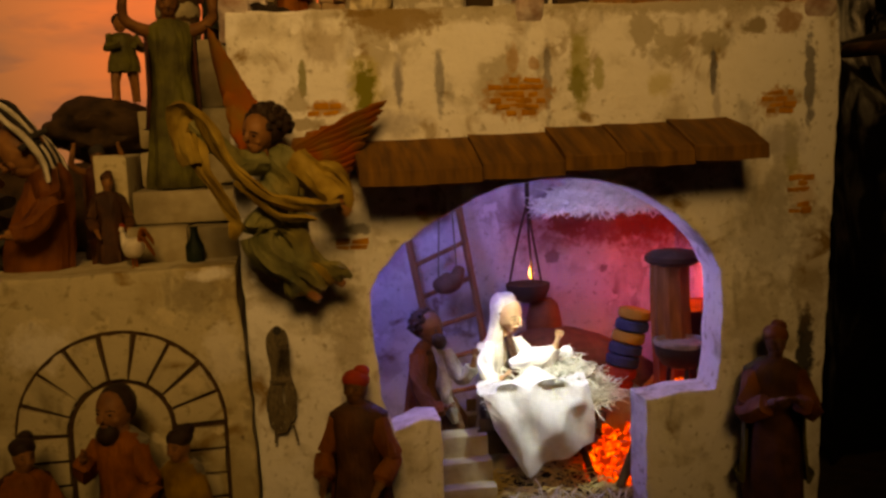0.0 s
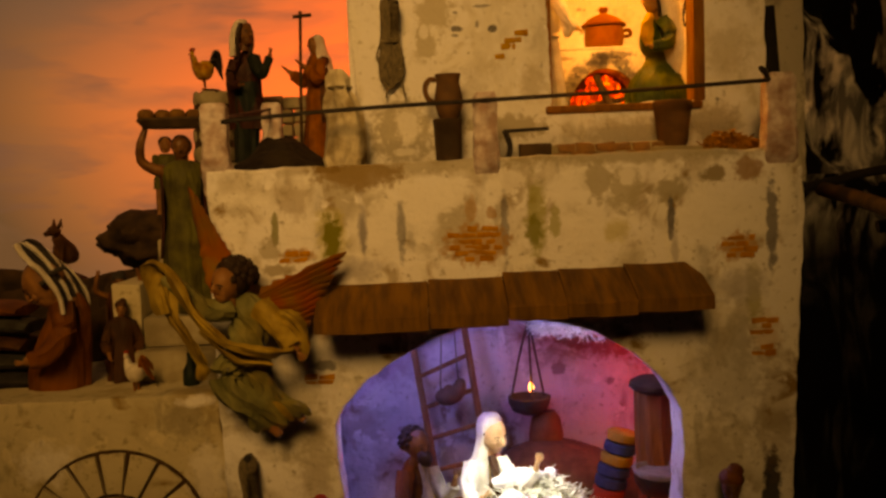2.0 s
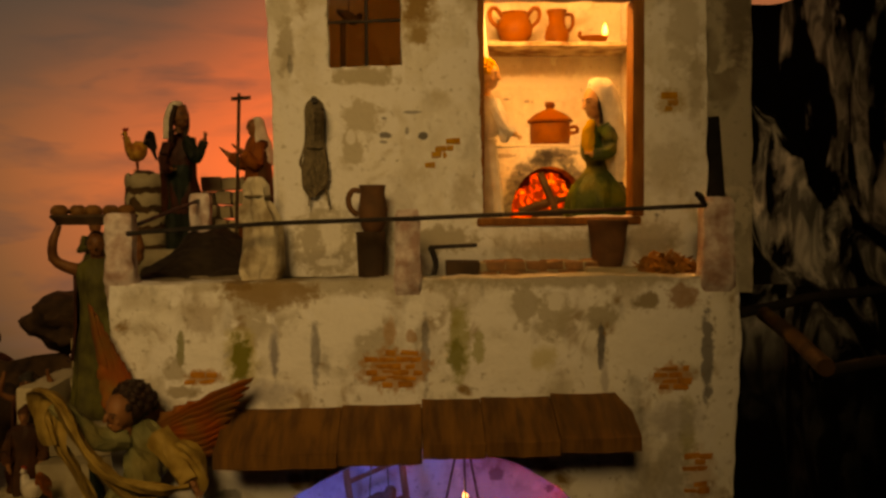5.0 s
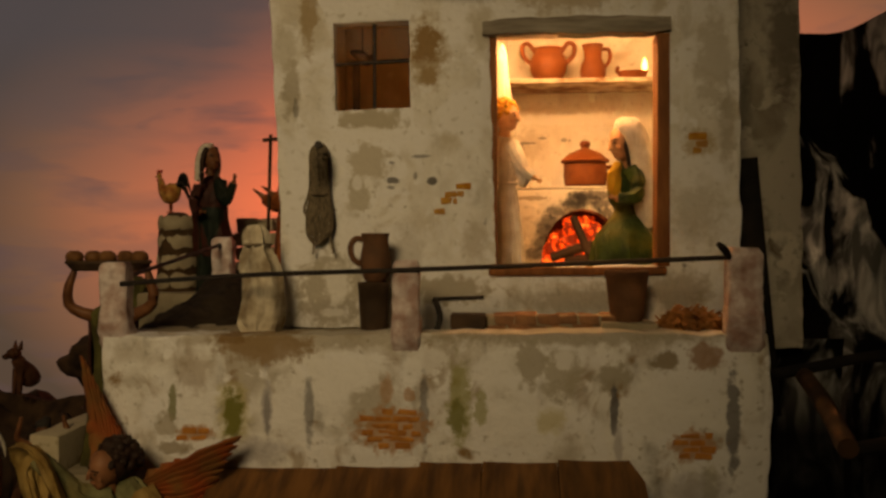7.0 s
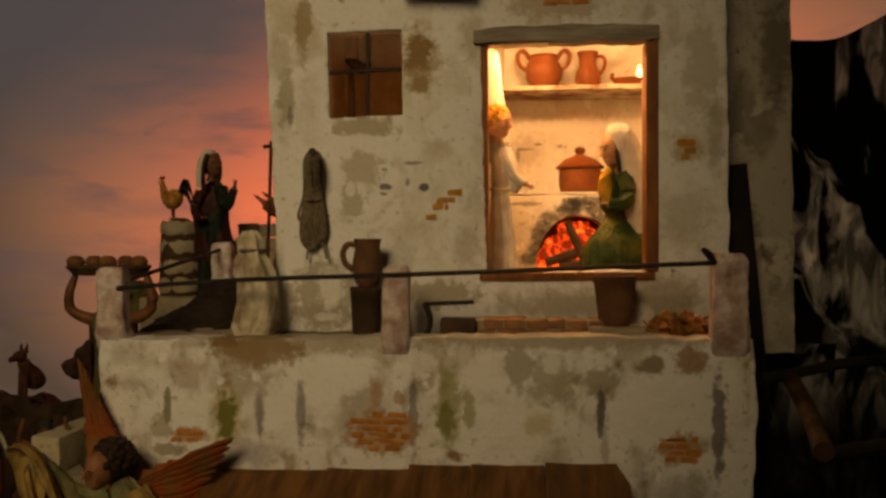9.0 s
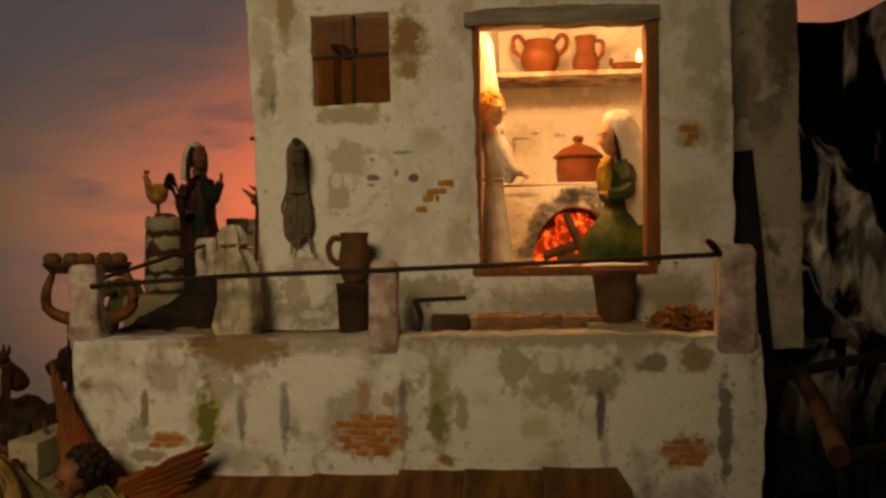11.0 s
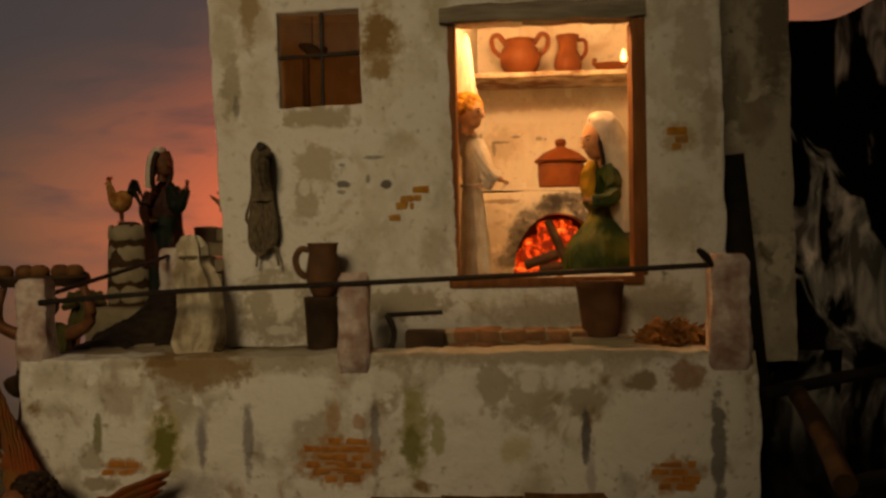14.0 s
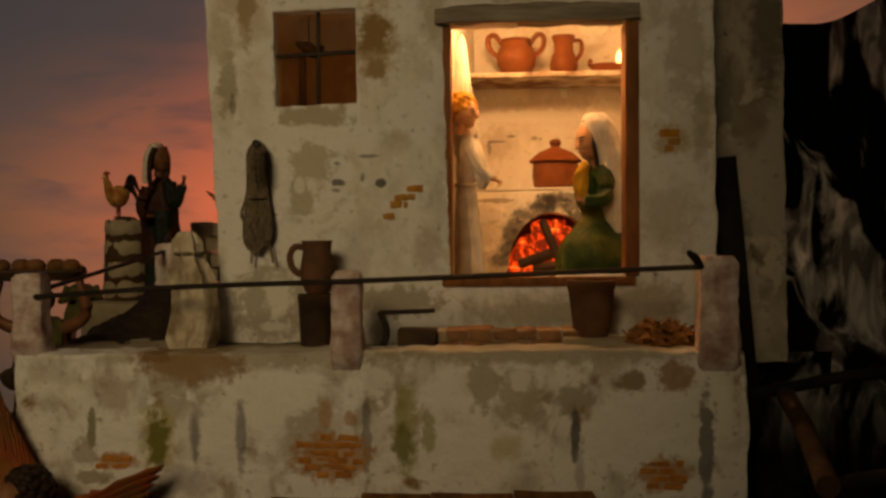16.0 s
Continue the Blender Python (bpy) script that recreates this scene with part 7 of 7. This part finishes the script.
for a, c, r in (((0.392, 1.08, 0.035), (0.452, 1.13, 0.125), 0.006), ((0.375, 1.15, 0.04), (0.47, 1.17, 0.06), 0.005), ((0.46, 1.12, 0.04), (0.40, 1.19, 0.075), 0.005)):
    bm = bmesh.new()
    tube(bm, [a, Vector(a).lerp(Vector(c), 0.5) + Vector((0.002, 0, 0)), c], [r, r * 1.15, r * 0.8], 0, 9)
    part("stick", bm, pole_mat, fire, "leaning firewood stick")

# white steps beside the kneeling man
for i in range(3):
    bm = bmesh.new()
    box(bm, 0.165, 0.235, 1.075 + 0.022 * i, 1.11 + 0.022 * i, 0.028, 0.055 + 0.026 * i, 0.003, 0, 0.0015)
    tagged(part("stone_step", bm, stone_mat), "pale limestone step inside the stable", "step", "stable steps")

# dog on the mound
bm = bmesh.new()
tube(bm, smooth_pts([(0.02, 0, 0.012), (0.012, 0, 0.03), (0.0, 0, 0.045), (-0.008, 0, 0.058)], 4), [0.010, 0.014, 0.016, 0.016, 0.0155, 0.015, 0.014, 0.013, 0.012, 0.011, 0.0105, 0.010, 0.008], 0, 12)
ball(bm, (-0.012, 0, 0.066), (0.012, 0.0095, 0.0095), 0, 12)
tube(bm, [(-0.02, 0, 0.064), (-0.03, 0, 0.061)], [0.006, 0.004], 0, 8)
for q in (-1, 1):
    tube(bm, [(-0.006, q * 0.007, 0.072), (-0.004, q * 0.009, 0.086)], [0.005, 0.001], 0, 6)
    tube(bm, [(-0.004, q * 0.007, 0.04), (-0.008, q * 0.007, 0.0)], [0.006, 0.004], 0, 7)
ob = tagged(part("dog_figurine", bm, [brown_robe]), "small brown dog figurine with pointed ears on dark rocks", "figurine")
ob.matrix_world = pose(-0.415, 1.50, 0.468, 0, 0, 60)

# folded blankets piled behind the traveller
pile = thing("blanket_pile", "pile of dark folded blankets on the low wall", "blankets", (-0.375, 1.16, 0.343))
slate_wool = mat("slate_wool", (0.055, 0.056, 0.05), (0.022, 0.022, 0.02), 0.9, 60, 20, folds=0.004)
for i, (w, h, dx, m) in enumerate(((0.058, 0.026, 0.0, black_stripe), (0.055, 0.024, 0.006, slate_wool), (0.052, 0.022, -0.004, brown_robe), (0.05, 0.024, 0.005, slate_wool), (0.044, 0.02, 0.0, rust_robe))):
    bm = bmesh.new()
    grid_rows = []
    for k in range(13):
        x = -w + 2 * w * k / 12
        sag = 0.004 * noise.noise((x * 30, i * 3.3, 1)) - 0.003 * (x / w) ** 2
        grid_rows.append([bm.verts.new((dx + x, 0.038 * math.cos(a) * (1 + 0.06 * noise.noise((x * 25, a, i))), 0.0235 * i + h / 2 + sag + h * 0.52 * math.sin(a) * (1 - 0.35 * (x / w) ** 4))) for a in [2 * math.pi * j / 14 for j in range(14)]])
    loft(bm, grid_rows)
    part("blanket", bm, m, pile)

# little bottle on the wall top
bm = bmesh.new()
lathe(bm, [(0.008, 0.0), (0.0105, 0.003), (0.0105, 0.02), (0.005, 0.03), (0.0042, 0.04), (0.005, 0.042)], (-0.105, 1.10, 0.346), 16)
tagged(part("bottle", bm, dark_green), "small dark green bottle before the stone stair", "bottle")

# threshold stone and hay before the opening
bm = bmesh.new()
box(bm, 0.165, 0.39, 0.965, 1.02, 0.0, 0.045, 0.006, 0, 0.003)
structure("threshold", bm, stone_mat, "low rough threshold stone of the stable", "threshold")
bm = bmesh.new()
straw(bm, 0.265, 0.99, 0.046, 0.10, 0.022, 0.022, 420, 0.012, 0.035, 0.0011, -0.05, 0.6)
tagged(part("threshold_hay", bm, pale_straw, None, "", False), "pale hay strewn over the threshold stone", "hay", "", "stuff")
